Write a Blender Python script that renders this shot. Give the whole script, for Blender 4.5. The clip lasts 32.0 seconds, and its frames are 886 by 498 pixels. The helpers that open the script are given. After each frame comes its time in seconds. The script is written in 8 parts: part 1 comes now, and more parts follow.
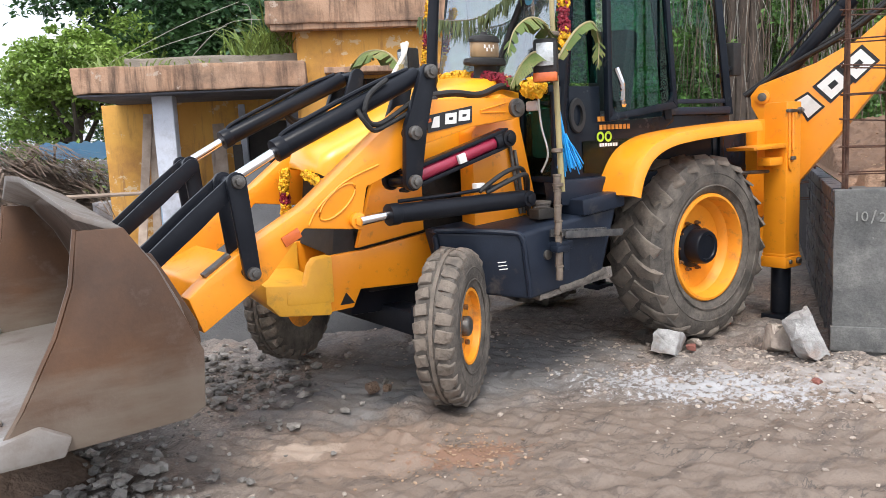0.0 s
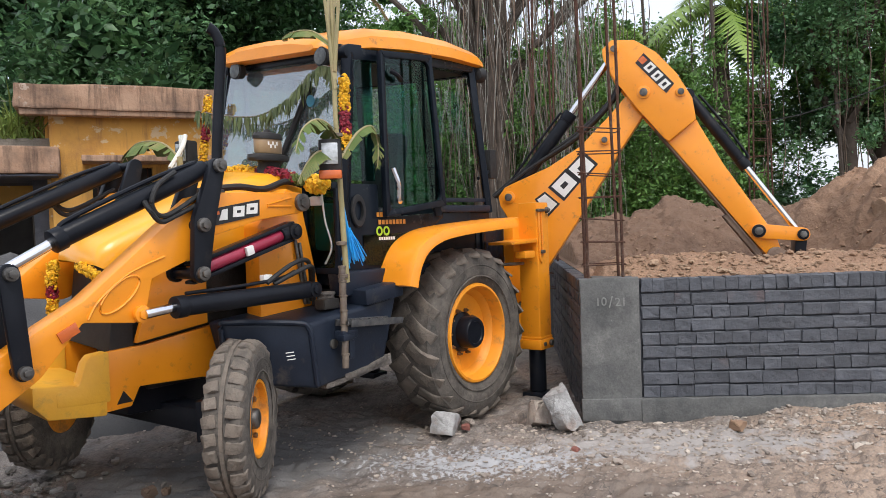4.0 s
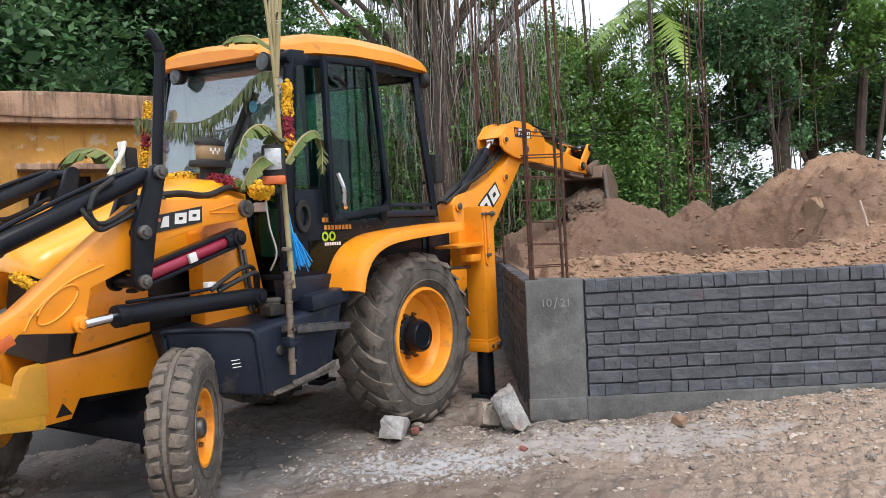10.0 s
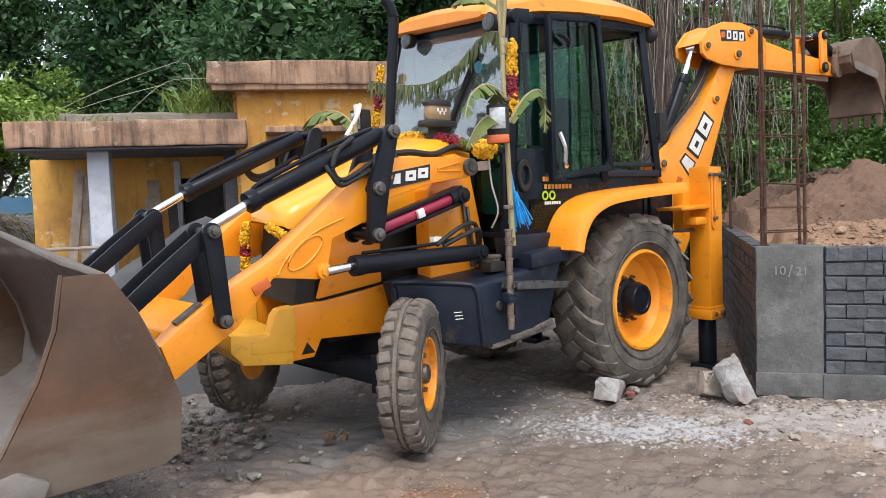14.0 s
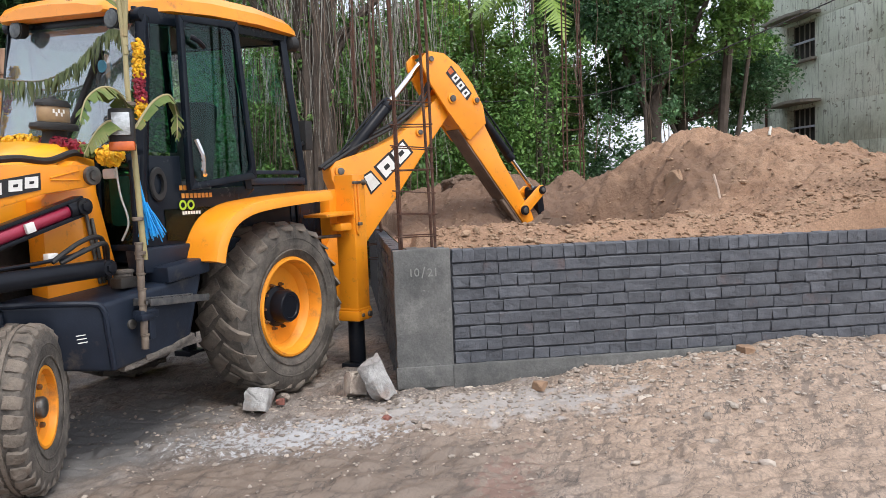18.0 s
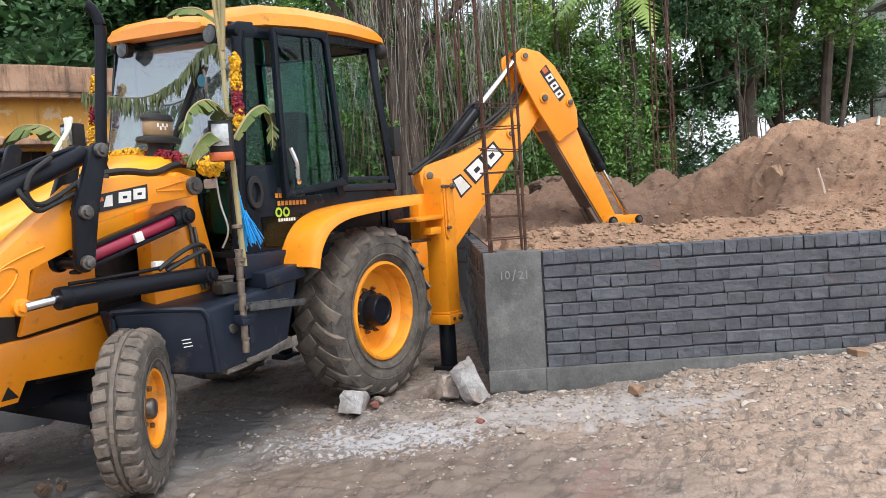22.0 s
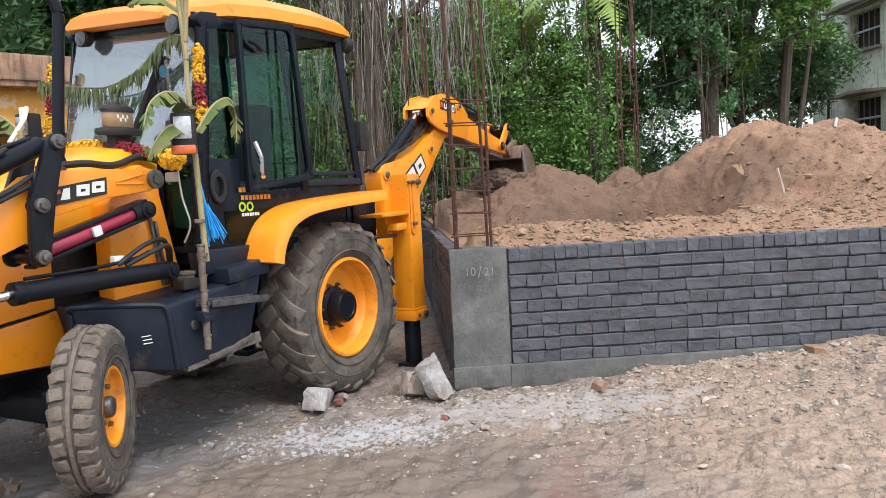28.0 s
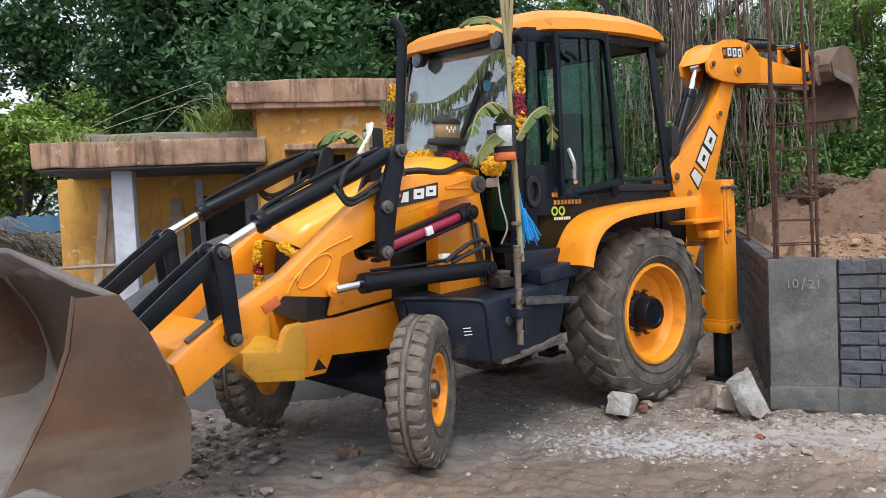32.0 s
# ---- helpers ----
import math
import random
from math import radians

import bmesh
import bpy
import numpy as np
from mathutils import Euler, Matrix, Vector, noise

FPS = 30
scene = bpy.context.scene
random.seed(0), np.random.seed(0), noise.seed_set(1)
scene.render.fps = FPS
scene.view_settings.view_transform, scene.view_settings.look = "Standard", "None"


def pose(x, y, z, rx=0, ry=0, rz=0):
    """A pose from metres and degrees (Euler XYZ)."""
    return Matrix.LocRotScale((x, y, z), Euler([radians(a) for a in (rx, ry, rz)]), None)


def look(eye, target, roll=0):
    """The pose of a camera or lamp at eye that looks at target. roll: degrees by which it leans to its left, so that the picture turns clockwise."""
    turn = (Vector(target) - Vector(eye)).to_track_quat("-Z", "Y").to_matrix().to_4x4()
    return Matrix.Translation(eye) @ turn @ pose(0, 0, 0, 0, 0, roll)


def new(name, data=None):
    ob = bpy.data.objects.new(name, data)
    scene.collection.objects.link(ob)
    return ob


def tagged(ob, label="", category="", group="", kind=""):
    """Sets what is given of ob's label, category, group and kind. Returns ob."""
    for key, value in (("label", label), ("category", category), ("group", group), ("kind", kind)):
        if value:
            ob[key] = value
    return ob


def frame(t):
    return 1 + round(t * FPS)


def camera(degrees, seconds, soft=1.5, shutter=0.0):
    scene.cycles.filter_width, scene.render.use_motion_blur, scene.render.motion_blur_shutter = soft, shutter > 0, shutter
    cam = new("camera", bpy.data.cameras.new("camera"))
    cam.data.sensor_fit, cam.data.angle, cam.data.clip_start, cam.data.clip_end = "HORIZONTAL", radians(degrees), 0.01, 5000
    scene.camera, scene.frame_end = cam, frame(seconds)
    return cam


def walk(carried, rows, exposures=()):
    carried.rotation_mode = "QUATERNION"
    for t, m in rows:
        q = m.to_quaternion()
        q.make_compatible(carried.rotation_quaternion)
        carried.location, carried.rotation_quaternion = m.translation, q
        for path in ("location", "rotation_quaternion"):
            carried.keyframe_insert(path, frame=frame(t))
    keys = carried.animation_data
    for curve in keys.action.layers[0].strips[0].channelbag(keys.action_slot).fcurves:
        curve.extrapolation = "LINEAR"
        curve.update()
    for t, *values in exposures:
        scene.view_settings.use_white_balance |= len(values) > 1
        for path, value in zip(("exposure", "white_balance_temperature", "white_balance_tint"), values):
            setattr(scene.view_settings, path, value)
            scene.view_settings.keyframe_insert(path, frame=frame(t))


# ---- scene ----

cam = camera(60.0, 32.0, soft=0.65)
PATH = [
    (0, (-4.422, -4.138, 1.425), (-3.287, -2.514, 1.15), -2.8),
    (0.3, (-4.505, -4.133, 1.415), (-3.113, -2.724, 1.223), -2.1),
    (0.5, (-4.533, -4.131, 1.412), (-3.055, -2.794, 1.247), -1.9),
    (1, (-4.636, -4.146, 1.448), (-3.109, -2.856, 1.369), -2.2),
    (1.5, (-4.665, -4.155, 1.454), (-3.105, -2.904, 1.438), -2.1),
    (2, (-4.656, -4.163, 1.438), (-3.067, -2.949, 1.437), -2.4),
    (2.5, (-4.666, -4.173, 1.444), (-3.07, -2.969, 1.437), -2.2),
    (3, (-4.661, -4.163, 1.437), (-3.06, -2.963, 1.423), -2.2),
    (3.5, (-4.65, -4.153, 1.43), (-3.051, -2.954, 1.385), -2.2),
    (5.5, (-4.657, -4.186, 1.438), (-3.059, -2.986, 1.366), -2.0),
    (6, (-4.655, -4.167, 1.431), (-3.051, -2.975, 1.36), -2.1),
    (6.5, (-4.644, -4.182, 1.444), (-3.028, -3.006, 1.366), -1.9),
    (7, (-4.642, -4.182, 1.447), (-3.003, -3.039, 1.367), -1.9),
    (7.5, (-4.648, -4.197, 1.45), (-2.995, -3.074, 1.369), -1.9),
    (8, (-4.657, -4.19, 1.433), (-2.993, -3.082, 1.369), -2.2),
    (8.5, (-4.653, -4.203, 1.444), (-2.989, -3.095, 1.385), -2.2),
    (9, (-4.653, -4.202, 1.43), (-2.986, -3.1, 1.376), -2.7),
    (9.5, (-4.656, -4.201, 1.422), (-2.986, -3.102, 1.369), -2.8),
    (10, (-4.662, -4.193, 1.419), (-2.988, -3.101, 1.368), -2.9),
    (10.5, (-4.664, -4.19, 1.417), (-2.989, -3.099, 1.365), -3.2),
    (11, (-4.663, -4.187, 1.414), (-2.987, -3.097, 1.363), -3.3),
    (11.5, (-4.661, -4.191, 1.429), (-2.986, -3.1, 1.371), -3.3),
    (12, (-4.674, -4.182, 1.403), (-3.002, -3.084, 1.354), -3.5),
    (12.5, (-4.699, -4.182, 1.388), (-3.135, -2.938, 1.337), -3.3),
    (13, (-4.705, -4.165, 1.387), (-3.284, -2.761, 1.298), -2.6),
    (13.5, (-4.709, -4.164, 1.39), (-3.349, -2.702, 1.278), -2.3),
    (15.5, (-4.73, -4.173, 1.436), (-3.52, -2.586, 1.297), -1.6),
    (16, (-4.683, -4.171, 1.442), (-3.235, -2.8, 1.289), -1.6),
    (16.5, (-4.661, -4.194, 1.445), (-2.975, -3.128, 1.295), -1.5),
    (17, (-4.601, -4.271, 1.436), (-2.807, -3.403, 1.277), -2.4),
    (17.5, (-4.547, -4.328, 1.45), (-2.731, -3.507, 1.29), -2.2),
    (18, (-4.566, -4.335, 1.453), (-2.761, -3.488, 1.296), -2.2),
    (18.5, (-4.544, -4.304, 1.458), (-2.788, -3.359, 1.31), -2.4),
    (19, (-4.561, -4.318, 1.458), (-2.849, -3.293, 1.324), -2.6),
    (19.5, (-4.564, -4.317, 1.464), (-2.858, -3.282, 1.332), -2.6),
    (20, (-4.57, -4.313, 1.452), (-2.863, -3.278, 1.323), -2.8),
    (20.5, (-4.56, -4.313, 1.463), (-2.857, -3.272, 1.331), -3.3),
    (21, (-4.561, -4.305, 1.459), (-2.859, -3.264, 1.328), -3.5),
    (21.5, (-4.569, -4.309, 1.452), (-2.866, -3.268, 1.322), -3.6),
    (22, (-4.564, -4.297, 1.447), (-2.864, -3.254, 1.311), -3.6),
    (22.5, (-4.554, -4.254, 1.445), (-2.855, -3.213, 1.27), -3.6),
    (23, (-4.565, -4.272, 1.448), (-2.872, -3.223, 1.27), -3.8),
    (23.5, (-4.579, -4.282, 1.448), (-2.883, -3.234, 1.284), -3.8),
    (24, (-4.566, -4.28, 1.449), (-2.868, -3.235, 1.286), -3.7),
    (24.5, (-4.562, -4.286, 1.448), (-2.851, -3.263, 1.282), -3.7),
    (25, (-4.563, -4.292, 1.462), (-2.837, -3.295, 1.296), -3.6),
    (25.5, (-4.566, -4.29, 1.456), (-2.837, -3.297, 1.307), -3.5),
    (27.5, (-4.545, -4.269, 1.444), (-2.8, -3.304, 1.297), -3.1),
    (28, (-4.552, -4.28, 1.457), (-2.806, -3.316, 1.302), -3.0),
    (28.5, (-4.551, -4.273, 1.456), (-2.804, -3.311, 1.301), -3.0),
    (29, (-4.559, -4.278, 1.451), (-2.816, -3.307, 1.299), -3.0),
    (29.5, (-4.603, -4.258, 1.447), (-2.954, -3.136, 1.302), -3.1),
    (30, (-4.624, -4.267, 1.422), (-3.045, -3.046, 1.3), -3.2),
    (30.5, (-4.641, -4.265, 1.415), (-3.121, -2.971, 1.301), -3.2),
    (31, (-4.663, -4.261, 1.416), (-3.264, -2.836, 1.311), -3.0),
    (31.5, (-4.676, -4.274, 1.423), (-3.416, -2.724, 1.322), -2.9),
    (32, (-4.677, -4.272, 1.425), (-3.412, -2.725, 1.335), -2.7),
]
EXPOSURES = [(0, 1.27), (0.3, 1.13), (1, 0.95), (2, 0.69), (3, 0.73), (6, 0.92), (9, 0.89), (12, 0.93), (13, 1.03), (15.5, 1.01), (17.5, 1.05), (18.5, 0.92), (19, 0.91), (20, 0.91), (21, 1.01), (23, 1.06), (24.5, 0.98), (28, 1.12), (29, 0.99), (30, 0.99), (32, 0.85)]
walk(cam, [(t, look(eye, target, roll)) for t, eye, target, roll in PATH], EXPOSURES)

# ---- light ----
world = bpy.data.worlds.new("overcast_sky")
scene.world = world
world.use_nodes = True
_n, _l = world.node_tree.nodes, world.node_tree.links
sky = _n.new("ShaderNodeTexSky")
sky.sky_type = "NISHITA"
sky.sun_disc = False
sky.sun_elevation, sky.sun_rotation = radians(58), radians(214)
sky.air_density, sky.dust_density = 1.0, 4.0
pale = _n.new("ShaderNodeHueSaturation")
pale.inputs["Saturation"].default_value = 0.66
_l.new(sky.outputs[0], pale.inputs["Color"])
cloud = _n.new("ShaderNodeMix")
cloud.data_type = "RGBA"
cloud.inputs[0].default_value, cloud.inputs[7].default_value = 0.6, (4.65, 4.93, 5.6, 1)  # an even sheet of cloud
_l.new(pale.outputs[0], cloud.inputs[6])
_l.new(cloud.outputs[2], _n["Background"].inputs[0])
_n["Background"].inputs[1].default_value = 0.15
sun = new("sun", bpy.data.lights.new("sun", "SUN"))
sun.data.energy, sun.data.angle, sun.data.color = 0.95, radians(22), (1.0, 0.97, 0.93)
sun.matrix_world = look((-6, -9, 17.3), (0, 0, 0))
scene.view_settings.exposure = 0.95


# ---- materials ----
def surf(name, c1, c2=None, rough=0.6, metal=0.0, scale=6.0, bump=0.25, dirt=None, dirt_amt=0.35, dirt_scale=1.6, fine=60.0, coat=0.0, vary=0.0, island=0.0, bdist=0.02, spec=0.5, speckle=0.0):
    """A surface with grain, a second colour, and stains of a third colour at a larger size."""
    m = bpy.data.materials.new(name)
    m.use_nodes = True
    n, l = m.node_tree.nodes, m.node_tree.links
    b = n["Principled BSDF"]
    b.inputs["Roughness"].default_value, b.inputs["Metallic"].default_value = rough, metal
    b.inputs["Coat Weight"].default_value = coat
    b.inputs["Coat Roughness"].default_value = 0.25
    b.inputs["Specular IOR Level"].default_value = spec
    co = n.new("ShaderNodeTexCoord")
    src = co.outputs["Object"]
    if vary:
        info = n.new("ShaderNodeObjectInfo")
        add = n.new("ShaderNodeVectorMath")
        add.operation = "MULTIPLY_ADD"
        l.new(info.outputs["Random"], add.inputs[0])
        add.inputs[1].default_value = (31, 17, 23)
        l.new(src, add.inputs[2])
        src = add.outputs[0]

    def tex(s, det=8, r=0.6):
        t = n.new("ShaderNodeTexNoise")
        t.inputs["Scale"].default_value, t.inputs["Detail"].default_value, t.inputs["Roughness"].default_value = s, det, r
        l.new(src, t.inputs["Vector"])
        return t.outputs["Fac"]

    def ramp(f, a, z):
        r = n.new("ShaderNodeMapRange")
        r.inputs[1].default_value, r.inputs[2].default_value = a, z
        l.new(f, r.inputs[0])
        return r.outputs[0]

    def mix(f, a, z):
        x = n.new("ShaderNodeMix")
        x.data_type = "RGBA"
        l.new(f, x.inputs[0]) if not isinstance(f, float) else setattr(x.inputs[0], "default_value", f)
        for s, v in ((x.inputs[6], a), (x.inputs[7], z)):
            if isinstance(v, tuple):
                s.default_value = (*v, 1)
            else:
                l.new(v, s)
        return x.outputs[2]

    g = ramp(tex(scale), 0.35, 0.65)
    col = mix(g, c1, c2 or tuple(v * 0.75 for v in c1))
    if dirt:
        d = ramp(tex(dirt_scale, 10, 0.7), 0.62 - dirt_amt * 0.35, 0.80 - dirt_amt * 0.2)
        col = mix(d, col, dirt)
        rr = n.new("ShaderNodeMapRange")
        rr.inputs[3].default_value, rr.inputs[4].default_value = rough, min(1, rough + 0.3)
        l.new(d, rr.inputs[0])
        l.new(rr.outputs[0], b.inputs["Roughness"])
    if speckle:
        sp = n.new("ShaderNodeHueSaturation")
        l.new(col, sp.inputs["Color"])
        grain = n.new("ShaderNodeMapRange")
        grain.inputs[1].default_value, grain.inputs[2].default_value, grain.inputs[3].default_value, grain.inputs[4].default_value = 0.32, 0.68, 1 - speckle, 1 + speckle
        l.new(tex(70, 5, 0.75), grain.inputs[0])
        l.new(grain.outputs[0], sp.inputs["Value"])
        col = sp.outputs[0]
    if vary or island:
        hv = n.new("ShaderNodeHueSaturation")
        mr = n.new("ShaderNodeMapRange")
        k = vary or island
        mr.inputs[3].default_value, mr.inputs[4].default_value = 1 - k, 1 + k
        if island:
            ge = n.new("ShaderNodeNewGeometry")
            l.new(ge.outputs["Random Per Island"], mr.inputs[0])
        else:
            l.new(info.outputs["Random"], mr.inputs[0])
        l.new(mr.outputs[0], hv.inputs["Value"])
        l.new(col, hv.inputs["Color"])
        col = hv.outputs[0]
    l.new(col, b.inputs["Base Color"])
    if bump:
        bp = n.new("ShaderNodeBump")
        bp.inputs["Strength"].default_value, bp.inputs["Distance"].default_value = bump, bdist
        l.new(tex(fine, 6), bp.inputs["Height"])
        l.new(bp.outputs[0], b.inputs["Normal"])
    return m


def glassy(name, tint, rough=0.02, dust_glare=0.0, ior=1.45):
    """Clear tinted glass, with a thin uneven pale film: dusty haze and painted sky reflection."""
    m = bpy.data.materials.new(name)
    m.use_nodes = True
    b = m.node_tree.nodes["Principled BSDF"]
    b.inputs["Base Color"].default_value = (*tint, 1)
    b.inputs["Roughness"].default_value, b.inputs["IOR"].default_value = rough, ior
    b.inputs["Transmission Weight"].default_value = 1.0
    if dust_glare:
        n, l = m.node_tree.nodes, m.node_tree.links
        film = n.new("ShaderNodeBsdfDiffuse")
        film.inputs["Color"].default_value = (0.62, 0.64, 0.66, 1)
        t = n.new("ShaderNodeTexNoise")
        t.inputs["Scale"].default_value, t.inputs["Detail"].default_value = 3.5, 9
        r = n.new("ShaderNodeMapRange")
        r.inputs[1].default_value, r.inputs[2].default_value, r.inputs[3].default_value, r.inputs[4].default_value = 0.3, 0.7, dust_glare * 0.55, dust_glare * 1.4
        l.new(t.outputs["Fac"], r.inputs[0])
        mix = n.new("ShaderNodeMixShader")
        l.new(r.outputs[0], mix.inputs[0])
        l.new(b.outputs[0], mix.inputs[1])
        l.new(film.outputs[0], mix.inputs[2])
        l.new(mix.outputs[0], n["Material Output"].inputs["Surface"])
    return m


def leafy(name, c1, c2, rough=0.36):
    m = surf(name, c1, c2, rough=rough, scale=0.9, bump=0.0, island=0.42)
    b = m.node_tree.nodes["Principled BSDF"]
    n, l = m.node_tree.nodes, m.node_tree.links
    thru = n.new("ShaderNodeBsdfTranslucent")
    l.new(b.inputs["Base Color"].links[0].from_socket, thru.inputs["Color"])
    both = n.new("ShaderNodeMixShader")
    both.inputs[0].default_value = 0.28
    l.new(b.outputs[0], both.inputs[1])
    l.new(thru.outputs[0], both.inputs[2])
    l.new(both.outputs[0], n["Material Output"].inputs["Surface"])
    return m


PAINT = surf("yellow_paint", (0.90, 0.318, 0.014), (0.84, 0.285, 0.012), rough=0.34, scale=3, bump=0.04, dirt=(0.30, 0.13, 0.04), dirt_amt=0.12, dirt_scale=13, fine=30, coat=0.3)
# bonnet yellow, lighter than PAINT: light from above put into the colour
HOOD = surf("sunlit_yellow_paint", (0.90, 0.42, 0.02), (0.84, 0.36, 0.012), rough=0.3, scale=3, bump=0.03, dirt=(0.34, 0.2, 0.08), dirt_amt=0.05, dirt_scale=4, coat=0.4)
RIMP = surf("dull_yellow_rim_paint", (0.86, 0.32, 0.018), (0.74, 0.265, 0.015), rough=0.52, scale=4, bump=0.1, dirt=(0.26, 0.14, 0.06), dirt_amt=0.24, dirt_scale=7, fine=30)
WEIGHT = surf("pale_yellow_plastic", (0.82, 0.43, 0.035), (0.74, 0.37, 0.035), rough=0.5, scale=4, bump=0.08, dirt=(0.45, 0.26, 0.06), dirt_amt=0.12, dirt_scale=6)
BLACKP = surf("black_paint", (0.008, 0.0095, 0.0135), (0.012, 0.0135, 0.018), rough=0.3, scale=5, bump=0.05, dirt=(0.035, 0.031, 0.028), dirt_amt=0.08, dirt_scale=5, spec=0.16)
NAVY = surf("dusty_blue_black_plastic", (0.017, 0.024, 0.039), (0.010, 0.014, 0.024), rough=0.40, scale=4, bump=0.08, dirt=(0.10, 0.088, 0.075), dirt_amt=0.2, dirt_scale=4, spec=0.25)
CABP = surf("dark_cab_paint", (0.007, 0.010, 0.016), (0.012, 0.016, 0.023), rough=0.25, scale=6, bump=0.03, dirt=(0.05, 0.047, 0.043), dirt_amt=0.03, dirt_scale=5, spec=0.16)
SEALB = surf("black_rubber_seal", (0.012, 0.012, 0.013), (0.02, 0.02, 0.02), rough=0.7, scale=20, bump=0.1)
ENGINE = surf("oily_engine_metal", (0.02, 0.018, 0.016), (0.05, 0.045, 0.04), rough=0.55, metal=0.4, scale=9, bump=0.3, dirt=(0.1, 0.07, 0.05), dirt_amt=0.3)
CHROME = surf("chromed_steel", (0.78, 0.78, 0.79), (0.7, 0.7, 0.72), rough=0.14, metal=1.0, scale=10, bump=0.02)
PIN = surf("worn_steel_pin", (0.085, 0.08, 0.075), (0.19, 0.18, 0.165), rough=0.42, metal=0.7, scale=14, bump=0.2)
RED = surf("crimson_ram_paint", (0.36, 0.022, 0.06), (0.27, 0.016, 0.045), rough=0.35, scale=6, bump=0.05, dirt=(0.12, 0.07, 0.06), dirt_amt=0.15, coat=0.3)
STUD = surf("rust_brown_stud", (0.26, 0.15, 0.07), (0.15, 0.09, 0.05), rough=0.55, metal=0.5, scale=30, bump=0.2)
WORN = surf("worn_grey_steel", (0.06, 0.062, 0.066), (0.13, 0.125, 0.12), rough=0.5, metal=0.5, scale=16, bump=0.2)
MUDC = surf("caked_mud", (0.085, 0.075, 0.068), (0.19, 0.165, 0.14), rough=0.95, scale=12, bump=0.8, fine=40)
RUBBER = surf("dusty_tyre_rubber", (0.088, 0.076, 0.063), (0.045, 0.041, 0.037), rough=0.85, scale=7, bump=0.5, dirt=(0.19, 0.165, 0.14), dirt_amt=0.55, dirt_scale=5, fine=45)
TREAD = surf("muddy_tread_rubber", (0.18, 0.155, 0.128), (0.088, 0.077, 0.066), rough=0.9, scale=9, bump=0.6, dirt=(0.22, 0.18, 0.145), dirt_amt=0.6, dirt_scale=6, fine=45)
BUCKET = surf("worn_brown_bucket_steel", (0.125, 0.064, 0.034), (0.070, 0.040, 0.026), rough=0.42, metal=0.22, scale=2.6, bump=0.10, dirt=(0.26, 0.19, 0.15), dirt_amt=0.2, dirt_scale=1.3, fine=38, speckle=0.06)
BUCKIN = surf("polished_bucket_inside", (0.23, 0.212, 0.195), (0.165, 0.143, 0.125), rough=0.42, metal=0.12, scale=2.2, bump=0.2, dirt=(0.12, 0.075, 0.05), dirt_amt=0.4, dirt_scale=1.6, fine=28)
HOE = surf("soil_stained_steel", (0.19, 0.13, 0.094), (0.105, 0.072, 0.054), rough=0.55, metal=0.25, scale=5.5, bump=0.3, dirt=(0.25, 0.175, 0.128), dirt_amt=0.42, dirt_scale=3.6, speckle=0.12)
GLASS = glassy("green_tinted_glass", (0.11, 0.36, 0.31), 0.01, 0.0, 1.3)
CLEAR = glassy("clear_glass", (0.88, 0.94, 0.92), 0.01)
# the pale film is part dirt, part sky reflection put into the colour
SCREEN = glassy("windscreen_glass", (0.66, 0.79, 0.83), 0.01, 0.08, 2.5)
# darker than LAMPG: shade on the roof lamps put into the glass colour
LAMPD = surf("shaded_lamp_glass", (0.06, 0.065, 0.065), (0.12, 0.125, 0.12), rough=0.12, metal=0.5, scale=30, bump=0.2)
LAMPG = surf("lamp_lens", (0.42, 0.43, 0.42), (0.62, 0.64, 0.64), rough=0.08, metal=0.7, scale=30, bump=0.2)
AMBER = surf("orange_lens", (0.62, 0.13, 0.02), (0.5, 0.1, 0.02), rough=0.25, scale=20, bump=0.1, coat=0.4)
WHITE = surf("white_decal", (0.78, 0.77, 0.74), (0.7, 0.69, 0.66), rough=0.4, scale=10, bump=0.0, dirt=(0.5, 0.46, 0.4), dirt_amt=0.1)
DECALK = surf("black_decal", (0.010, 0.010, 0.011), (0.016, 0.016, 0.017), rough=0.45, scale=12, bump=0.0)
LIME = surf("green_decal", (0.42, 0.62, 0.03), (0.38, 0.56, 0.03), rough=0.4, bump=0.0)
ORANGED = surf("orange_decal", (0.66, 0.27, 0.04), (0.55, 0.22, 0.03), rough=0.4, bump=0.0)
BEIGE = surf("beige_filter_bowl", (0.36, 0.24, 0.12), (0.28, 0.18, 0.09), rough=0.4, scale=9, bump=0.05, dirt=(0.2, 0.15, 0.1), dirt_amt=0.2, coat=0.2)
SEATV = surf("black_seat_vinyl", (0.018, 0.018, 0.02), (0.03, 0.03, 0.03), rough=0.6, scale=12, bump=0.2)
STALK = surf("banana_stalk_skin", (0.36, 0.30, 0.15), (0.25, 0.22, 0.10), rough=0.5, scale=4, bump=0.15, dirt=(0.3, 0.2, 0.1), dirt_amt=0.2, dirt_scale=7)
CANE = surf("dark_cane_skin", (0.10, 0.075, 0.06), (0.2, 0.16, 0.12), rough=0.5, scale=14, bump=0.2)
BANANA = surf("wilted_banana_leaf", (0.075, 0.12, 0.028), (0.16, 0.20, 0.06), spec=0.25, rough=0.6, scale=5, bump=0.2, dirt=(0.22, 0.18, 0.08), dirt_amt=0.35, dirt_scale=5)
WILT = surf("wilted_mango_leaf", (0.05, 0.075, 0.025), (0.12, 0.14, 0.05), spec=0.3, rough=0.5, scale=9, bump=0.2, island=0.3)
MARIG = surf("marigold_petals", (0.85, 0.50, 0.01), (0.80, 0.38, 0.01), rough=0.6, scale=40, bump=0.5, island=0.25)
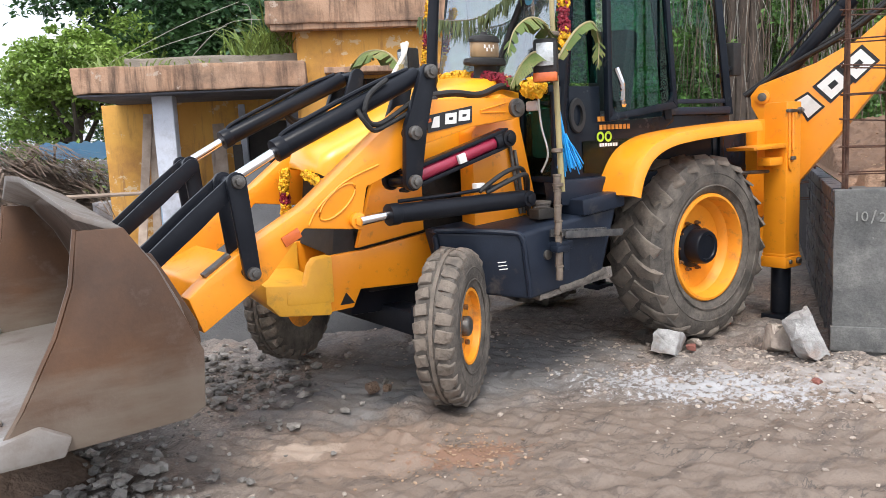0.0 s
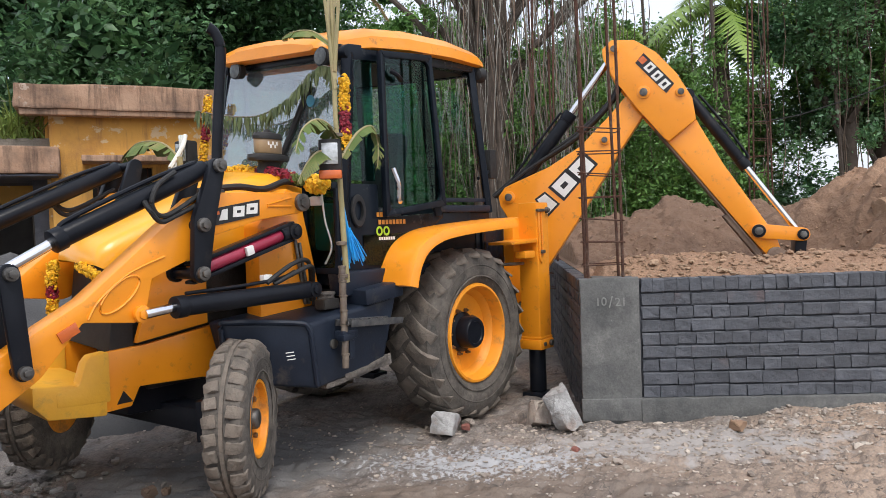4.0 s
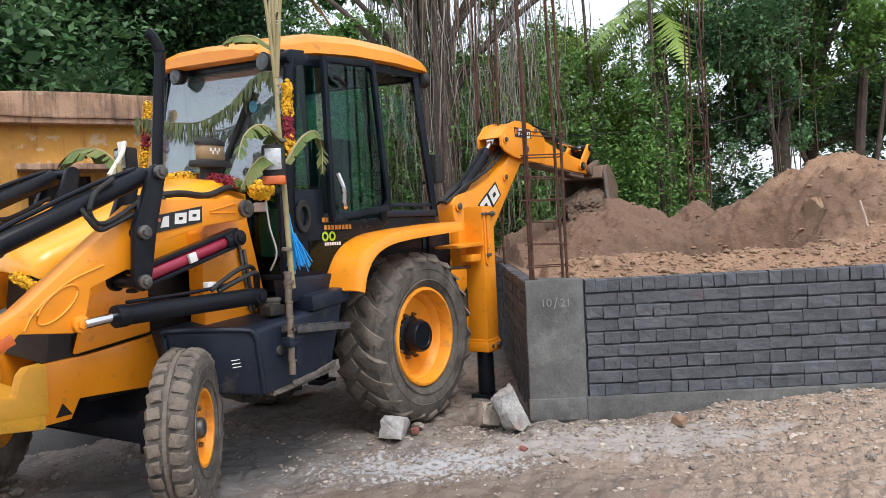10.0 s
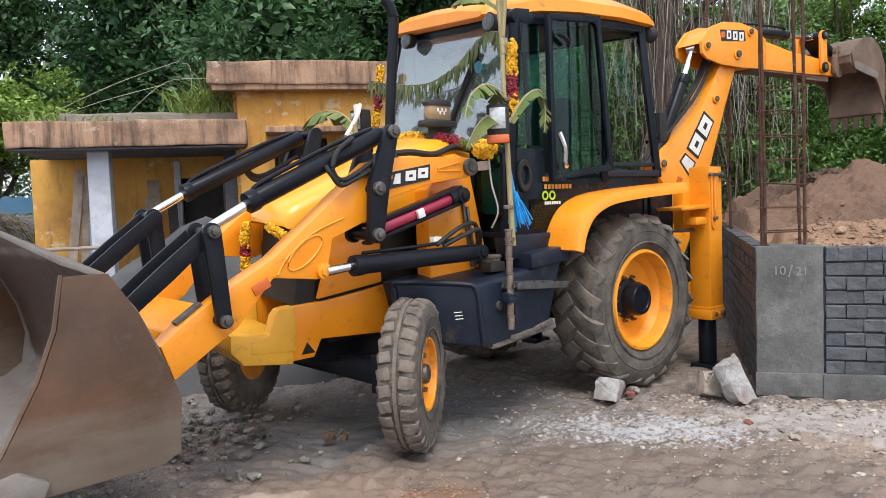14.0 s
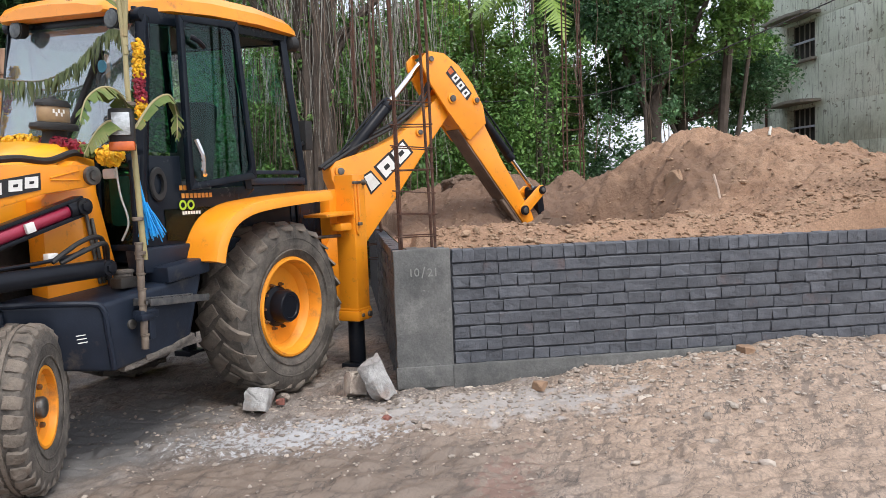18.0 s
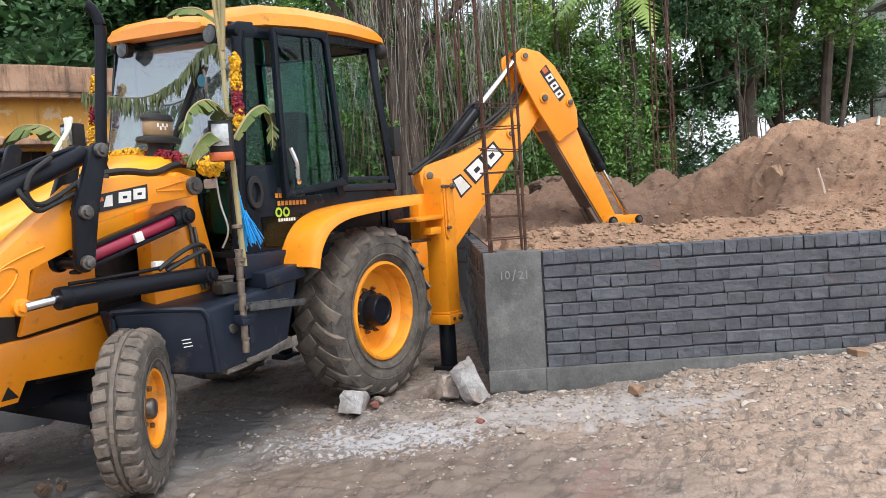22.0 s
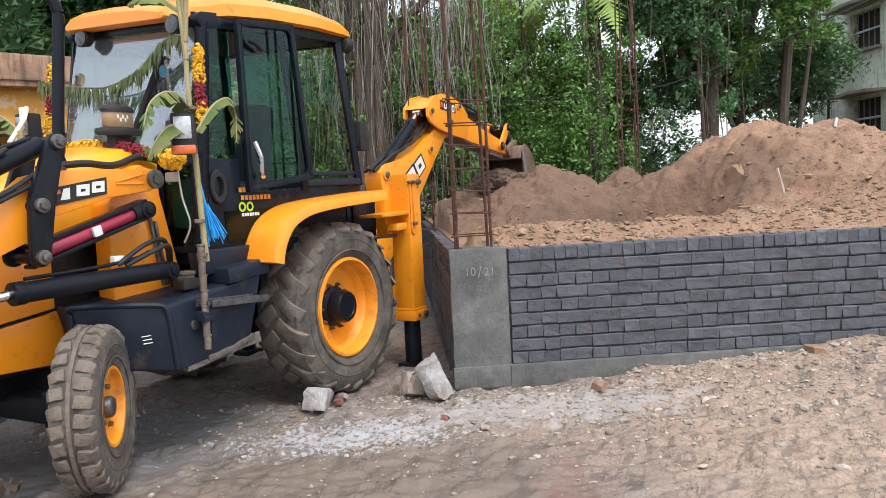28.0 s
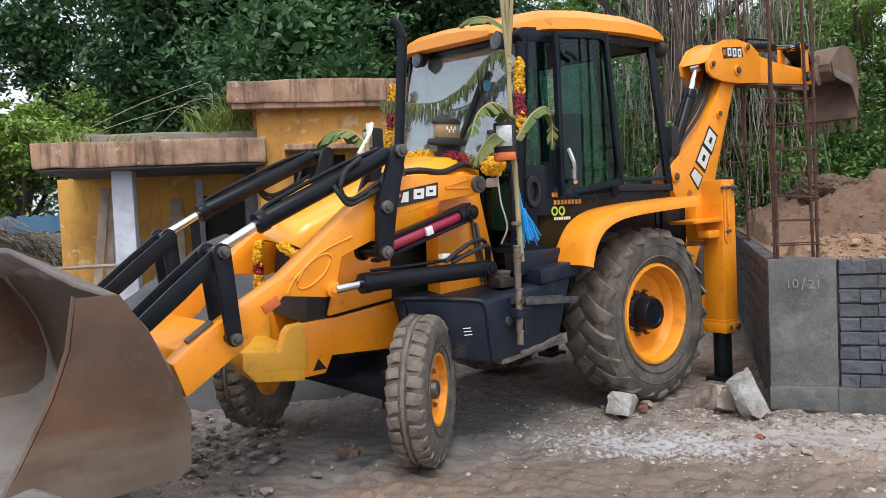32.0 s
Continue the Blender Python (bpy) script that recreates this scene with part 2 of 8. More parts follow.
ROSEP = surf("crimson_petals", (0.28, 0.008, 0.03), (0.18, 0.006, 0.02), rough=0.6, scale=40, bump=0.5, island=0.3)
BLUET = surf("blue_tassel_thread", (0.02, 0.30, 0.75), (0.03, 0.38, 0.8), rough=0.4, scale=30, bump=0.2)
CLOTH = surf("white_cloth", (0.72, 0.72, 0.66), (0.6, 0.6, 0.54), rough=0.8, scale=10, bump=0.3)

CONC = surf("fresh_cement_render", (0.085, 0.087, 0.085), (0.145, 0.145, 0.14), rough=0.85, scale=4.2, bump=0.4, dirt=(0.21, 0.207, 0.197), dirt_amt=0.28, dirt_scale=4.5, fine=22, speckle=0.2)
SCRATCH = surf("scratched_cement", (0.26, 0.265, 0.25), (0.20, 0.20, 0.19), rough=0.9, scale=20, bump=0.2)
BRICK = surf("grey_washed_brick", (0.062, 0.067, 0.079), (0.092, 0.098, 0.112), rough=0.62, scale=9, bump=0.8, dirt=(0.13, 0.088, 0.084), dirt_amt=0.12, dirt_scale=1.6, fine=20, vary=0.15, speckle=0.16)
MORTAR = surf("dark_mortar", (0.03, 0.032, 0.037), (0.065, 0.068, 0.078), rough=0.9, scale=20, bump=0.5)
REBAR = surf("rusted_rebar", (0.115, 0.052, 0.032), (0.07, 0.035, 0.025), rough=0.8, metal=0.25, scale=25, bump=0.6, fine=160, dirt=(0.2, 0.15, 0.12), dirt_amt=0.2, dirt_scale=8)
SOIL = surf("dry_brown_soil", (0.30, 0.195, 0.125), (0.235, 0.145, 0.092), rough=0.95, scale=2.2, bump=0.9, dirt=(0.40, 0.29, 0.20), dirt_amt=0.42, dirt_scale=0.9, fine=26, bdist=0.012)
CLOD = surf("soil_clods", (0.25, 0.155, 0.097), (0.34, 0.24, 0.16), rough=0.95, scale=6, bump=0.8, fine=30, island=0.25)
DIGSOIL = surf("moist_dug_soil", (0.17, 0.115, 0.082), (0.115, 0.078, 0.056), rough=0.95, scale=7, bump=0.9, fine=30, bdist=0.04)
SAND = surf("dark_grey_sand", (0.085, 0.085, 0.085), (0.06, 0.06, 0.062), rough=0.95, scale=3, bump=0.6, fine=60)
STONE = surf("pale_grey_stone", (0.47, 0.465, 0.455), (0.23, 0.225, 0.215), rough=0.85, scale=9, bump=0.6, dirt=(0.27, 0.17, 0.12), dirt_amt=0.25, dirt_scale=4, island=0.2)
CHIP = surf("mixed_rubble", (0.43, 0.375, 0.315), (0.24, 0.195, 0.165), rough=0.9, scale=9, bump=0.5, island=0.35)
REDB = surf("broken_red_brick", (0.26, 0.10, 0.075), (0.19, 0.075, 0.06), rough=0.9, scale=12, bump=0.5)
GRAV = surf("grey_gravel", (0.27, 0.252, 0.228), (0.15, 0.14, 0.128), rough=0.85, scale=9, bump=0.5, island=0.45)
YWALL = surf("ochre_limewash", (0.62, 0.34, 0.075), (0.54, 0.27, 0.06), rough=0.9, scale=1.4, bump=0.3, dirt=(0.27, 0.13, 0.06), dirt_amt=0.32, dirt_scale=0.9, fine=30)
SLAB = surf("stained_roof_concrete", (0.42, 0.27, 0.18), (0.34, 0.20, 0.125), rough=0.9, scale=2.5, bump=0.6, dirt=(0.12, 0.085, 0.065), dirt_amt=0.42, dirt_scale=1.8, fine=22)
SLABTOP = surf("grey_weathered_slab", (0.27, 0.24, 0.20), (0.20, 0.18, 0.15), rough=0.95, scale=3, bump=0.6)
SOFFIT = surf("dark_blue_grey_plaster", (0.10, 0.105, 0.125), (0.06, 0.062, 0.072), rough=0.9, scale=3, bump=0.3, dirt=(0.16, 0.16, 0.18), dirt_amt=0.3, dirt_scale=2)
PILLAR = surf("pale_blue_whitewash", (0.58, 0.61, 0.68), (0.48, 0.51, 0.58), rough=0.9, scale=3, bump=0.3, dirt=(0.28, 0.28, 0.3), dirt_amt=0.3, dirt_scale=2)
PLANKM = surf("old_timber", (0.44, 0.35, 0.28), (0.29, 0.22, 0.17), rough=0.85, scale=6, bump=0.4, vary=0.3, dirt=(0.5, 0.42, 0.34), dirt_amt=0.2)
BLUEW = surf("faded_blue_timber", (0.22, 0.33, 0.44), (0.30, 0.40, 0.5), rough=0.8, scale=6, bump=0.3, dirt=(0.3, 0.26, 0.22), dirt_amt=0.25)
# dark timber; also the shade inside doorways and windows, as a near-black colour
DARKIN = surf("dark_timber_and_shade", (0.03, 0.026, 0.024), (0.05, 0.045, 0.04), rough=0.9, scale=4, bump=0.2)
TARP = surf("blue_sheet", (0.10, 0.28, 0.50), (0.16, 0.34, 0.52), rough=0.6, scale=2, bump=0.2, dirt=(0.35, 0.38, 0.4), dirt_amt=0.2)
RUBW = surf("whitewashed_rubble_wall", (0.40, 0.40, 0.42), (0.30, 0.29, 0.30), rough=0.9, scale=4, bump=0.7, dirt=(0.2, 0.15, 0.12), dirt_amt=0.3)
THATCH = surf("dry_palm_thatch", (0.22, 0.165, 0.125), (0.12, 0.09, 0.07), rough=0.9, scale=6, bump=0.3, island=0.4)
OLDW = surf("mouldy_grey_plaster", (0.72, 0.75, 0.65), (0.52, 0.56, 0.45), rough=0.95, scale=0.7, bump=0.5, dirt=(0.16, 0.145, 0.10), dirt_amt=0.34, dirt_scale=0.35, fine=12)
BARK = surf("grey_brown_bark", (0.11, 0.088, 0.072), (0.07, 0.055, 0.045), rough=0.95, scale=5, bump=0.7, fine=16)
ROOTM = surf("hanging_root_bark", (0.19, 0.14, 0.105), (0.115, 0.085, 0.066), rough=0.95, scale=6, bump=0.4, island=0.35)
ROOTP = surf("pale_dry_vine", (0.34, 0.33, 0.29), (0.25, 0.24, 0.21), rough=0.95, scale=6, bump=0.3, island=0.3)
LEAFD = leafy("dark_broad_leaves", (0.032, 0.088, 0.040), (0.115, 0.235, 0.088), 0.42)
LEAFM = leafy("mid_green_leaves", (0.078, 0.18, 0.050), (0.21, 0.38, 0.10))
LEAFL = leafy("bright_green_leaves", (0.18, 0.29, 0.058), (0.27, 0.39, 0.085))
LEAFB = leafy("bluish_dark_leaves", (0.052, 0.128, 0.062), (0.15, 0.295, 0.125))
GRASSM = leafy("grass_blades", (0.13, 0.20, 0.04), (0.2, 0.27, 0.07))


def ground_material():
    """Trampled mud that turns to sandy earth beside the foundation, with a spill of white powder."""
    m = surf("trampled_earth", (0.225, 0.196, 0.172), (0.11, 0.098, 0.09), rough=0.62, scale=1.7, bump=0.6, dirt=(0.27, 0.19, 0.14), dirt_amt=0.38, dirt_scale=0.8, fine=22, bdist=0.020, speckle=0.5)
    n, l = m.node_tree.nodes, m.node_tree.links
    b = n["Principled BSDF"]
    base = b.inputs["Base Color"].links[0].from_socket
    pos = n.new("ShaderNodeTexCoord").outputs["Object"]

    def noise_tex(s, det=8):
        t = n.new("ShaderNodeTexNoise")
        t.inputs["Scale"].default_value, t.inputs["Detail"].default_value, t.inputs["Roughness"].default_value = s, det, 0.65
        l.new(pos, t.inputs["Vector"])
        return t.outputs["Fac"]

    def spot(cx, cy, sx, sy, rot, wob, fine=0.0):
        mp = n.new("ShaderNodeMapping")
        mp.vector_type = "TEXTURE"
        mp.inputs["Location"].default_value, mp.inputs["Rotation"].default_value, mp.inputs["Scale"].default_value = (cx, cy, 0), (0, 0, radians(rot)), (sx, sy, 3)
        l.new(pos, mp.inputs["Vector"])
        ln = n.new("ShaderNodeVectorMath")
        ln.operation = "LENGTH"
        l.new(mp.outputs[0], ln.inputs[0])
        ad = n.new("ShaderNodeMath")
        ad.operation = "MULTIPLY_ADD"
        l.new(noise_tex(fine or 5 / max(sx, 0.3)), ad.inputs[0])
        ad.inputs[1].default_value = wob
        l.new(ln.outputs["Value"], ad.inputs[2])
        r = n.new("ShaderNodeMapRange")
        r.inputs[1].default_value, r.inputs[2].default_value = 1.0 + wob * 0.5, 0.55 + wob * 0.5
        l.new(ad.outputs[0], r.inputs[0])
        return r.outputs[0]

    def over(f, under, col):
        x = n.new("ShaderNodeMix")
        x.data_type = "RGBA"
        l.new(f, x.inputs[0])
        l.new(under, x.inputs[6])
        if isinstance(col, tuple):
            x.inputs[7].default_value = (*col, 1)
        else:
            l.new(col, x.inputs[7])
        return x.outputs[2]

    sandy = n.new("ShaderNodeMix")
    sandy.data_type = "RGBA"
    l.new(noise_tex(7), sandy.inputs[0])
    sandy.inputs[6].default_value, sandy.inputs[7].default_value = (0.16, 0.115, 0.083, 1), (0.45, 0.335, 0.25, 1)
    grit = n.new("ShaderNodeHueSaturation")
    l.new(sandy.outputs[2], grit.inputs["Color"])
    gr = n.new("ShaderNodeMapRange")
    gr.inputs[1].default_value, gr.inputs[2].default_value, gr.inputs[3].default_value, gr.inputs[4].default_value = 0.3, 0.7, 0.62, 1.30
    l.new(noise_tex(55, 5), gr.inputs[0])
    l.new(gr.outputs[0], grit.inputs["Value"])
    col = over(spot(1.3, -5.2, 4.6, 2.3, -50, 0.9), base, grit.outputs[0])
    col = over(spot(-2.1, -1.9, 2.3, 1.2, -30, 1.2), col, (0.168, 0.130, 0.102))
    # damp flakes of darker mud, drawn out by the wheels
    mp = n.new("ShaderNodeMapping")
    mp.inputs["Rotation"].default_value, mp.inputs["Scale"].default_value = (0, 0, radians(53)), (1.0, 2.7, 1.0)
    l.new(pos, mp.inputs["Vector"])
    fl = n.new("ShaderNodeTexNoise")
    fl.inputs["Scale"].default_value, fl.inputs["Detail"].default_value, fl.inputs["Roughness"].default_value = 4.2, 9, 0.72
    l.new(mp.outputs[0], fl.inputs["Vector"])
    fr = n.new("ShaderNodeMapRange")
    fr.inputs[1].default_value, fr.inputs[2].default_value, fr.inputs[4].default_value = 0.525, 0.575, 0.6
    l.new(fl.outputs["Fac"], fr.inputs[0])
    col = over(fr.outputs[0], col, (0.088, 0.070, 0.058))
    # thin black lines between the flakes: the shade inside cracks, put into the colour
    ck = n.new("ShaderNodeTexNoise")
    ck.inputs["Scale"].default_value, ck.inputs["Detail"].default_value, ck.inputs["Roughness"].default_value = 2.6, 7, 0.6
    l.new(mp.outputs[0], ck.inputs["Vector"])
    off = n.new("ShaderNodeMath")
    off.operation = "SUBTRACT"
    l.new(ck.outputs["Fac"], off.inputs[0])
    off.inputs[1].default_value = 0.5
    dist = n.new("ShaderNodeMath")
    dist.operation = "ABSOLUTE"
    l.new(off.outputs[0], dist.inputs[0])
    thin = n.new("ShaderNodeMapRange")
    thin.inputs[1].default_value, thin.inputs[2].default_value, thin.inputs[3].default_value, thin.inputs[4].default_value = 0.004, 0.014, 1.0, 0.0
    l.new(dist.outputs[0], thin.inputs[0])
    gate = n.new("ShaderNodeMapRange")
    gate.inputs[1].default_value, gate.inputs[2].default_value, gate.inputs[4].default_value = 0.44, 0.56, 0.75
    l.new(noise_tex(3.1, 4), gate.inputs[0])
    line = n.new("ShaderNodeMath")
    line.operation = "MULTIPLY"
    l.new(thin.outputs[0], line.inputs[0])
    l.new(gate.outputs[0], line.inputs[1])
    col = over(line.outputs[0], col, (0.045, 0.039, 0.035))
    col = over(spot(-2.75, -0.98, 0.60, 0.34, -30, 3.0, 7.0), col, (0.215, 0.158, 0.12))
    col = over(spot(-3.01, -0.78, 0.24, 0.14, -30, 2.8, 12.0), col, (0.34, 0.27, 0.215))
    col = over(spot(-2.39, -1.42, 0.26, 0.15, -30, 4.0, 22.0), col, (0.20, 0.115, 0.075))
    # grey mud below the chassis, with the machine's shade put into its colour
    col = over(spot(-1.6, -0.3, 1.5, 0.75, -8, 1.4), col, (0.15, 0.145, 0.142))
    col = over(spot(-1.15, -3.02, 0.5, 0.16, 10, 5.0, 18.0), col, (0.18, 0.115, 0.09))
    col = over(spot(0.10, -2.35, 1.15, 0.42, -57, 3.2, 6.0), col, (0.31, 0.285, 0.265))
    col = over(spot(-0.80, -1.52, 0.62, 0.27, -55, 6.0, 30.0), col, (0.36, 0.36, 0.365))
    col = over(spot(-2.2, -0.52, 0.26, 0.18, 0, 1.2, 9.0), col, (0.050, 0.052, 0.056))
    l.new(col, b.inputs["Base Color"])
    return m


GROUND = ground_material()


def soil_material():
    """Dry tan soil over the ridge and the tall heap, moist dark soil where it was just dug and dumped."""
    m = surf("heaped_soil", (0.315, 0.196, 0.124), (0.215, 0.128, 0.080), rough=0.95, scale=2.6, bump=0.8, dirt=(0.36, 0.245, 0.165), dirt_amt=0.36, dirt_scale=1.2, fine=15, bdist=0.045, speckle=0.32)
    n, l = m.node_tree.nodes, m.node_tree.links
    b = n["Principled BSDF"]
    col = b.inputs["Base Color"].links[0].from_socket
    pos = n.new("ShaderNodeTexCoord").outputs["Object"]
    for cx, cy, sx, sy, rot, c in ((4.3, -0.6, 2.7, 1.9, -20, (0.165, 0.102, 0.068)), (3.0, -2.05, 1.3, 0.95, -35, (0.115, 0.072, 0.050)), (3.75, -2.9, 0.75, 0.95, 15, (0.165, 0.100, 0.064))):
        mp = n.new("ShaderNodeMapping")
        mp.vector_type = "TEXTURE"
        mp.inputs["Location"].default_value, mp.inputs["Rotation"].default_value, mp.inputs["Scale"].default_value = (cx, cy, 1.2), (0, 0, radians(rot)), (sx, sy, 4)
        l.new(pos, mp.inputs["Vector"])
        ln = n.new("ShaderNodeVectorMath")
        ln.operation = "LENGTH"
        l.new(mp.outputs[0], ln.inputs[0])
        t = n.new("ShaderNodeTexNoise")
        t.inputs["Scale"].default_value, t.inputs["Detail"].default_value = 3.0, 8
        l.new(pos, t.inputs["Vector"])
        ad = n.new("ShaderNodeMath")
        ad.operation = "MULTIPLY_ADD"
        l.new(t.outputs["Fac"], ad.inputs[0])
        ad.inputs[1].default_value = 0.9
        l.new(ln.outputs["Value"], ad.inputs[2])
        r = n.new("ShaderNodeMapRange")
        r.inputs[1].default_value, r.inputs[2].default_value = 1.5, 1.15
        l.new(ad.outputs[0], r.inputs[0])
        x = n.new("ShaderNodeMix")
        x.data_type = "RGBA"
        l.new(r.outputs[0], x.inputs[0])
        l.new(col, x.inputs[6])
        x.inputs[7].default_value = (*c, 1)
        col = x.outputs[2]
    l.new(col, b.inputs["Base Color"])
    return m


SOILHEAP = soil_material()


def weather(m, streak, amount, flake, bare, size):
    """Rain streaks that run down a wall, and flakes where the coat has come off."""
    n, l = m.node_tree.nodes, m.node_tree.links
    b = n["Principled BSDF"]
    col = b.inputs["Base Color"].links[0].from_socket
    pos = n.new("ShaderNodeTexCoord").outputs["Object"]
    for stretch, tone, lo, hi in (((7.0 * size, 7.0 * size, 0.7 * size), streak, 0.66 - amount, 0.78 - amount * 0.6), ((2.4 * size, 2.4 * size, 3.2 * size), flake, 0.66 - bare, 0.685 - bare)):
        mp = n.new("ShaderNodeMapping")
        mp.inputs["Scale"].default_value = stretch
        l.new(pos, mp.inputs["Vector"])
        t = n.new("ShaderNodeTexNoise")
        t.inputs["Scale"].default_value, t.inputs["Detail"].default_value, t.inputs["Roughness"].default_value = 1.0, 9, 0.68
        l.new(mp.outputs[0], t.inputs["Vector"])
        r = n.new("ShaderNodeMapRange")
        r.inputs[1].default_value, r.inputs[2].default_value, r.inputs[4].default_value = lo, hi, 0.85
        l.new(t.outputs["Fac"], r.inputs[0])
        x = n.new("ShaderNodeMix")
        x.data_type = "RGBA"
        l.new(r.outputs[0], x.inputs[0])
        l.new(col, x.inputs[6])
        x.inputs[7].default_value = (*tone, 1)
        col = x.outputs[2]
    l.new(col, b.inputs["Base Color"])


def scraped(m):
    """Steel rubbed grey towards its lower edge, in ragged level streaks."""
    n, l = m.node_tree.nodes, m.node_tree.links
    b = n["Principled BSDF"]
    col = b.inputs["Base Color"].links[0].from_socket
    pos = n.new("ShaderNodeTexCoord").outputs["Object"]
    mp = n.new("ShaderNodeMapping")
    mp.inputs["Scale"].default_value = (1.4, 1.4, 6.0)
    l.new(pos, mp.inputs["Vector"])
    t = n.new("ShaderNodeTexNoise")
    t.inputs["Scale"].default_value, t.inputs["Detail"].default_value, t.inputs["Roughness"].default_value = 1.6, 8, 0.62
    l.new(mp.outputs[0], t.inputs["Vector"])
    sep = n.new("ShaderNodeSeparateXYZ")
    l.new(pos, sep.inputs[0])
    ad = n.new("ShaderNodeMath")
    ad.operation = "MULTIPLY_ADD"
    l.new(t.outputs["Fac"], ad.inputs[0])
    ad.inputs[1].default_value = 0.75
    l.new(sep.outputs["Z"], ad.inputs[2])
    r = n.new("ShaderNodeMapRange")
    r.inputs[1].default_value, r.inputs[2].default_value = 0.74, 1.12
    l.new(ad.outputs[0], r.inputs[0])
    x = n.new("ShaderNodeMix")
    x.data_type = "RGBA"
    l.new(r.outputs[0], x.inputs[0])
    x.inputs[6].default_value = (0.172, 0.140, 0.110, 1)
    l.new(col, x.inputs[7])
    l.new(x.outputs[2], b.inputs["Base Color"])


def rust_patch(m):
    """The hollow of the bucket's back, never rubbed bright, keeps its dark rust inside a ragged oval."""
    n, l = m.node_tree.nodes, m.node_tree.links
    b = n["Principled BSDF"]
    col = b.inputs["Base Color"].links[0].from_socket
    pos = n.new("ShaderNodeTexCoord").outputs["Object"]
    sep = n.new("ShaderNodeSeparateXYZ")
    l.new(pos, sep.inputs[0])

    def calc(op, a, k, c=None):
        q = n.new("ShaderNodeMath")
        q.operation = op
        l.new(a, q.inputs[0])
        if isinstance(k, float):
            q.inputs[1].default_value = k
        else:
            l.new(k, q.inputs[1])
        if c is not None:
            q.inputs[2].default_value = c
        return q.outputs[0]

    wide = calc("POWER", calc("MULTIPLY", calc("ABSOLUTE", sep.outputs["Y"], 0.0), 0.93), 6.0)
    tall = calc("POWER", calc("ABSOLUTE", calc("MULTIPLY_ADD", sep.outputs["Z"], 3.1, -2.75), 0.0), 4.0)
    t = n.new("ShaderNodeTexNoise")
    t.inputs["Scale"].default_value, t.inputs["Detail"].default_value = 7, 7
    l.new(pos, t.inputs["Vector"])
    r = n.new("ShaderNodeMapRange")
    r.inputs[1].default_value, r.inputs[2].default_value = 1.35, 1.05
    l.new(calc("ADD", calc("ADD", wide, tall), calc("MULTIPLY", t.outputs["Fac"], 0.5)), r.inputs[0])
    x = n.new("ShaderNodeMix")
    x.data_type = "RGBA"
    l.new(r.outputs[0], x.inputs[0])
    l.new(col, x.inputs[6])
    x.inputs[7].default_value = (0.055, 0.035, 0.025, 1)
    l.new(x.outputs[2], b.inputs["Base Color"])


scraped(BUCKET)
rust_patch(BUCKIN)
weather(SLAB, (0.055, 0.038, 0.030), 0.2, (0.42, 0.34, 0.27), 0.03, 1.6)
weather(YWALL, (0.24, 0.125, 0.06), 0.12, (0.60, 0.47, 0.30), 0.08, 1.5)
weather(OLDW, (0.12, 0.115, 0.085), 0.13, (0.22, 0.21, 0.16), 0.07, 2.6)
weather(CONC, (0.07, 0.072, 0.072), 0.04, (0.21, 0.207, 0.197), 0.0, 2.5)


# ---- mesh helpers ----
def merge(bm, tmp):
    me = bpy.data.meshes.new("tmp")
    tmp.to_mesh(me)
    tmp.free()
    bm.from_mesh(me)
    bpy.data.meshes.remove(me)


def bev(tmp, amount, segments=2):
    if amount:
        bmesh.ops.bevel(tmp, geom=[e for e in tmp.edges if len(e.link_faces) == 2 and e.calc_face_angle(0) > 0.5], offset=amount, segments=segments, affect="EDGES", profile=0.6)


def add_box(bm, c, s, rot=(0, 0, 0), b=0.0, m=None):
    t = bmesh.new()
    bmesh.ops.create_cube(t, size=1, matrix=(m or Matrix()) @ pose(*c, *rot) @ Matrix.Diagonal((*s, 1)))
    bev(t, b)
    merge(bm, t)


def add_prism(bm, pts, y0, y1, b=0.0, m=None):
    """A plate: the outline pts (x, z) pushed from y0 to y1."""
    t = bmesh.new()
    lo = [t.verts.new((x, y0, z)) for x, z in pts]
    hi = [t.verts.new((x, y1, z)) for x, z in pts]
    t.faces.new(lo)
    t.faces.new(hi)
    k = len(pts)
    for i in range(k):
        t.faces.new((lo[i], lo[(i + 1) % k], hi[(i + 1) % k], hi[i]))
    bmesh.ops.recalc_face_normals(t, faces=t.faces)
    bev(t, b)
    if m:
        t.transform(m)
    merge(bm, t)


def add_rod(bm, p0, p1, r, seg=16, r2=None, b=0.0):
    p0, p1 = Vector(p0), Vector(p1)
    d = p1 - p0
    t = bmesh.new()
    m = Matrix.Translation((p0 + p1) / 2) @ d.to_track_quat("Z", "Y").to_matrix().to_4x4()
    bmesh.ops.create_cone(t, cap_ends=True, segments=seg, radius1=r, radius2=r if r2 is None else r2, depth=d.length, matrix=m)
    bev(t, b)
    merge(bm, t)


def add_tube(bm, path, r, seg=8, ends=None):
    """A bent bar along a path; ends: a radius for each point."""
    path = [Vector(p) for p in path]
    rings = []
    for i, p in enumerate(path):
        d = (path[min(i + 1, len(path) - 1)] - path[max(i - 1, 0)]).normalized()
        q = d.to_track_quat("Z", "Y")
        rr = ends[i] if ends else r
        rings.append([bm.verts.new(p + q @ Vector((rr * math.cos(a), rr * math.sin(a), 0))) for a in np.linspace(0, 2 * math.pi, seg, endpoint=False)])
    for a, z in zip(rings, rings[1:]):
        for i in range(seg):
            bm.faces.new((a[i], a[(i + 1) % seg], z[(i + 1) % seg], z[i]))
    bm.faces.new(rings[0][::-1])
    bm.faces.new(rings[-1])


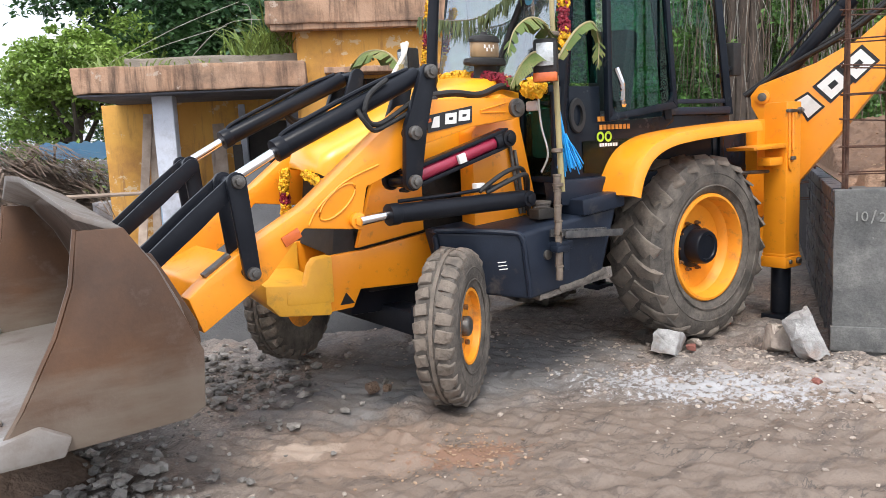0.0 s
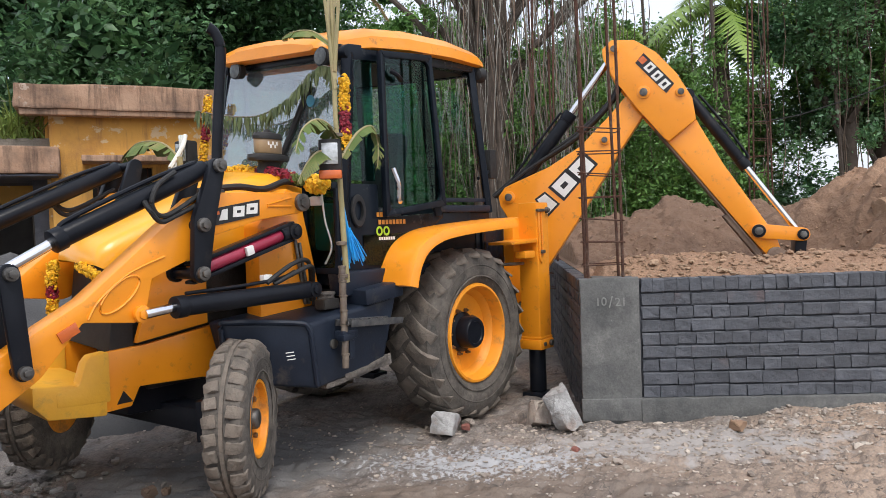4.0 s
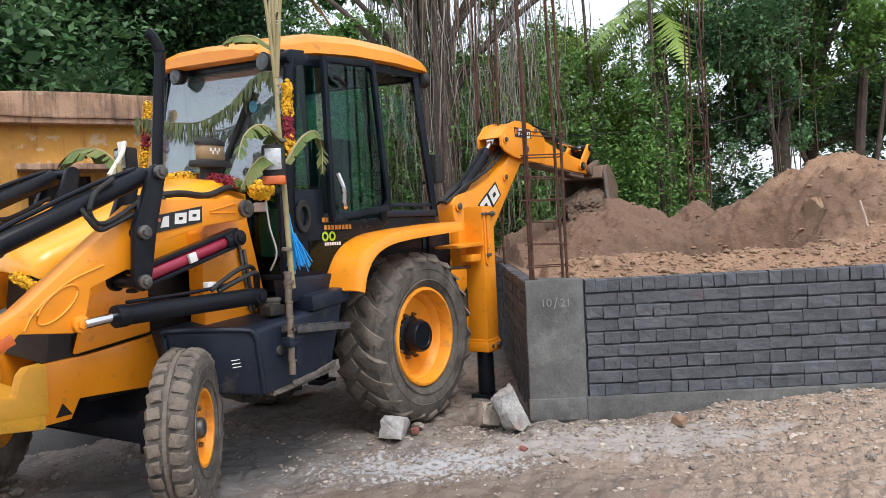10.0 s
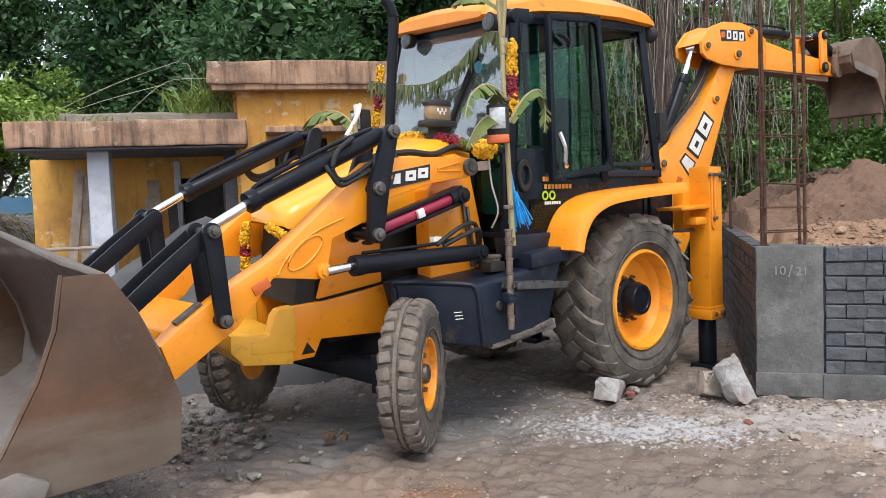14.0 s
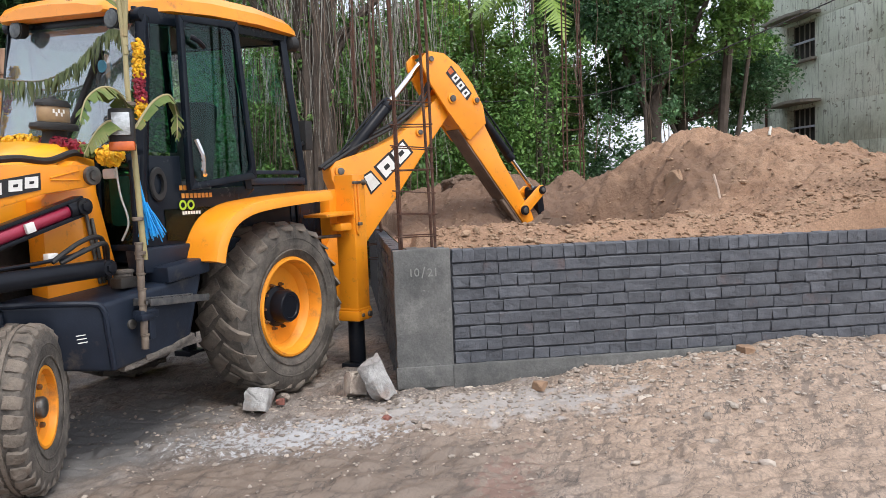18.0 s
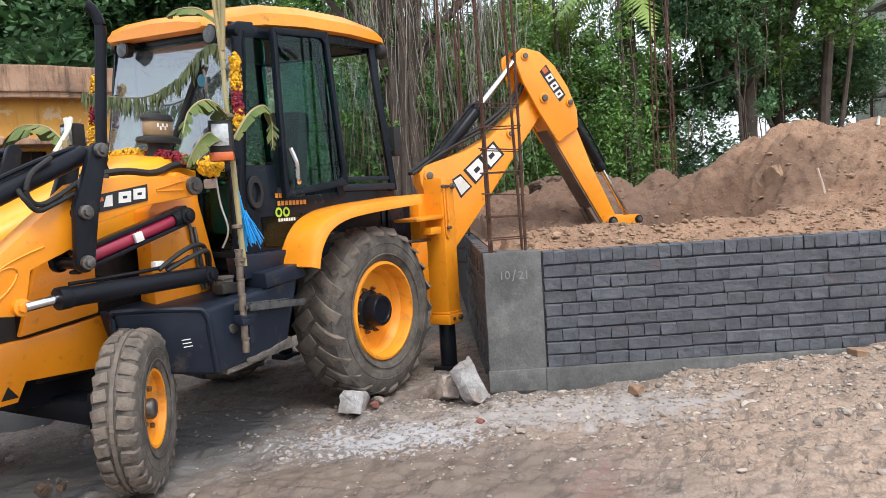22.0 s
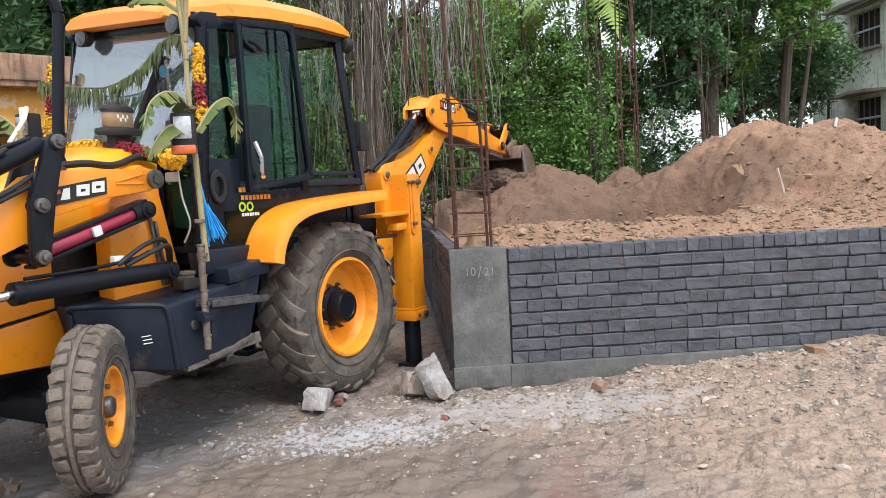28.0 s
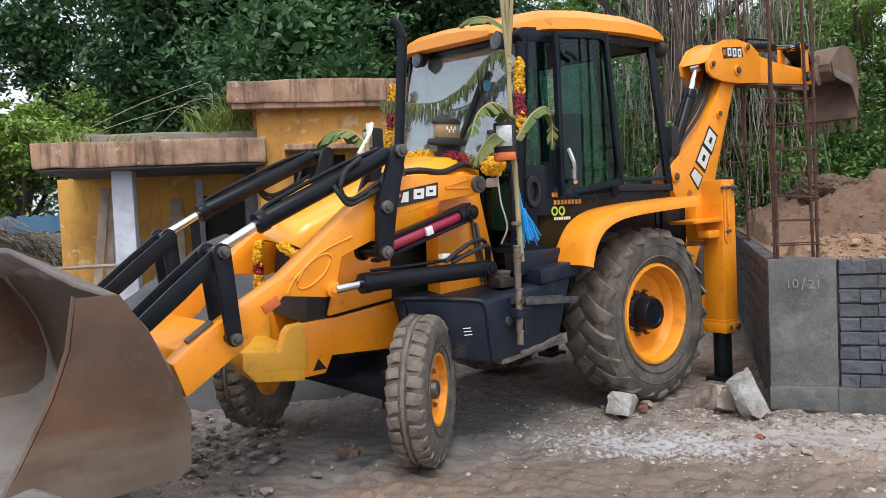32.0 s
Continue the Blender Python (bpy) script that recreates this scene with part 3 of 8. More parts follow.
def curve_path(pts, k=6):
    """A smooth path through the points."""
    pts = [Vector(p) for p in pts]
    out = []
    for i in range(len(pts) - 1):
        p0, p1, p2, p3 = pts[max(i - 1, 0)], pts[i], pts[i + 1], pts[min(i + 2, len(pts) - 1)]
        for j in range(k):
            t = j / k
            out.append(0.5 * (2 * p1 + (p2 - p0) * t + (2 * p0 - 5 * p1 + 4 * p2 - p3) * t * t + (3 * p1 - p0 - 3 * p2 + p3) * t ** 3))
    return out + [pts[-1]]


def add_lathe(bm, profile, m, seg=40, closed=False, caps=True):
    """A turned form: the profile (radius, height along local z)."""
    rings = []
    for r, h in profile:
        rings.append([bm.verts.new(m @ Vector((r * math.cos(a), r * math.sin(a), h))) for a in np.linspace(0, 2 * math.pi, seg, endpoint=False)])
    pairs = list(zip(rings, rings[1:])) + ([(rings[-1], rings[0])] if closed else [])
    for a, z in pairs:
        for i in range(seg):
            bm.faces.new((a[i], a[(i + 1) % seg], z[(i + 1) % seg], z[i]))
    if caps and not closed:
        for ring in (rings[0][::-1], rings[-1]):
            bm.faces.new(ring)


SKEW = None  # narrowing of the machine's far side, and its set in x and z, for each metre across


def askew(p):
    """The machine stands a little askew to its near flank: the far side is drawn in and raised."""
    d = p[1] + 0.45
    if SKEW is None or d <= 0:
        return Vector(p)
    k, sx, sz = SKEW
    return Vector((p[0] + sx * d * k, -0.45 + d * k, p[2] + sz * d * k))


def part(name, bm, material, parent=None, label="", smooth=40):
    """Links a bmesh as one mesh object under a thing or a part."""
    if SKEW and parent is not None:
        for v in bm.verts:
            v.co = askew(v.co)
    bmesh.ops.recalc_face_normals(bm, faces=bm.faces)
    me = bpy.data.meshes.new(name)
    bm.to_mesh(me)
    bm.free()
    me.materials.append(material)
    if smooth:
        me.polygons.foreach_set("use_smooth", [True] * len(me.polygons))
        me.set_sharp_from_angle(angle=radians(smooth))
    ob = new(name, me)
    if parent is not None:
        ob.parent = parent
    if label:
        ob["label"] = label
    return ob


def mesh_of(name, verts, faces, material, smooth=False):
    me = bpy.data.meshes.new(name)
    me.from_pydata(verts, [], faces)
    me.materials.append(material)
    if smooth:
        me.polygons.foreach_set("use_smooth", [True] * len(me.polygons))
    return me


def empty(name, label="", category="", group="", kind="", m=None):
    ob = new(name)
    ob.empty_display_size = 0.2
    if m is not None:
        ob.matrix_basis = m
    return tagged(ob, label, category, group, kind)


def fbm(x, y, s, seed=0.0, octaves=4):
    v, a = 0.0, 1.0
    for _ in range(octaves):
        v += a * noise.noise(Vector((x * s + seed, y * s - seed, seed)))
        a *= 0.5
        s *= 2.03
    return v


# ---- plan ----
CORNER = Vector((0.325, -1.645, 0.0))
ALONG = Vector((0.535, -0.845, 0.0)).normalized()
INTO = Vector((-ALONG.y, ALONG.x, 0.0))
WALL_TOP = 1.005
WM = Matrix(((ALONG.x, INTO.x, 0, CORNER.x), (ALONG.y, INTO.y, 0, CORNER.y), (0, 0, 1, 0), (0, 0, 0, 1)))


def wall_xy(x, y):
    d = Vector((x, y, 0)) - CORNER
    return d.dot(ALONG), d.dot(INTO)


def ground_z(x, y):
    a, b = wall_xy(x, y)
    near = math.exp(-((x + 0.5) ** 2 + (y + 1.5) ** 2) / 60)
    z = 0.035 * fbm(x, y, 0.9, 3) + 0.020 * fbm(x, y, 3.5, 9, 3) * near
    z += 0.19 * max(0.0, min(1.0, (a - 0.7) / 2.4)) * math.exp(-(b + 0.15) ** 2 / 0.9)
    z += 0.09 * math.exp(-((x + 2.22) ** 2 + (y + 0.58) ** 2) / 0.035) * (0.6 + 0.5 * noise.noise(Vector((x * 9, y * 9, 2))))
    # trampled ridges, and the tread print of a tyre beside the foundation
    u, v = 0.6 * x - 0.8 * y, 0.8 * x + 0.6 * y
    z += 0.022 * near * max(0.0, noise.noise(Vector((u * 2.6, v * 7.0, 1.0)))) + 0.025 * near * noise.noise(Vector((u * 6, v * 17, 4.0)))
    z += 0.010 * near * noise.noise(Vector((u * 11, v * 30, 6.0)))
    z -= 0.20 * near * max(0.0, 0.13 - abs(noise.noise(Vector((u * 2.9, v * 8.0, 9.0))))) * max(0.0, min(1.0, 0.35 + 2.4 * noise.noise(Vector((u * 1.7, v * 2.6, 21.0)))))  # broken creases
    z += 0.012 * near * abs(noise.noise(Vector((x * 5.0, y * 5.0, 2.0)))) - 0.012 * near * abs(noise.noise(Vector((u * 3.0, v * 9.0, 12.0))))
    z += 0.007 * near * abs(noise.noise(Vector((x * 12, y * 12, 3.0))))
    tu, tv = -0.68 * (x - 0.48) - 0.73 * (y + 3.74), -0.73 * (x - 0.48) + 0.68 * (y + 3.74)
    z -= 0.024 * (0.8 + math.sin(tu * 54 + tv * 14)) * math.exp(-(tv / 0.17) ** 4 - (tu / 0.62) ** 4)
    # a churned mound, and mud pushed up before the front wheel
    z += 0.07 * math.exp(-((x + 0.45) ** 2 + (y + 3.72) ** 2) / 0.03) * (0.6 + 0.9 * noise.noise(Vector((x * 11, y * 11, 5))))
    z += 0.05 * math.exp(-((x + 2.55) ** 2 + (y + 1.0) ** 2) / 0.03) * (0.6 + noise.noise(Vector((x * 12, y * 12, 6))))
    return z - 0.02


def build_ground():
    def axis(lo, hi, step, far):
        mid = np.arange(lo, hi + 1e-6, step)
        out = np.cumsum(0.3 * 1.28 ** np.arange(far))
        return np.concatenate([(lo - out)[::-1], mid, hi + out])
    xs, ys = axis(-4.4, 2.2, 0.0185, 25), axis(-5.2, 1.2, 0.0185, 26)
    verts = [(x, y, ground_z(x, y)) for y in ys for x in xs]
    w = len(xs)
    faces = [(j * w + i, j * w + i + 1, j * w + w + i + 1, j * w + w + i) for j in range(len(ys) - 1) for i in range(w - 1)]
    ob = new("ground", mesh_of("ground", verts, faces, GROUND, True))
    return tagged(ob, "trampled grey-brown mud with sandy patches and spilled white powder", "ground", kind="structure")


build_ground()


# ---- foundation ----
# heaps: x, y, top, spread along x and y; pits: x, y, depth, radius
HEAPS = ((4.45, -0.85, 1.74, 1.5, 1.30), (5.3, 0.4, 1.55, 1.7, 1.4), (5.5, -1.5, 1.64, 0.95, 0.9), (4.95, -3.25, 2.10, 1.75, 2.0), (4.9, -4.0, 2.08, 1.9, 1.9), (4.2, -4.75, 1.75, 1.9, 1.7), (6.4, -2.4, 1.62, 2.2, 1.6), (2.9, 0.3, 1.30, 1.2, 1.0), (3.6, -5.6, 1.62, 1.8, 1.6))
PITS = ((2.55, -2.15, 0.42, 0.55), (3.15, -2.05, 0.50, 0.62), (3.5, -2.55, 0.40, 0.6))


def soil_z(x, y):
    a, b = wall_xy(x, y)
    base = WALL_TOP - 0.02 + 0.17 * math.exp(-((b - 0.62) / 0.30) ** 2) + 0.03 * min(1.0, max(0.0, b - 0.2))
    acc = math.exp(base * 14)
    for hx, hy, top, rx, ry in HEAPS:
        d = math.sqrt(((x - hx) / rx) ** 2 + ((y - hy) / ry) ** 2 + 0.012)
        acc += math.exp((top + 0.07 - 0.80 * (top - 0.8) * d) * 14) if d < 2 else 0
    z = math.log(acc) / 14
    z -= 0.05
    for hx, hy, h, r in PITS:
        z -= h * math.exp(-(((x - hx) ** 2 + (y - hy) ** 2) / (r * r)) ** 2)
    k = min(1.0, max(0.0, (b - 0.2) / 0.5))
    far = min(1.0, max(0.0, (b - 0.9) / 0.6))
    z += k * (0.06 * fbm(x, y, 1.3, 5) + (0.03 + 0.045 * far) * fbm(x, y, 4.6, 8) + 0.032 * fbm(x, y, 13, 2, 3))
    # rills running down the cut face of the heap
    z += far * 0.10 * abs(noise.noise(Vector((x * 1.5 + y * 3.8, x * 0.6, 7)))) * math.exp(-((x - 4.2) ** 2 + (y + 3.0) ** 2) / 1.6)
    return z if b > 0.2 and a > 0.2 else WALL_TOP - 0.02


def build_soil():
    aa, bb = np.concatenate([np.linspace(0.12, 5.6, 240), np.linspace(5.68, 12.5, 60)]), np.concatenate([np.linspace(0.16, 5.5, 240), np.linspace(5.6, 13, 50)])
    verts = []
    for b in bb:
        for a in aa:
            p = CORNER + ALONG * float(a) + INTO * float(b)
            z = soil_z(p.x, p.y)
            edge = max(0.0, (b - 11.5) / 1.5, (a - 11) / 1.5)
            verts.append((p.x, p.y, z * (1 - min(1, edge))))
    w = len(aa)
    faces = [(j * w + i, j * w + i + 1, j * w + w + i + 1, j * w + w + i) for j in range(len(bb) - 1) for i in range(w - 1)]
    ob = new("soil_fill", mesh_of("soil_fill", verts, faces, SOILHEAP, True))
    tagged(ob, "dug brown soil heaped inside the brick foundation", "soil", kind="stuff")


build_soil()


def lump(r, seed, flat=0.75, sub=1):
    bm = bmesh.new()
    bmesh.ops.create_icosphere(bm, subdivisions=sub, radius=1)
    for v in bm.verts:
        k = 1 + 0.45 * noise.noise(v.co * 1.3 + Vector((seed, seed * 2.1, 0)))
        v.co = Vector((v.co.x * k * r, v.co.y * k * r * 0.8, v.co.z * k * r * flat))
    vs = np.array([v.co[:] for v in bm.verts])
    fs = [[v.index for v in f.verts] for f in bm.faces]
    bm.free()
    return vs, fs


LUMPS = [lump(1, s * 3.7) for s in range(7)]


def scatter(name, spots, material, label, category):
    """Many stones as one loose mass. spots: x, y, z, size."""
    rng = np.random.default_rng(5)
    V, F, base = [], [], 0
    for x, y, z, s in spots:
        vs, fs = LUMPS[rng.integers(len(LUMPS))]
        an = rng.uniform(0, 6.28)
        c, d = math.cos(an), math.sin(an)
        q = vs * s * rng.uniform(0.6, 1.35, 3) * np.array((1.0, 1.0, 0.68))
        V.append(np.stack([q[:, 0] * c - q[:, 1] * d + x, q[:, 0] * d + q[:, 1] * c + y, q[:, 2] + z], 1))
        F += [[i + base for i in f] for f in fs]
        base += len(vs)
    ob = new(name, mesh_of(name, np.concatenate(V).tolist(), F, material))
    return tagged(ob, label, category, kind="stuff")


def build_rubble():
    rng = np.random.default_rng(11)
    chips, grav, clods = [], [], []
    for _ in range(5200):
        a, b = rng.normal(1.5, 1.9), -abs(rng.normal(0, 0.75)) - 0.02
        p = CORNER + ALONG * float(a) + INTO * float(b)
        s = 0.004 + rng.exponential(0.0055)
        chips.append((p.x, p.y, ground_z(p.x, p.y) + s * 0.2, min(s, 0.045)))
    for _ in range(800):
        a, b = rng.uniform(-0.6, 4.6), -abs(rng.normal(0, 0.55)) - 0.05
        p = CORNER + ALONG * float(a) + INTO * float(b)
        s = rng.uniform(0.010, 0.026)
        chips.append((p.x, p.y, ground_z(p.x, p.y) - s * 0.15, s))
    for _ in range(1000):
        x, y = rng.uniform(-4.5, 1.6), rng.uniform(-5.2, 0.5)
        s = 0.003 + rng.exponential(0.0032)
        chips.append((x, y, ground_z(x, y) + s * 0.2, min(s, 0.05)))
    for _ in range(300):  # reddish crumbs and bits round the churned patch
        x, y = rng.normal(-2.42, 0.17), rng.normal(-1.38, 0.14)
        s = rng.uniform(0.003, 0.011)
        clods.append((x, y, ground_z(x, y) + s * 0.3, s))
    for cx, cy, sx, sy, k in ((-3.15, 0.55, 0.40, 0.40, 750), (-4.1, -0.75, 0.35, 0.5, 1000), (-3.3, 1.5, 0.8, 0.5, 500)):
        for _ in range(k):
            x, y = rng.normal(cx, sx), rng.normal(cy, sy)
            s = 0.008 + min(0.036, rng.exponential(0.013))
            grav.append((x, y, ground_z(x, y) + s * 0.4 + 0.03 * rng.random(), s))
    for i in range(9000):
        a, b = rng.uniform(0.3, 7.5), 0.22 + (abs(rng.normal(0, 0.45)) if i % 2 else abs(rng.normal(0, 2.6)))
        p = CORNER + ALONG * float(a) + INTO * float(b)
        s = 0.004 + rng.exponential(0.0068)
        clods.append((p.x, p.y, soil_z(p.x, p.y) + s * 0.25, min(s, 0.05)))
    scatter("rubble", chips, CHIP, "broken brick and mortar chips on the mud", "rubble")
    scatter("gravel", grav, GRAV, "grey crushed gravel lying beneath the loader bucket", "gravel")
    scatter("soil_clods", clods, CLOD, "dry clods lying over the heaped soil", "soil")


build_rubble()


def stone(name, c, size, seed, rot, label, material=STONE):
    """A broken lump: a skewed block with chips struck off it, and a rough skin."""
    rng = random.Random(seed)
    bm = bmesh.new()
    bmesh.ops.create_cube(bm, size=2)
    for v in bm.verts:
        v.co += Vector((rng.uniform(-0.28, 0.1) * v.co.x, rng.uniform(-0.28, 0.1) * v.co.y, rng.uniform(-0.22, 0.06) * v.co.z))
    for i in range(7):
        d = Vector((rng.choice((-1, 1)) * rng.uniform(0.3, 1), rng.choice((-1, 1)) * rng.uniform(0.2, 1), rng.choice((-1, 1, 1)) * rng.uniform(0.1, 1))).normalized()
        cut = bmesh.ops.bisect_plane(bm, geom=bm.verts[:] + bm.edges[:] + bm.faces[:], plane_co=d * rng.uniform(1.0, 1.22), plane_no=d, clear_outer=True)
        edges = [e for e in cut["geom_cut"] if isinstance(e, bmesh.types.BMEdge)]
        if len(edges) > 2:
            bmesh.ops.contextual_create(bm, geom=edges)
    bmesh.ops.bevel(bm, geom=bm.edges[:], offset=0.05, segments=2, affect="EDGES", clamp_overlap=True)
    bmesh.ops.triangulate(bm, faces=bm.faces[:])
    bmesh.ops.subdivide_edges(bm, edges=bm.edges[:], cuts=2, use_grid_fill=True)
    for v in bm.verts:
        q = v.co * 2.2 + Vector((seed, 0, 0))
        v.co += 0.13 * noise.noise_vector(q) + 0.055 * noise.noise_vector(q * 3.1) + 0.02 * noise.noise_vector(q * 8)
        v.co = Vector((v.co.x * size[0], v.co.y * size[1], v.co.z * size[2]))
    ob = part(name, bm, material, smooth=30)
    ob.matrix_basis = pose(*c, *rot)
    return tagged(ob, label, "stone")


stone("boulder", (0.07, -1.605, 0.118), (0.125, 0.10, 0.148), 4.0, (-23, 6, 38), "cracked pale grey concrete lump leaning by the foundation column")
stone("boulder", (0.10, -1.40, 0.07), (0.085, 0.075, 0.095), 7.0, (12, 16, 60), "crumbling lump of grey-brown mortar behind the concrete lump", CHIP)
stone("boulder", (-0.40, -0.935, 0.050), (0.105, 0.085, 0.085), 2.0, (8, 14, 20), "pale grey stone chocking the rear tyre")
stone("brick_bat", (-0.31, -1.045, 0.018), (0.04, 0.03, 0.022), 5.0, (0, 8, 30), "broken red brick by the pale stone", REDB)
stone("brick_bat", (-0.20, -0.99, 0.02), (0.055, 0.03, 0.022), 6.0, (0, 8, 70), "broken brick piece on the mud", CHIP)
stone("brick_bat", (-0.42, -1.95, 0.015), (0.04, 0.026, 0.018), 16.0, (0, 5, 10), "broken red brick chip on the earth", REDB)
stone("boulder", (-2.30, -0.31, 0.02), (0.036, 0.034, 0.03), 9.0, (0, 0, 0), "small brown clod in the mud", DIGSOIL)
stone("boulder", (-2.23, -0.36, 0.015), (0.026, 0.023, 0.02), 19.0, (0, 0, 30), "small brown clod in the mud", DIGSOIL)
stone("boulder", (1.62, -3.95, 0.13), (0.075, 0.055, 0.045), 12.0, (0, 0, 40), "loose brown stone against the plinth", SOIL)
stone("boulder", (0.55, -2.65, 0.035), (0.05, 0.04, 0.035), 13.0, (0, 0, 70), "small reddish stone on the sandy earth", SOIL)


stone("boulder", (3.93, -3.10, soil_z(3.93, -3.10) - 0.015), (0.10, 0.045, 0.10), 15.0, (0, 20, 60), "flat round stone stuck in the face of the soil heap", CLOD)
bm = bmesh.new()
bmesh.ops.create_cone(bm, cap_ends=True, segments=12, radius1=0.018, radius2=0.011, depth=0.10)
tagged(part("bottle", bm, CLOTH), "pale plastic bottle standing on top of the soil heap", "bottle").matrix_basis = pose(4.72, -4.02, soil_z(4.72, -4.02) + 0.05, 8, 10, 0)
bm = bmesh.new()
add_tube(bm, [(0, 0, -0.1), (0.02, 0, 0.1), (0.03, 0.01, 0.26)], 0.013, 6)
tagged(part("stick", bm, PLANKM), "short pale stick poking out of the soil", "stick").matrix_basis = pose(3.30, -3.62, soil_z(3.30, -3.62), -12, 14, 0)


def build_foundation():
    wall = empty("wall_front", "grey-washed brick foundation wall in English bond over a cement plinth", "wall", kind="structure")
    L, th = 8.5, 0.23
    bm = bmesh.new()
    add_box(bm, (0.4 + L / 2, 0.009 + th / 2, 0.56), (L, th - 0.02, 0.86), m=WM)
    part("mortar", bm, MORTAR, wall, smooth=0)
    bm = bmesh.new()
    add_box(bm, (0.4 + L / 2, th / 2 - 0.015, 0.055), (L, th + 0.05, 0.19), b=0.012, m=WM)
    part("plinth", bm, CONC, wall, "smooth grey cement plinth")
    side = empty("wall_side", "grey-washed brick side wall of the foundation", "wall", kind="structure")
    bm = bmesh.new()
    add_box(bm, (0.055, 0.065 + 3.15, 0.49), (0.085, 6.3, 1.0), m=WM)
    part("mortar", bm, MORTAR, side, smooth=0)
    col = empty("wall_column", "fresh cement corner column with a date scratched on it", "column", kind="structure")
    bm = bmesh.new()
    add_box(bm, (0.2, 0.024, 0.455), (0.42, 0.066, 1.12), b=0.010, m=WM)
    bmesh.ops.subdivide_edges(bm, edges=bm.edges[:], cuts=6, use_grid_fill=True)
    for v in bm.verts:
        v.co += 0.006 * noise.noise_vector(v.co * 6)
    part("face", bm, CONC, col, "trowelled cement face")
    bm = bmesh.new()
    add_box(bm, (0.258, 0.235, 0.45), (0.30, 0.35, 1.11), b=0.012, m=WM)
    part("shaft", bm, CONC, col)
    bm = bmesh.new()
    add_box(bm, (0.2, -0.004, 0.07), (0.44, 0.05, 0.16), b=0.012, m=WM)
    part("skirting", bm, CONC, col, "thicker cement foot of the column")
    post = empty("wall_column", "rough cement column at the end of the foundation wall", "column", kind="structure")
    bm = bmesh.new()
    add_box(bm, (4.36, 0.2, 0.455), (0.40, 0.44, 1.12), b=0.012, m=WM)
    rough = bm.edges[:]
    bmesh.ops.subdivide_edges(bm, edges=rough, cuts=6, use_grid_fill=True)
    for v in bm.verts:
        v.co += 0.01 * noise.noise_vector(v.co * 6)
    part("shaft", bm, CONC, post)
    for text, a, z, s in (("10", 0.095, 0.82, 0.085), ("21", 0.235, 0.815, 0.085), ("/", 0.19, 0.805, 0.12)):
        cu = bpy.data.curves.new("date", "FONT")
        cu.body, cu.size, cu.extrude = text, s, 0.0012
        tmp = new("date", cu)
        me = bpy.data.meshes.new_from_object(tmp.evaluated_get(bpy.context.evaluated_depsgraph_get()))
        bpy.data.objects.remove(tmp)
        me.materials.clear()
        me.materials.append(SCRATCH)
        ob = new("scratched_date", me)
        ob.parent = col
        ob["label"] = "numerals scratched in the cement"
        ob.matrix_basis = WM @ pose(a, -0.0135, z, 90, 0, 0)
    # bricks, course by course from the top: headers, then stretchers
    meshes = {}
    rng = random.Random(3)

    def brick_mesh(w, h, d, k):
        key = (round(w, 3), round(h, 3), k)
        if key not in meshes:
            t = bmesh.new()
            bmesh.ops.create_cube(t, size=1, matrix=Matrix.Diagonal((w, d, h, 1)))
            flat = [e for e in t.edges if abs(e.verts[0].co.x - e.verts[1].co.x) > 0.02]
            bmesh.ops.bevel(t, geom=flat, offset=0.007, segments=1, affect="EDGES")
            upright = [e for e in t.edges if abs(e.verts[0].co.x - e.verts[1].co.x) < 1e-4]
            bmesh.ops.bevel(t, geom=upright, offset=0.003, segments=1, affect="EDGES")
            r2 = random.Random(k)
            for v in t.verts:
                v.co += Vector((r2.uniform(-1, 1), r2.uniform(-1, 1), r2.uniform(-1, 1))) * 0.004
            me = bpy.data.meshes.new("brick")
            t.to_mesh(me)
            t.free()
            me.materials.append(BRICK)
            meshes[key] = me
        return meshes[key]

    hs = [0.105] + [0.0945] * 8
    count = 0
    joined = bmesh.new()
    z = WALL_TOP
    for c, h in enumerate(hs):
        head = c % 2 == 0
        w = (0.118 if c else 0.079) if head else 0.24
        zc = z - h / 2
        x = 0.425 - (0.0 if head else rng.choice((0.0, 0.11)) * 0)
        j = 0
        while x < 8.7:
            ww = w * rng.uniform(0.93, 1.07) if not (j == 1 and not head) else 0.11
            if x < 4.7:
                ob = new("brick", brick_mesh(w if ww > 0.12 or head else 0.11, h - 0.008, 0.1, rng.randrange(9)))
                ob.scale.x = ww / (w if ww > 0.12 or head else 0.11)
                ob.parent = wall
                ob.location = (WM @ Vector((x + ww / 2, 0.049 + rng.uniform(-0.008, 0.006), zc + rng.uniform(-0.002, 0.002))))
                ob.rotation_euler = (0, rng.uniform(-0.008, 0.008), math.atan2(ALONG.y, ALONG.x) + rng.uniform(-0.012, 0.012))
            else:
                add_box(joined, (x + ww / 2, 0.05, zc), (ww, 0.1, h - 0.008), m=WM)
            x += ww + 0.0035
            j += 1
        z -= h
    part("brick_course", joined, BRICK, wall, smooth=0)["kind"] = "stuff"
    z = WALL_TOP
    for c, h in enumerate(hs + [0.0945, 0.0945]):
        head = c % 2 == 1
        w = 0.118 if head else 0.24
        y = 0.062
        while y < 3.2:
            ww = w * rng.uniform(0.95, 1.05)
            ob = new("brick", brick_mesh(w, h - 0.014, 0.1, rng.randrange(9)))
            ob.scale.x = ww / w
            ob.parent = side
            ob.location = WM @ Vector((0.049 + rng.uniform(-0.003, 0.004), y + ww / 2, z - h / 2))
            ob.rotation_euler = (0, 0, math.atan2(INTO.y, INTO.x) + rng.uniform(-0.012, 0.012))
            y += ww + 0.012
        z -= h


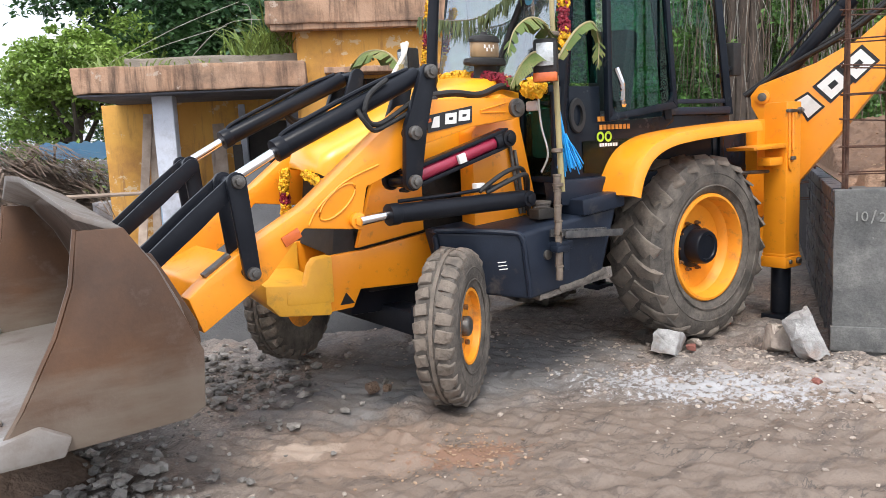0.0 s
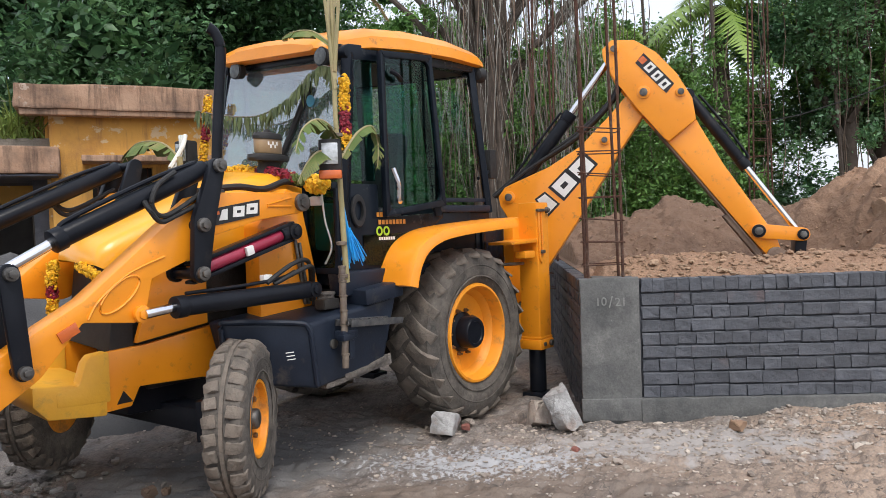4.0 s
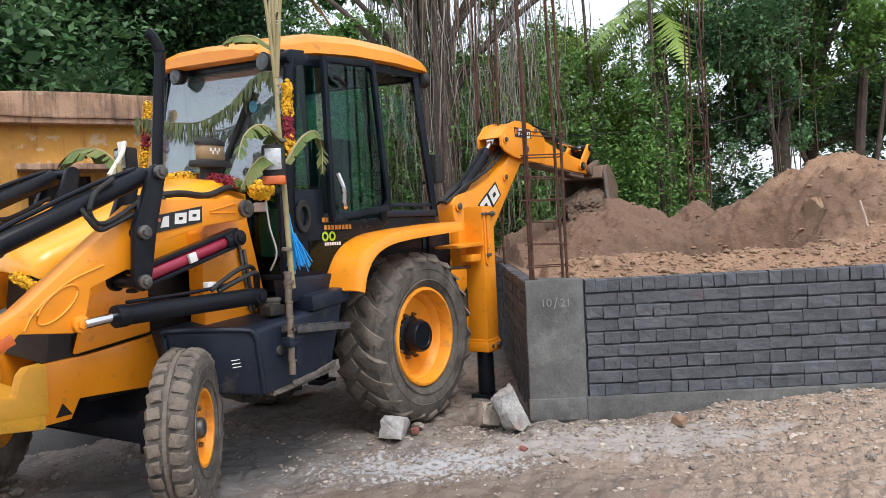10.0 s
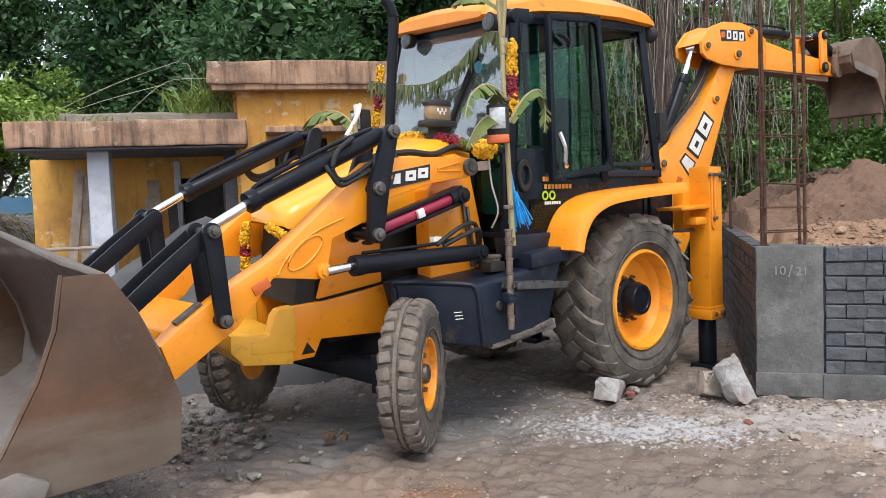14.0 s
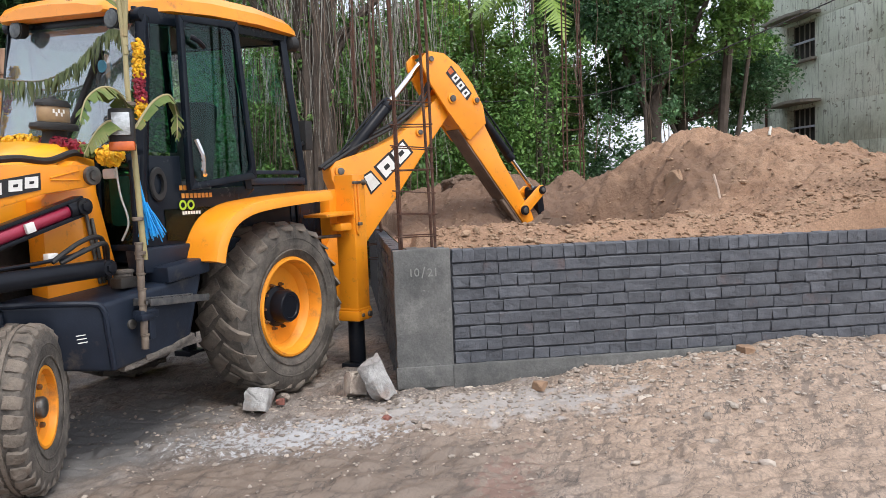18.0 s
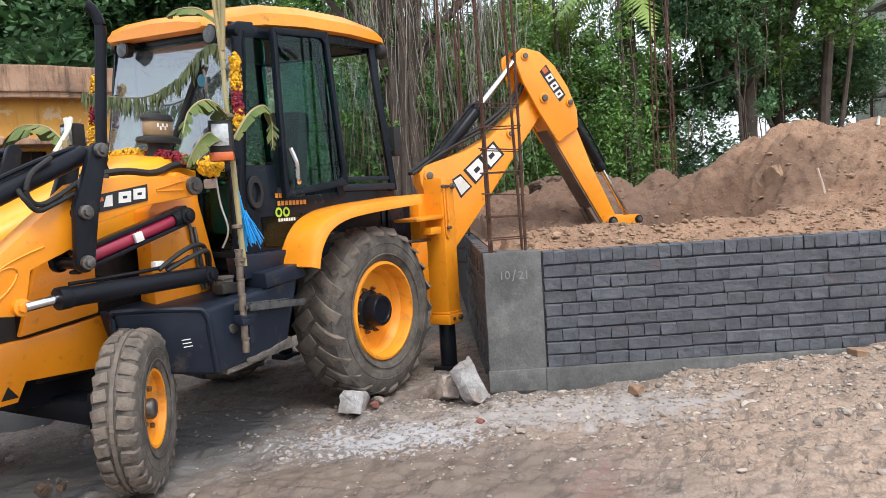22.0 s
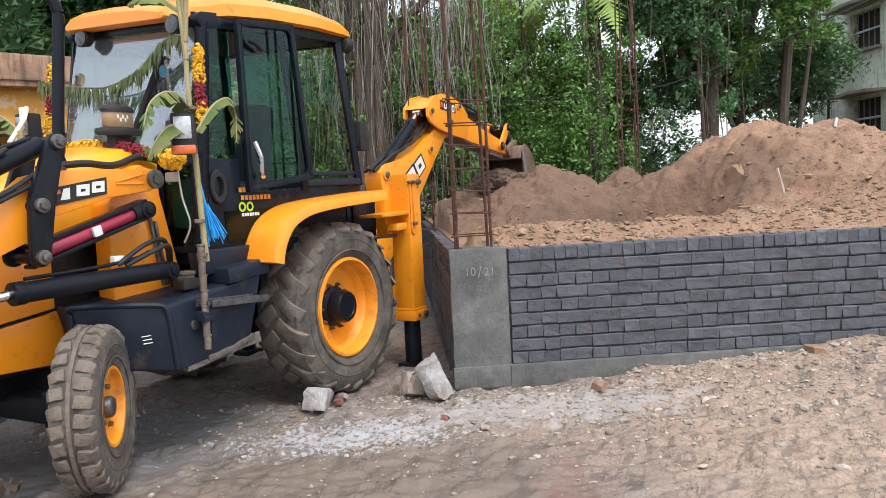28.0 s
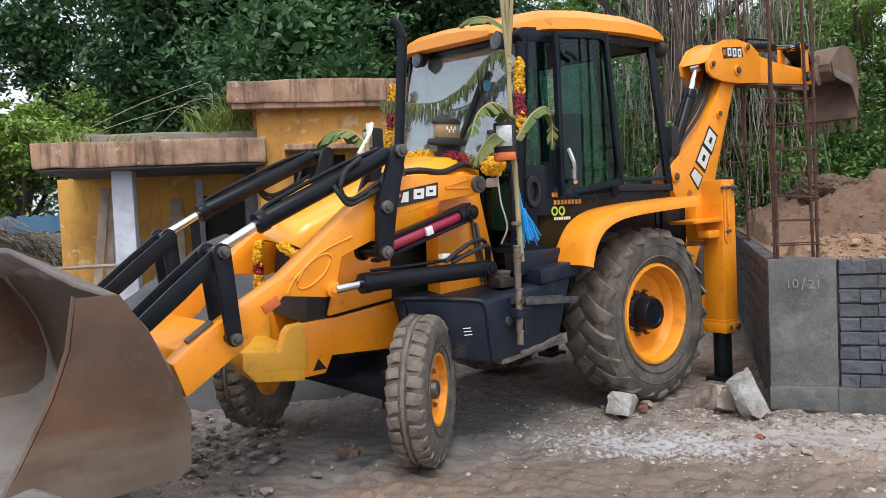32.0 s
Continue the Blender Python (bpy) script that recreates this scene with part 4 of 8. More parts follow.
def rebar_cage(a, b, z0, height, half, ties, tie_gap, label, twist=0.0, bow=0.05):
    cage = empty("rebar_cage", label, "rebar", "rebar cages")
    rng = random.Random(int(a * 31 + b * 7))
    for i, (sa, sb) in enumerate(((-1, -1), (1, -1), (1, 1), (-1, 1))):
        bm = bmesh.new()
        path = []
        ph = rng.uniform(0, 6)
        for k in range(13):
            h = height * k / 12
            dx = bow * math.sin(ph + h * 0.7) * (h / height)
            path.append(WM @ Vector((a + sa * half + dx + twist * h, b + sb * half * 0.8 + dx * 0.6, z0 - 0.1 + h)))
        add_tube(bm, path, 0.0115, 7)
        part("bar", bm, REBAR, cage)
    for k in range(ties):
        bm = bmesh.new()
        zz = z0 + 0.10 + k * tie_gap
        e, d = half + 0.02, half * 0.8 + 0.02
        tl = rng.uniform(-0.012, 0.012)
        ring = [WM @ Vector((a + x + twist * k * tie_gap, b + y, zz + tl * x * 8)) for x, y in ((-e - 0.03, -d), (e, -d), (e, d), (-e, d), (-e, -d - 0.02))]
        add_tube(bm, ring, 0.0052, 6)
        part("tie", bm, REBAR, cage)
    return cage


build_foundation()
rebar_cage(0.19, 0.2, WALL_TOP, 4.6, 0.125, 7, 0.165, "rusty reinforcement bars with square ties rising from the column", twist=-0.012)
rebar_cage(4.33, 0.22, WALL_TOP, 3.6, 0.11, 6, 0.2, "rusty reinforcement bars further along the foundation wall")
rebar_cage(2.9, 5.0, WALL_TOP, 5.0, 0.12, 10, 0.22, "tall rusty reinforcement bars beyond the soil heaps")
rebar_cage(-0.05, 3.0, WALL_TOP - 0.4, 4.2, 0.10, 9, 0.16, "rusty reinforcement bars behind the digging arm")


# ---- yellow building ----
BD = Vector((0.875, -0.484, 0)).normalized()
BN = Vector((0.484, 0.875, 0)).normalized()
BO = Vector((-2.72, 5.58, 0))
BM = Matrix(((BD.x, BN.x, 0, BO.x), (BD.y, BN.y, 0, BO.y), (0, 0, 1, 0), (0, 0, 0, 1)))


def rough_edges(bm, amount, scale, cuts=4):
    bmesh.ops.subdivide_edges(bm, edges=bm.edges[:], cuts=cuts, use_grid_fill=True)
    for v in bm.verts:
        v.co += amount * noise.noise_vector(v.co * scale)


def build_house():
    h = empty("house", "old ochre limewashed house with a flat-roofed porch", "house", m=None)

    def blk(name, c, s, mat_, label="", b=0.01, rough=0.0, cuts=6):
        bm = bmesh.new()
        add_box(bm, c, s, b=b)
        if rough:
            rough_edges(bm, rough, 4, cuts)
        bm.transform(BM)
        return part(name, bm, mat_, h, label)

    blk("porch_roof", (1.36, 0.85, 2.31), (2.64, 1.75, 0.30), SLAB, "thick porch slab with stained cracked edge", 0.02, 0.018, 10)
    blk("porch_upstand", (1.55, 1.05, 2.53), (2.1, 1.2, 0.14), SLABTOP, "weathered grey upper layer", 0.02, 0.02)
    blk("soffit", (1.36, 0.85, 2.145), (2.58, 1.68, 0.025), SOFFIT, "dark blue-grey porch ceiling")
    blk("pillar", (0.94, 0.42, 1.06), (0.245, 0.24, 2.16), PILLAR, "pale blue whitewashed porch pillar", 0.015, 0.006)
    # porch back wall with a doorway
    blk("wall", (0.76, 1.72, 1.065), (1.86, 0.2, 2.14), YWALL, "ochre wall", 0.01, 0.008)
    blk("wall", (2.02, 1.72, 1.99), (0.66, 0.2, 0.30), YWALL)
    blk("wall", (2.46, 1.2, 1.065), (0.2, 1.2, 2.14), SOFFIT, "dark blue-grey return wall")
    # near-black panel in the doorway: indoor shade put into its colour
    blk("door", (1.96, 1.80, 1.0), (0.60, 0.05, 2.0), DARKIN, "dark panel for an old door leaf and the shade of its doorway")
    blk("door_frame", (1.68, 1.66, 1.05), (0.09, 0.14, 2.05), PILLAR, "pale painted door frame")
    blk("room_wall", (2.0, 2.9, 1.2), (2.2, 0.1, 2.4), DARKIN)
    # taller block
    blk("wall", (2.78, 0.42, 1.45), (0.42, 0.22, 2.88), YWALL, "", 0.01, 0.01)
    blk("wall", (4.45, 0.42, 1.45), (1.6, 0.22, 2.88), YWALL, "", 0.01, 0.01)
    blk("wall", (3.32, 0.42, 0.55), (0.68, 0.22, 1.1), YWALL)
    blk("wall", (3.32, 0.42, 2.57), (0.68, 0.22, 0.64), YWALL)
    blk("wall", (2.62, 2.2, 1.45), (0.2, 3.4, 2.88), YWALL)
    blk("wall", (5.2, 2.2, 1.45), (0.2, 3.4, 2.88), YWALL)
    blk("roof", (3.85, 1.9, 3.02), (3.2, 3.7, 0.28), SLAB, "stained concrete roof slab with chipped edge", 0.02, 0.02, 12)
    blk("roof_rib", (3.85, 0.16, 2.85), (3.1, 0.16, 0.07), SLAB, "", 0.01, 0.01)
    blk("sunshade", (3.65, 0.12, 2.32), (1.5, 0.5, 0.07), SLAB, "thin concrete sunshade over the window", 0.01, 0.01)
    # near-black panel behind the bars, coloured as the shade indoors
    win = blk("window", (3.32, 0.46, 1.68), (0.66, 0.06, 1.14), DARKIN, "dark panel for the shade behind a barred window")
    for i in range(6):
        bm = bmesh.new()
        add_rod(bm, BM @ Vector((3.05 + i * 0.11, 0.40, 1.12)), BM @ Vector((3.05 + i * 0.11, 0.40, 2.25)), 0.008, 6)
        part("bar", bm, REBAR, win)
    return h


build_house()


def plank(c, ln, w, th, lean, turn, mat_, label, side=0.0):
    bm = bmesh.new()
    add_box(bm, (0, 0, ln / 2), (w, th, ln), b=0.004)
    rough_edges(bm, 0.006, 3, 3)
    ob = part("plank", bm, mat_)
    ob.matrix_basis = BM @ pose(c[0], c[1], 0.0, 0, 0, turn) @ pose(0, 0, 0, -lean, side, 0)
    return tagged(ob, label, "plank", "planks leaning in the porch")


for c, ln, w, lean, side, mat_, lab in (
        ((0.36, 0.85), 2.05, 0.11, 14, 5, PLANKM, "long rough timber plank leaning on the ochre wall"),
        ((0.55, 0.95), 1.95, 0.10, 12, 1, PLANKM, "grey timber plank leaning in the porch"),
        ((0.70, 0.90), 1.80, 0.13, 12, -1, BLUEW, "faded blue painted board leaning on the wall"),
        ((0.83, 0.88), 1.35, 0.16, 10, 2, BLUEW, "short faded blue shutter board"),
        ((1.28, 0.98), 1.75, 0.08, 12, 3, PLANKM, "thin timber plank leaning by the pillar"),
        ((1.38, 1.05), 1.60, 0.07, 11, -3, PLANKM, "narrow timber offcut leaning by the pillar"),
        ((1.48, 1.0), 1.85, 0.15, 11, -2, PLANKM, "wide weathered board leaning on the wall"),
        ((1.60, 1.05), 1.72, 0.05, 10, -7, DARKIN, "thin dark batten leaning on the wall"),
        ((1.70, 1.05), 1.55, 0.12, 10, -3, DARKIN, "dark stained board leaning by the doorway")):
    plank(c, ln, w, 0.035, lean, random.uniform(-6, 6), mat_, lab, side)

bm = bmesh.new()
add_rod(bm, BM @ Vector((-0.1, -0.35, 1.02)), BM @ Vector((1.2, 0.2, 1.0)), 0.022, 8)
add_rod(bm, BM @ Vector((-0.1, -0.35, 0.0)), BM @ Vector((-0.1, -0.35, 1.04)), 0.022, 8)
tagged(part("rail", bm, PLANKM), "thin timber rail propped before the porch", "rail")


def heap(name, c, r, hgt, mat_, label, seed):
    vs, fs = [], []
    n_r, n_a = 16, 48
    for i in range(n_r + 1):
        for j in range(n_a):
            a = 2 * math.pi * j / n_a
            k = i / n_r
            rr = k * r * (1 + 0.25 * noise.noise(Vector((math.cos(a) * 1.3, math.sin(a) * 1.3, seed))))
            x, y = c[0] + rr * math.cos(a), c[1] + rr * math.sin(a)
            z = hgt * (1 - k ** 1.15) + 0.09 * hgt * fbm(x, y, 1.6, seed) * (1 - k * 0.6) + 0.02 * fbm(x, y, 9, seed, 2)
            vs.append((x, y, z + ground_z(x, y) - (0.06 if i == n_r else 0)))
    for i in range(n_r):
        for j in range(n_a):
            p, q = i * n_a + j, i * n_a + (j + 1) % n_a
            fs.append((p, q, q + n_a, p + n_a))
    ob = new(name, mesh_of(name, vs, fs, mat_, True))
    return tagged(ob, label, name.split("_")[0], kind="stuff")


heap("sand_heap", (-1.40, 3.25), 2.1, 1.32, SAND, "heap of dark grey sand beside the porch", 3)
heap("soil_pile", (-4.35, -0.2), 0.55, 0.34, DIGSOIL, "loose brown soil in front of the loader bucket", 8)


def build_left_yard():
    rng = random.Random(8)
    # a dry thatch heap of palm fronds
    V, F = [], []
    for i in range(2600):
        cx, cy = -2.85 + rng.gauss(0, 0.75), 8.4 + rng.gauss(0, 0.5)
        z = max(0.05, 1.72 * (1 - abs((cx + 2.95) / 2.3) ** 2.2 - ((cy - 8.4) / 1.7) ** 2)) * rng.uniform(0.55, 1.02)
        d = Vector((rng.gauss(0.8, 0.45), rng.gauss(-0.6, 0.4), rng.uniform(-0.75, 0.12))).normalized() * rng.uniform(0.3, 0.75)
        w = Vector((d.y, -d.x, 0)).normalized() * rng.uniform(0.008, 0.02)
        p = Vector((cx, cy, z))
        k = len(V)
        V += [tuple(p - w), tuple(p + w), tuple(p + d + w * 0.3 - Vector((0, 0, 0.05))), tuple(p + d - w * 0.3 - Vector((0, 0, 0.05)))]
        F.append((k, k + 1, k + 2, k + 3))
    tagged(new("thatch_heap", mesh_of("thatch_heap", V, F, THATCH)), "heap of dry brown palm thatch beside the house", "thatch", kind="stuff")
    heap("thatch_core", (-2.95, 8.55), 1.75, 1.5, THATCH, "packed dry fronds inside the thatch heap", 4)
    for x, y, z, sx, sz, turn in ((-2.05, 7.35, 0.45, 0.42, 0.9, 12), (-2.62, 7.2, 0.40, 0.34, 0.8, -8), (-1.72, 7.6, 0.36, 0.22, 0.72, 25)):
        bm = bmesh.new()
        add_box(bm, (0, 0, 0), (sx, 0.2, sz), b=0.02)
        rough_edges(bm, 0.03, 5, 4)
        ob = part("masonry_stub", bm, RUBW)
        ob.matrix_basis = pose(x, y, z + ground_z(x, y) - 0.03, 0, 0, turn)
        tagged(ob, "low broken stub of whitewashed masonry before the thatch", "wall", "broken masonry in the yard")
    bm = bmesh.new()
    add_box(bm, (-2.3, 11.4, 0.70), (7.0, 0.25, 1.4), (0, 0, -12), b=0.03)
    rough_edges(bm, 0.06, 2, 8)
    tagged(part("yard_wall", bm, RUBW), "low whitewashed rubble wall behind the yard", "wall")
    bm = bmesh.new()
    vs = [[bm.verts.new((-2.35 + i * 0.055, 11.0 - i * 0.011, 1.44 + j * 0.075 + 0.025 * math.sin(i * 1.7 + j))) for i in range(30)] for j in range(5)]
    for j in range(4):
        for i in range(29):
            bm.faces.new((vs[j][i], vs[j][i + 1], vs[j + 1][i + 1], vs[j + 1][i]))
    bmesh.ops.solidify(bm, geom=bm.faces[:], thickness=0.02)
    tagged(part("tarpaulin", bm, TARP), "faded blue sheet laid along the yard wall", "sheet")
    bm = bmesh.new()
    add_rod(bm, (-4.75, 9.0, 0), (-4.75, 9.0, 5.5), 0.06, 10)
    tagged(part("post", bm, SLABTOP), "pale concrete post at the yard edge", "post")


build_left_yard()


# ---- grey building beyond ----
def build_far_house():
    h = empty("apartment_building", "mouldy grey plastered building with dark windows beyond the trees", "building")
    c0 = Vector((18.8, -3.07, 0))
    d = Vector((-0.85, -0.53, 0)).normalized()
    n_ = Vector((-d.y, d.x, 0))
    m = Matrix(((d.x, n_.x, 0, c0.x), (d.y, n_.y, 0, c0.y), (0, 0, 1, 0), (0, 0, 0, 1)))

    def blk(name, c, s, mat_, parent, label="", rough=0.0):
        bm = bmesh.new()
        add_box(bm, c, s, b=0.01)
        if rough:
            rough_edges(bm, rough, 2, 5)
        bm.transform(m)
        return part(name, bm, mat_, parent, label)

    # wall pieces round two rows of windows
    xs = [0.0, 0.75, 1.95, 4.4, 5.6, 8.0]
    for z0, z1 in ((0, 2.17), (3.11, 4.27), (5.19, 9.0)):
        blk("wall", (4.0, 0.15, (z0 + z1) / 2), (8.0, 0.3, z1 - z0), OLDW, h, "", 0.03)
    for z0, z1 in ((2.17, 3.11), (4.27, 5.19)):
        for x0, x1 in ((0.0, 1.75), (2.95, 8.0)):
            blk("wall", ((x0 + x1) / 2, 0.15, (z0 + z1) / 2), (x1 - x0, 0.3, z1 - z0), OLDW, h)
        for x0 in (1.75,):
            # near-black panel fills the opening, coloured as the unlit room behind
            w = blk("window", (x0 + 0.6, 0.24, (z0 + z1) / 2), (1.2, 0.04, z1 - z0), DARKIN, h, "dark panel for the shade inside an unglazed window")
            for k in range(5):
                blk("bar", (x0 + 0.15 + k * 0.22, 0.12, (z0 + z1) / 2), (0.03, 0.03, z1 - z0), SLABTOP, w)
            blk("frame", (x0 + 0.6, 0.1, (z0 + z1) / 2), (1.2, 0.05, 0.05), PILLAR, w)
            blk("sunshade", (x0 + 0.6, -0.25, z1 + 0.12), (1.7, 0.6, 0.08), SLABTOP, h, "mossy concrete sunshade", 0.03)
            blk("sill", (x0 + 0.6, -0.04, z0 - 0.03), (1.35, 0.2, 0.07), SLABTOP, h)
    for x in (0.9, 6.9):
        bm = bmesh.new()
        add_rod(bm, m @ Vector((x, -0.08, 0)), m @ Vector((x, -0.08, 9)), 0.035, 8)
        part("drain_pipe", bm, REBAR, h, "rusty drain pipe")
    blk("wall", (-0.1, 4.0, 4.5), (0.3, 7.6, 9.0), OLDW, h)
    blk("wall", (8.1, 4.0, 4.5), (0.3, 7.6, 9.0), OLDW, h)
    blk("wall", (4.0, 7.9, 4.5), (8.0, 0.3, 9.0), OLDW, h)
    blk("roof", (4.0, 4.0, 9.1), (8.6, 8.6, 0.2), SLABTOP, h)


build_far_house()


# ---- trees ----
def leaf_cloud(name, blobs, size, mat_, rng, droop=0.3, long=1.7):
    """A crown of single leaves in clumps. blobs: centre, radii, leaves."""
    P = []
    for c, r, k in blobs:
        clumps = max(3, k // 45)
        cc = rng.normal(size=(clumps, 3))
        cc /= np.linalg.norm(cc, axis=1, keepdims=True)
        cc *= rng.uniform(0.45, 1.06, (clumps, 1))
        pick = rng.integers(clumps, size=k)
        spread = rng.uniform(0.07, 0.22, (clumps, 1))[pick]
        pts = (cc[pick] + rng.normal(size=(k, 3)) * spread) * np.array(r) + np.array(c)
        P.append(pts)
    P = np.concatenate(P)
    P = P[P[:, 2] > 0.15]
    k = len(P)
    ax = rng.normal(size=(k, 3))
    ax[:, 2] = ax[:, 2] * 0.6 - droop
    ax /= np.linalg.norm(ax, axis=1, keepdims=True)
    up = rng.normal(size=(k, 3)) * 0.7 + np.array((0, 0, 1.0))
    sd = np.cross(ax, up)
    sd /= np.linalg.norm(sd, axis=1, keepdims=True) + 1e-6
    s = size * rng.uniform(0.6, 1.35, (k, 1))
    nn = np.cross(sd, ax) * s * 0.12
    fold = sd * s * 0.42
    half = ax * s * long * 0.5
    if 0.11 < size < 0.2:
        V = [P - half, P - half * 0.35 + fold * 0.85 + nn, P + half * 0.40 + fold + nn, P + half, P + half * 0.40 - fold + nn, P - half * 0.35 - fold * 0.85 + nn]
    else:
        V = [P - half, P + half * 0.1 + fold + nn, P + half, P + half * 0.1 - fold + nn]
    c = len(V)
    V = np.stack(V, 1).reshape(-1, 3)
    me = bpy.data.meshes.new(name)
    me.vertices.add(c * k)
    me.vertices.foreach_set("co", V.ravel())
    me.loops.add(c * k)
    me.loops.foreach_set("vertex_index", np.arange(c * k))
    me.polygons.add(k)
    me.polygons.foreach_set("loop_start", np.arange(0, c * k, c))
    me.update(calc_edges=True)
    me.materials.append(mat_)
    return me


def tree(c, height, r, blobs, k, size, mat_, label, seed, trunk_r=0.18, fork=0.4, category="tree", droop=0.3):
    rng = np.random.default_rng(seed)
    t = empty("tree", label, category, "trees behind the site", m=Matrix.Translation((c[0], c[1], 0)))
    bm = bmesh.new()
    top = Vector((rng.uniform(-0.4, 0.4), rng.uniform(-0.4, 0.4), height * 0.62))
    pth = curve_path([(0, 0, -0.1), (rng.uniform(-0.15, 0.15), rng.uniform(-0.15, 0.15), height * fork), top], 5)
    add_tube(bm, pth, 0, 9, [trunk_r * (1.25 - 0.85 * i / len(pth)) for i in range(len(pth))])
    part("trunk", bm, BARK, t)
    bl, core = [], []
    for i in range(blobs):
        a = 6.28 * i / blobs + rng.uniform(-0.4, 0.4)
        q = rng.uniform(0.25, 1.0) * r
        z = height * rng.uniform(fork + 0.05, 0.95)
        tip = Vector((q * math.cos(a), q * math.sin(a), z))
        br = r * rng.uniform(0.38, 0.62)
        bl.append(((tip.x, tip.y, tip.z), (br, br, br * rng.uniform(0.6, 0.85)), int(k / blobs)))
        core.append(((tip.x * 0.85, tip.y * 0.85, tip.z), (br * 0.6, br * 0.6, br * 0.45), int(k / blobs / 14)))
        if i % 2 == 0:
            bm = bmesh.new()
            st = Vector((0, 0, height * rng.uniform(fork * 0.8, fork + 0.15)))
            lp = curve_path([st, (st + tip) / 2 + Vector((0, 0, -0.25)), tip], 4)
            add_tube(bm, lp, 0, 6, [trunk_r * 0.5 * (1 - 0.8 * j / len(lp)) for j in range(len(lp))])
            part("limb", bm, BARK, t)
    ob = new("crown", leaf_cloud("crown", bl, size, mat_, rng, droop))
    ob.parent = t
    # oversized leaves added inside the crown to block light and darken its gaps
    ob = new("inner_crown", leaf_cloud("inner_crown", core, size * 2.6, mat_, rng, droop))
    ob.parent = t
    return t


EYE = Vector((-4.7, -4.3, 0))


def polar(az, d):
    return (EYE.x + d * math.cos(radians(az)), EYE.y + d * math.sin(radians(az)))


for i, (az, d, hgt, r, k, size, mat_, lab) in enumerate((
        (79, 17, 4.4, 1.5, 22000, 0.062, LEAFL, "young tree with bright yellow-green leaves"),
        (72, 22, 9.4, 3.2, 34000, 0.11, LEAFD, "leafy green tree behind the yard"),
        (66.5, 18.5, 9.5, 3.3, 46000, 0.088, LEAFD, "dense tree with broad dark leaves above the house"),
        (59, 17.5, 10.0, 3.6, 56000, 0.09, LEAFD, "dense tree with broad dark leaves above the house"),
        (52, 19, 10.0, 3.3, 50000, 0.09, LEAFD, "dense tree with broad dark leaves above the house"),
        (44, 20, 5.4, 2.8, 34000, 0.09, LEAFD, "tall dark green tree behind the digger"),
        (37, 19, 6.3, 2.6, 44000, 0.058, LEAFM, "mid-green tree behind the hanging roots"),
        (31, 17, 6.3, 2.3, 60000, 0.05, LEAFM, "tree smothered in green creeper"),
        (25.5, 16.5, 5.0, 2.1, 64000, 0.05, LEAFL, "tree smothered in green creeper"),
        (18.5, 19, 4.6, 2.3, 46000, 0.056, LEAFM, "low bushy tree behind the soil heaps"),
        (9.4, 16, 8.8, 1.75, 56000, 0.052, LEAFB, "tall dark green tree with dense fine leaves"),
        (7.4, 18.5, 8.8, 2.0, 46000, 0.058, LEAFB, "tall dark green tree with dense fine leaves"),
        (55, 26, 10, 4.2, 14000, 0.16, LEAFD, "large dark tree in the distance"),
        (33, 27, 5.6, 3.6, 14000, 0.15, LEAFM, "large green tree in the distance"))):
    x, y = polar(az, d)
    tree((x, y), hgt, r, 13, k, size, mat_, lab, 100 + i, trunk_r=0.09 + 0.008 * hgt, fork=0.38 if az > 70 else 0.30 if d < 25 else 0.2)


def undergrowth():
    rng = np.random.default_rng(77)
    for name, mat_, az0, az1, d0, d1, top, k, size in (("shrubs", LEAFM, 16, 42, 13.5, 16.5, 4.0, 84000, 0.046), ("shrubs", LEAFB, 6, 17, 14.5, 18, 2.3, 18000, 0.06), ("shrubs", LEAFD, 3, 44, 20, 25, 4.6, 60000, 0.10), ("shrubs", LEAFD, 42, 68, 17, 22, 3.2, 10000, 0.085), ("shrubs", LEAFD, 68, 88, 21, 26, 4.6, 22000, 0.09), ("shrubs", LEAFL, 72, 82, 15, 18, 2.4, 6000, 0.06)):
        bl = []
        for i in range(26):
            az, d = rng.uniform(az0, az1), rng.uniform(d0, d1)
            x, y = polar(az, d)
            h = top * rng.uniform(0.45, 1.0)
            bl.append(((x, y, h * 0.45), (rng.uniform(0.6, 1.2), rng.uniform(0.6, 1.2), h * 0.6), k // 26))
        ob = new(name, leaf_cloud(name, bl, size, mat_, rng))
        tagged(ob, "tangled green undergrowth along the edge of the site", "shrubs", kind="stuff")


undergrowth()


def shade_canopy():
    """An added leaf layer, mostly out of view, that blocks sky light from the thicket below."""
    g = np.random.default_rng(64)
    bl = []
    for i in range(46):
        x, y = polar(g.uniform(38, 74), g.uniform(15.5, 25))
        bl.append(((x, y, g.uniform(8.2, 10.5)), (g.uniform(1.0, 1.9), g.uniform(1.0, 1.9), 0.6), 420))
    tagged(new("canopy", leaf_cloud("canopy", bl, 0.26, LEAFD, g)), "added leaf layer overhead that shades the trees below", "foliage", kind="stuff")


shade_canopy()


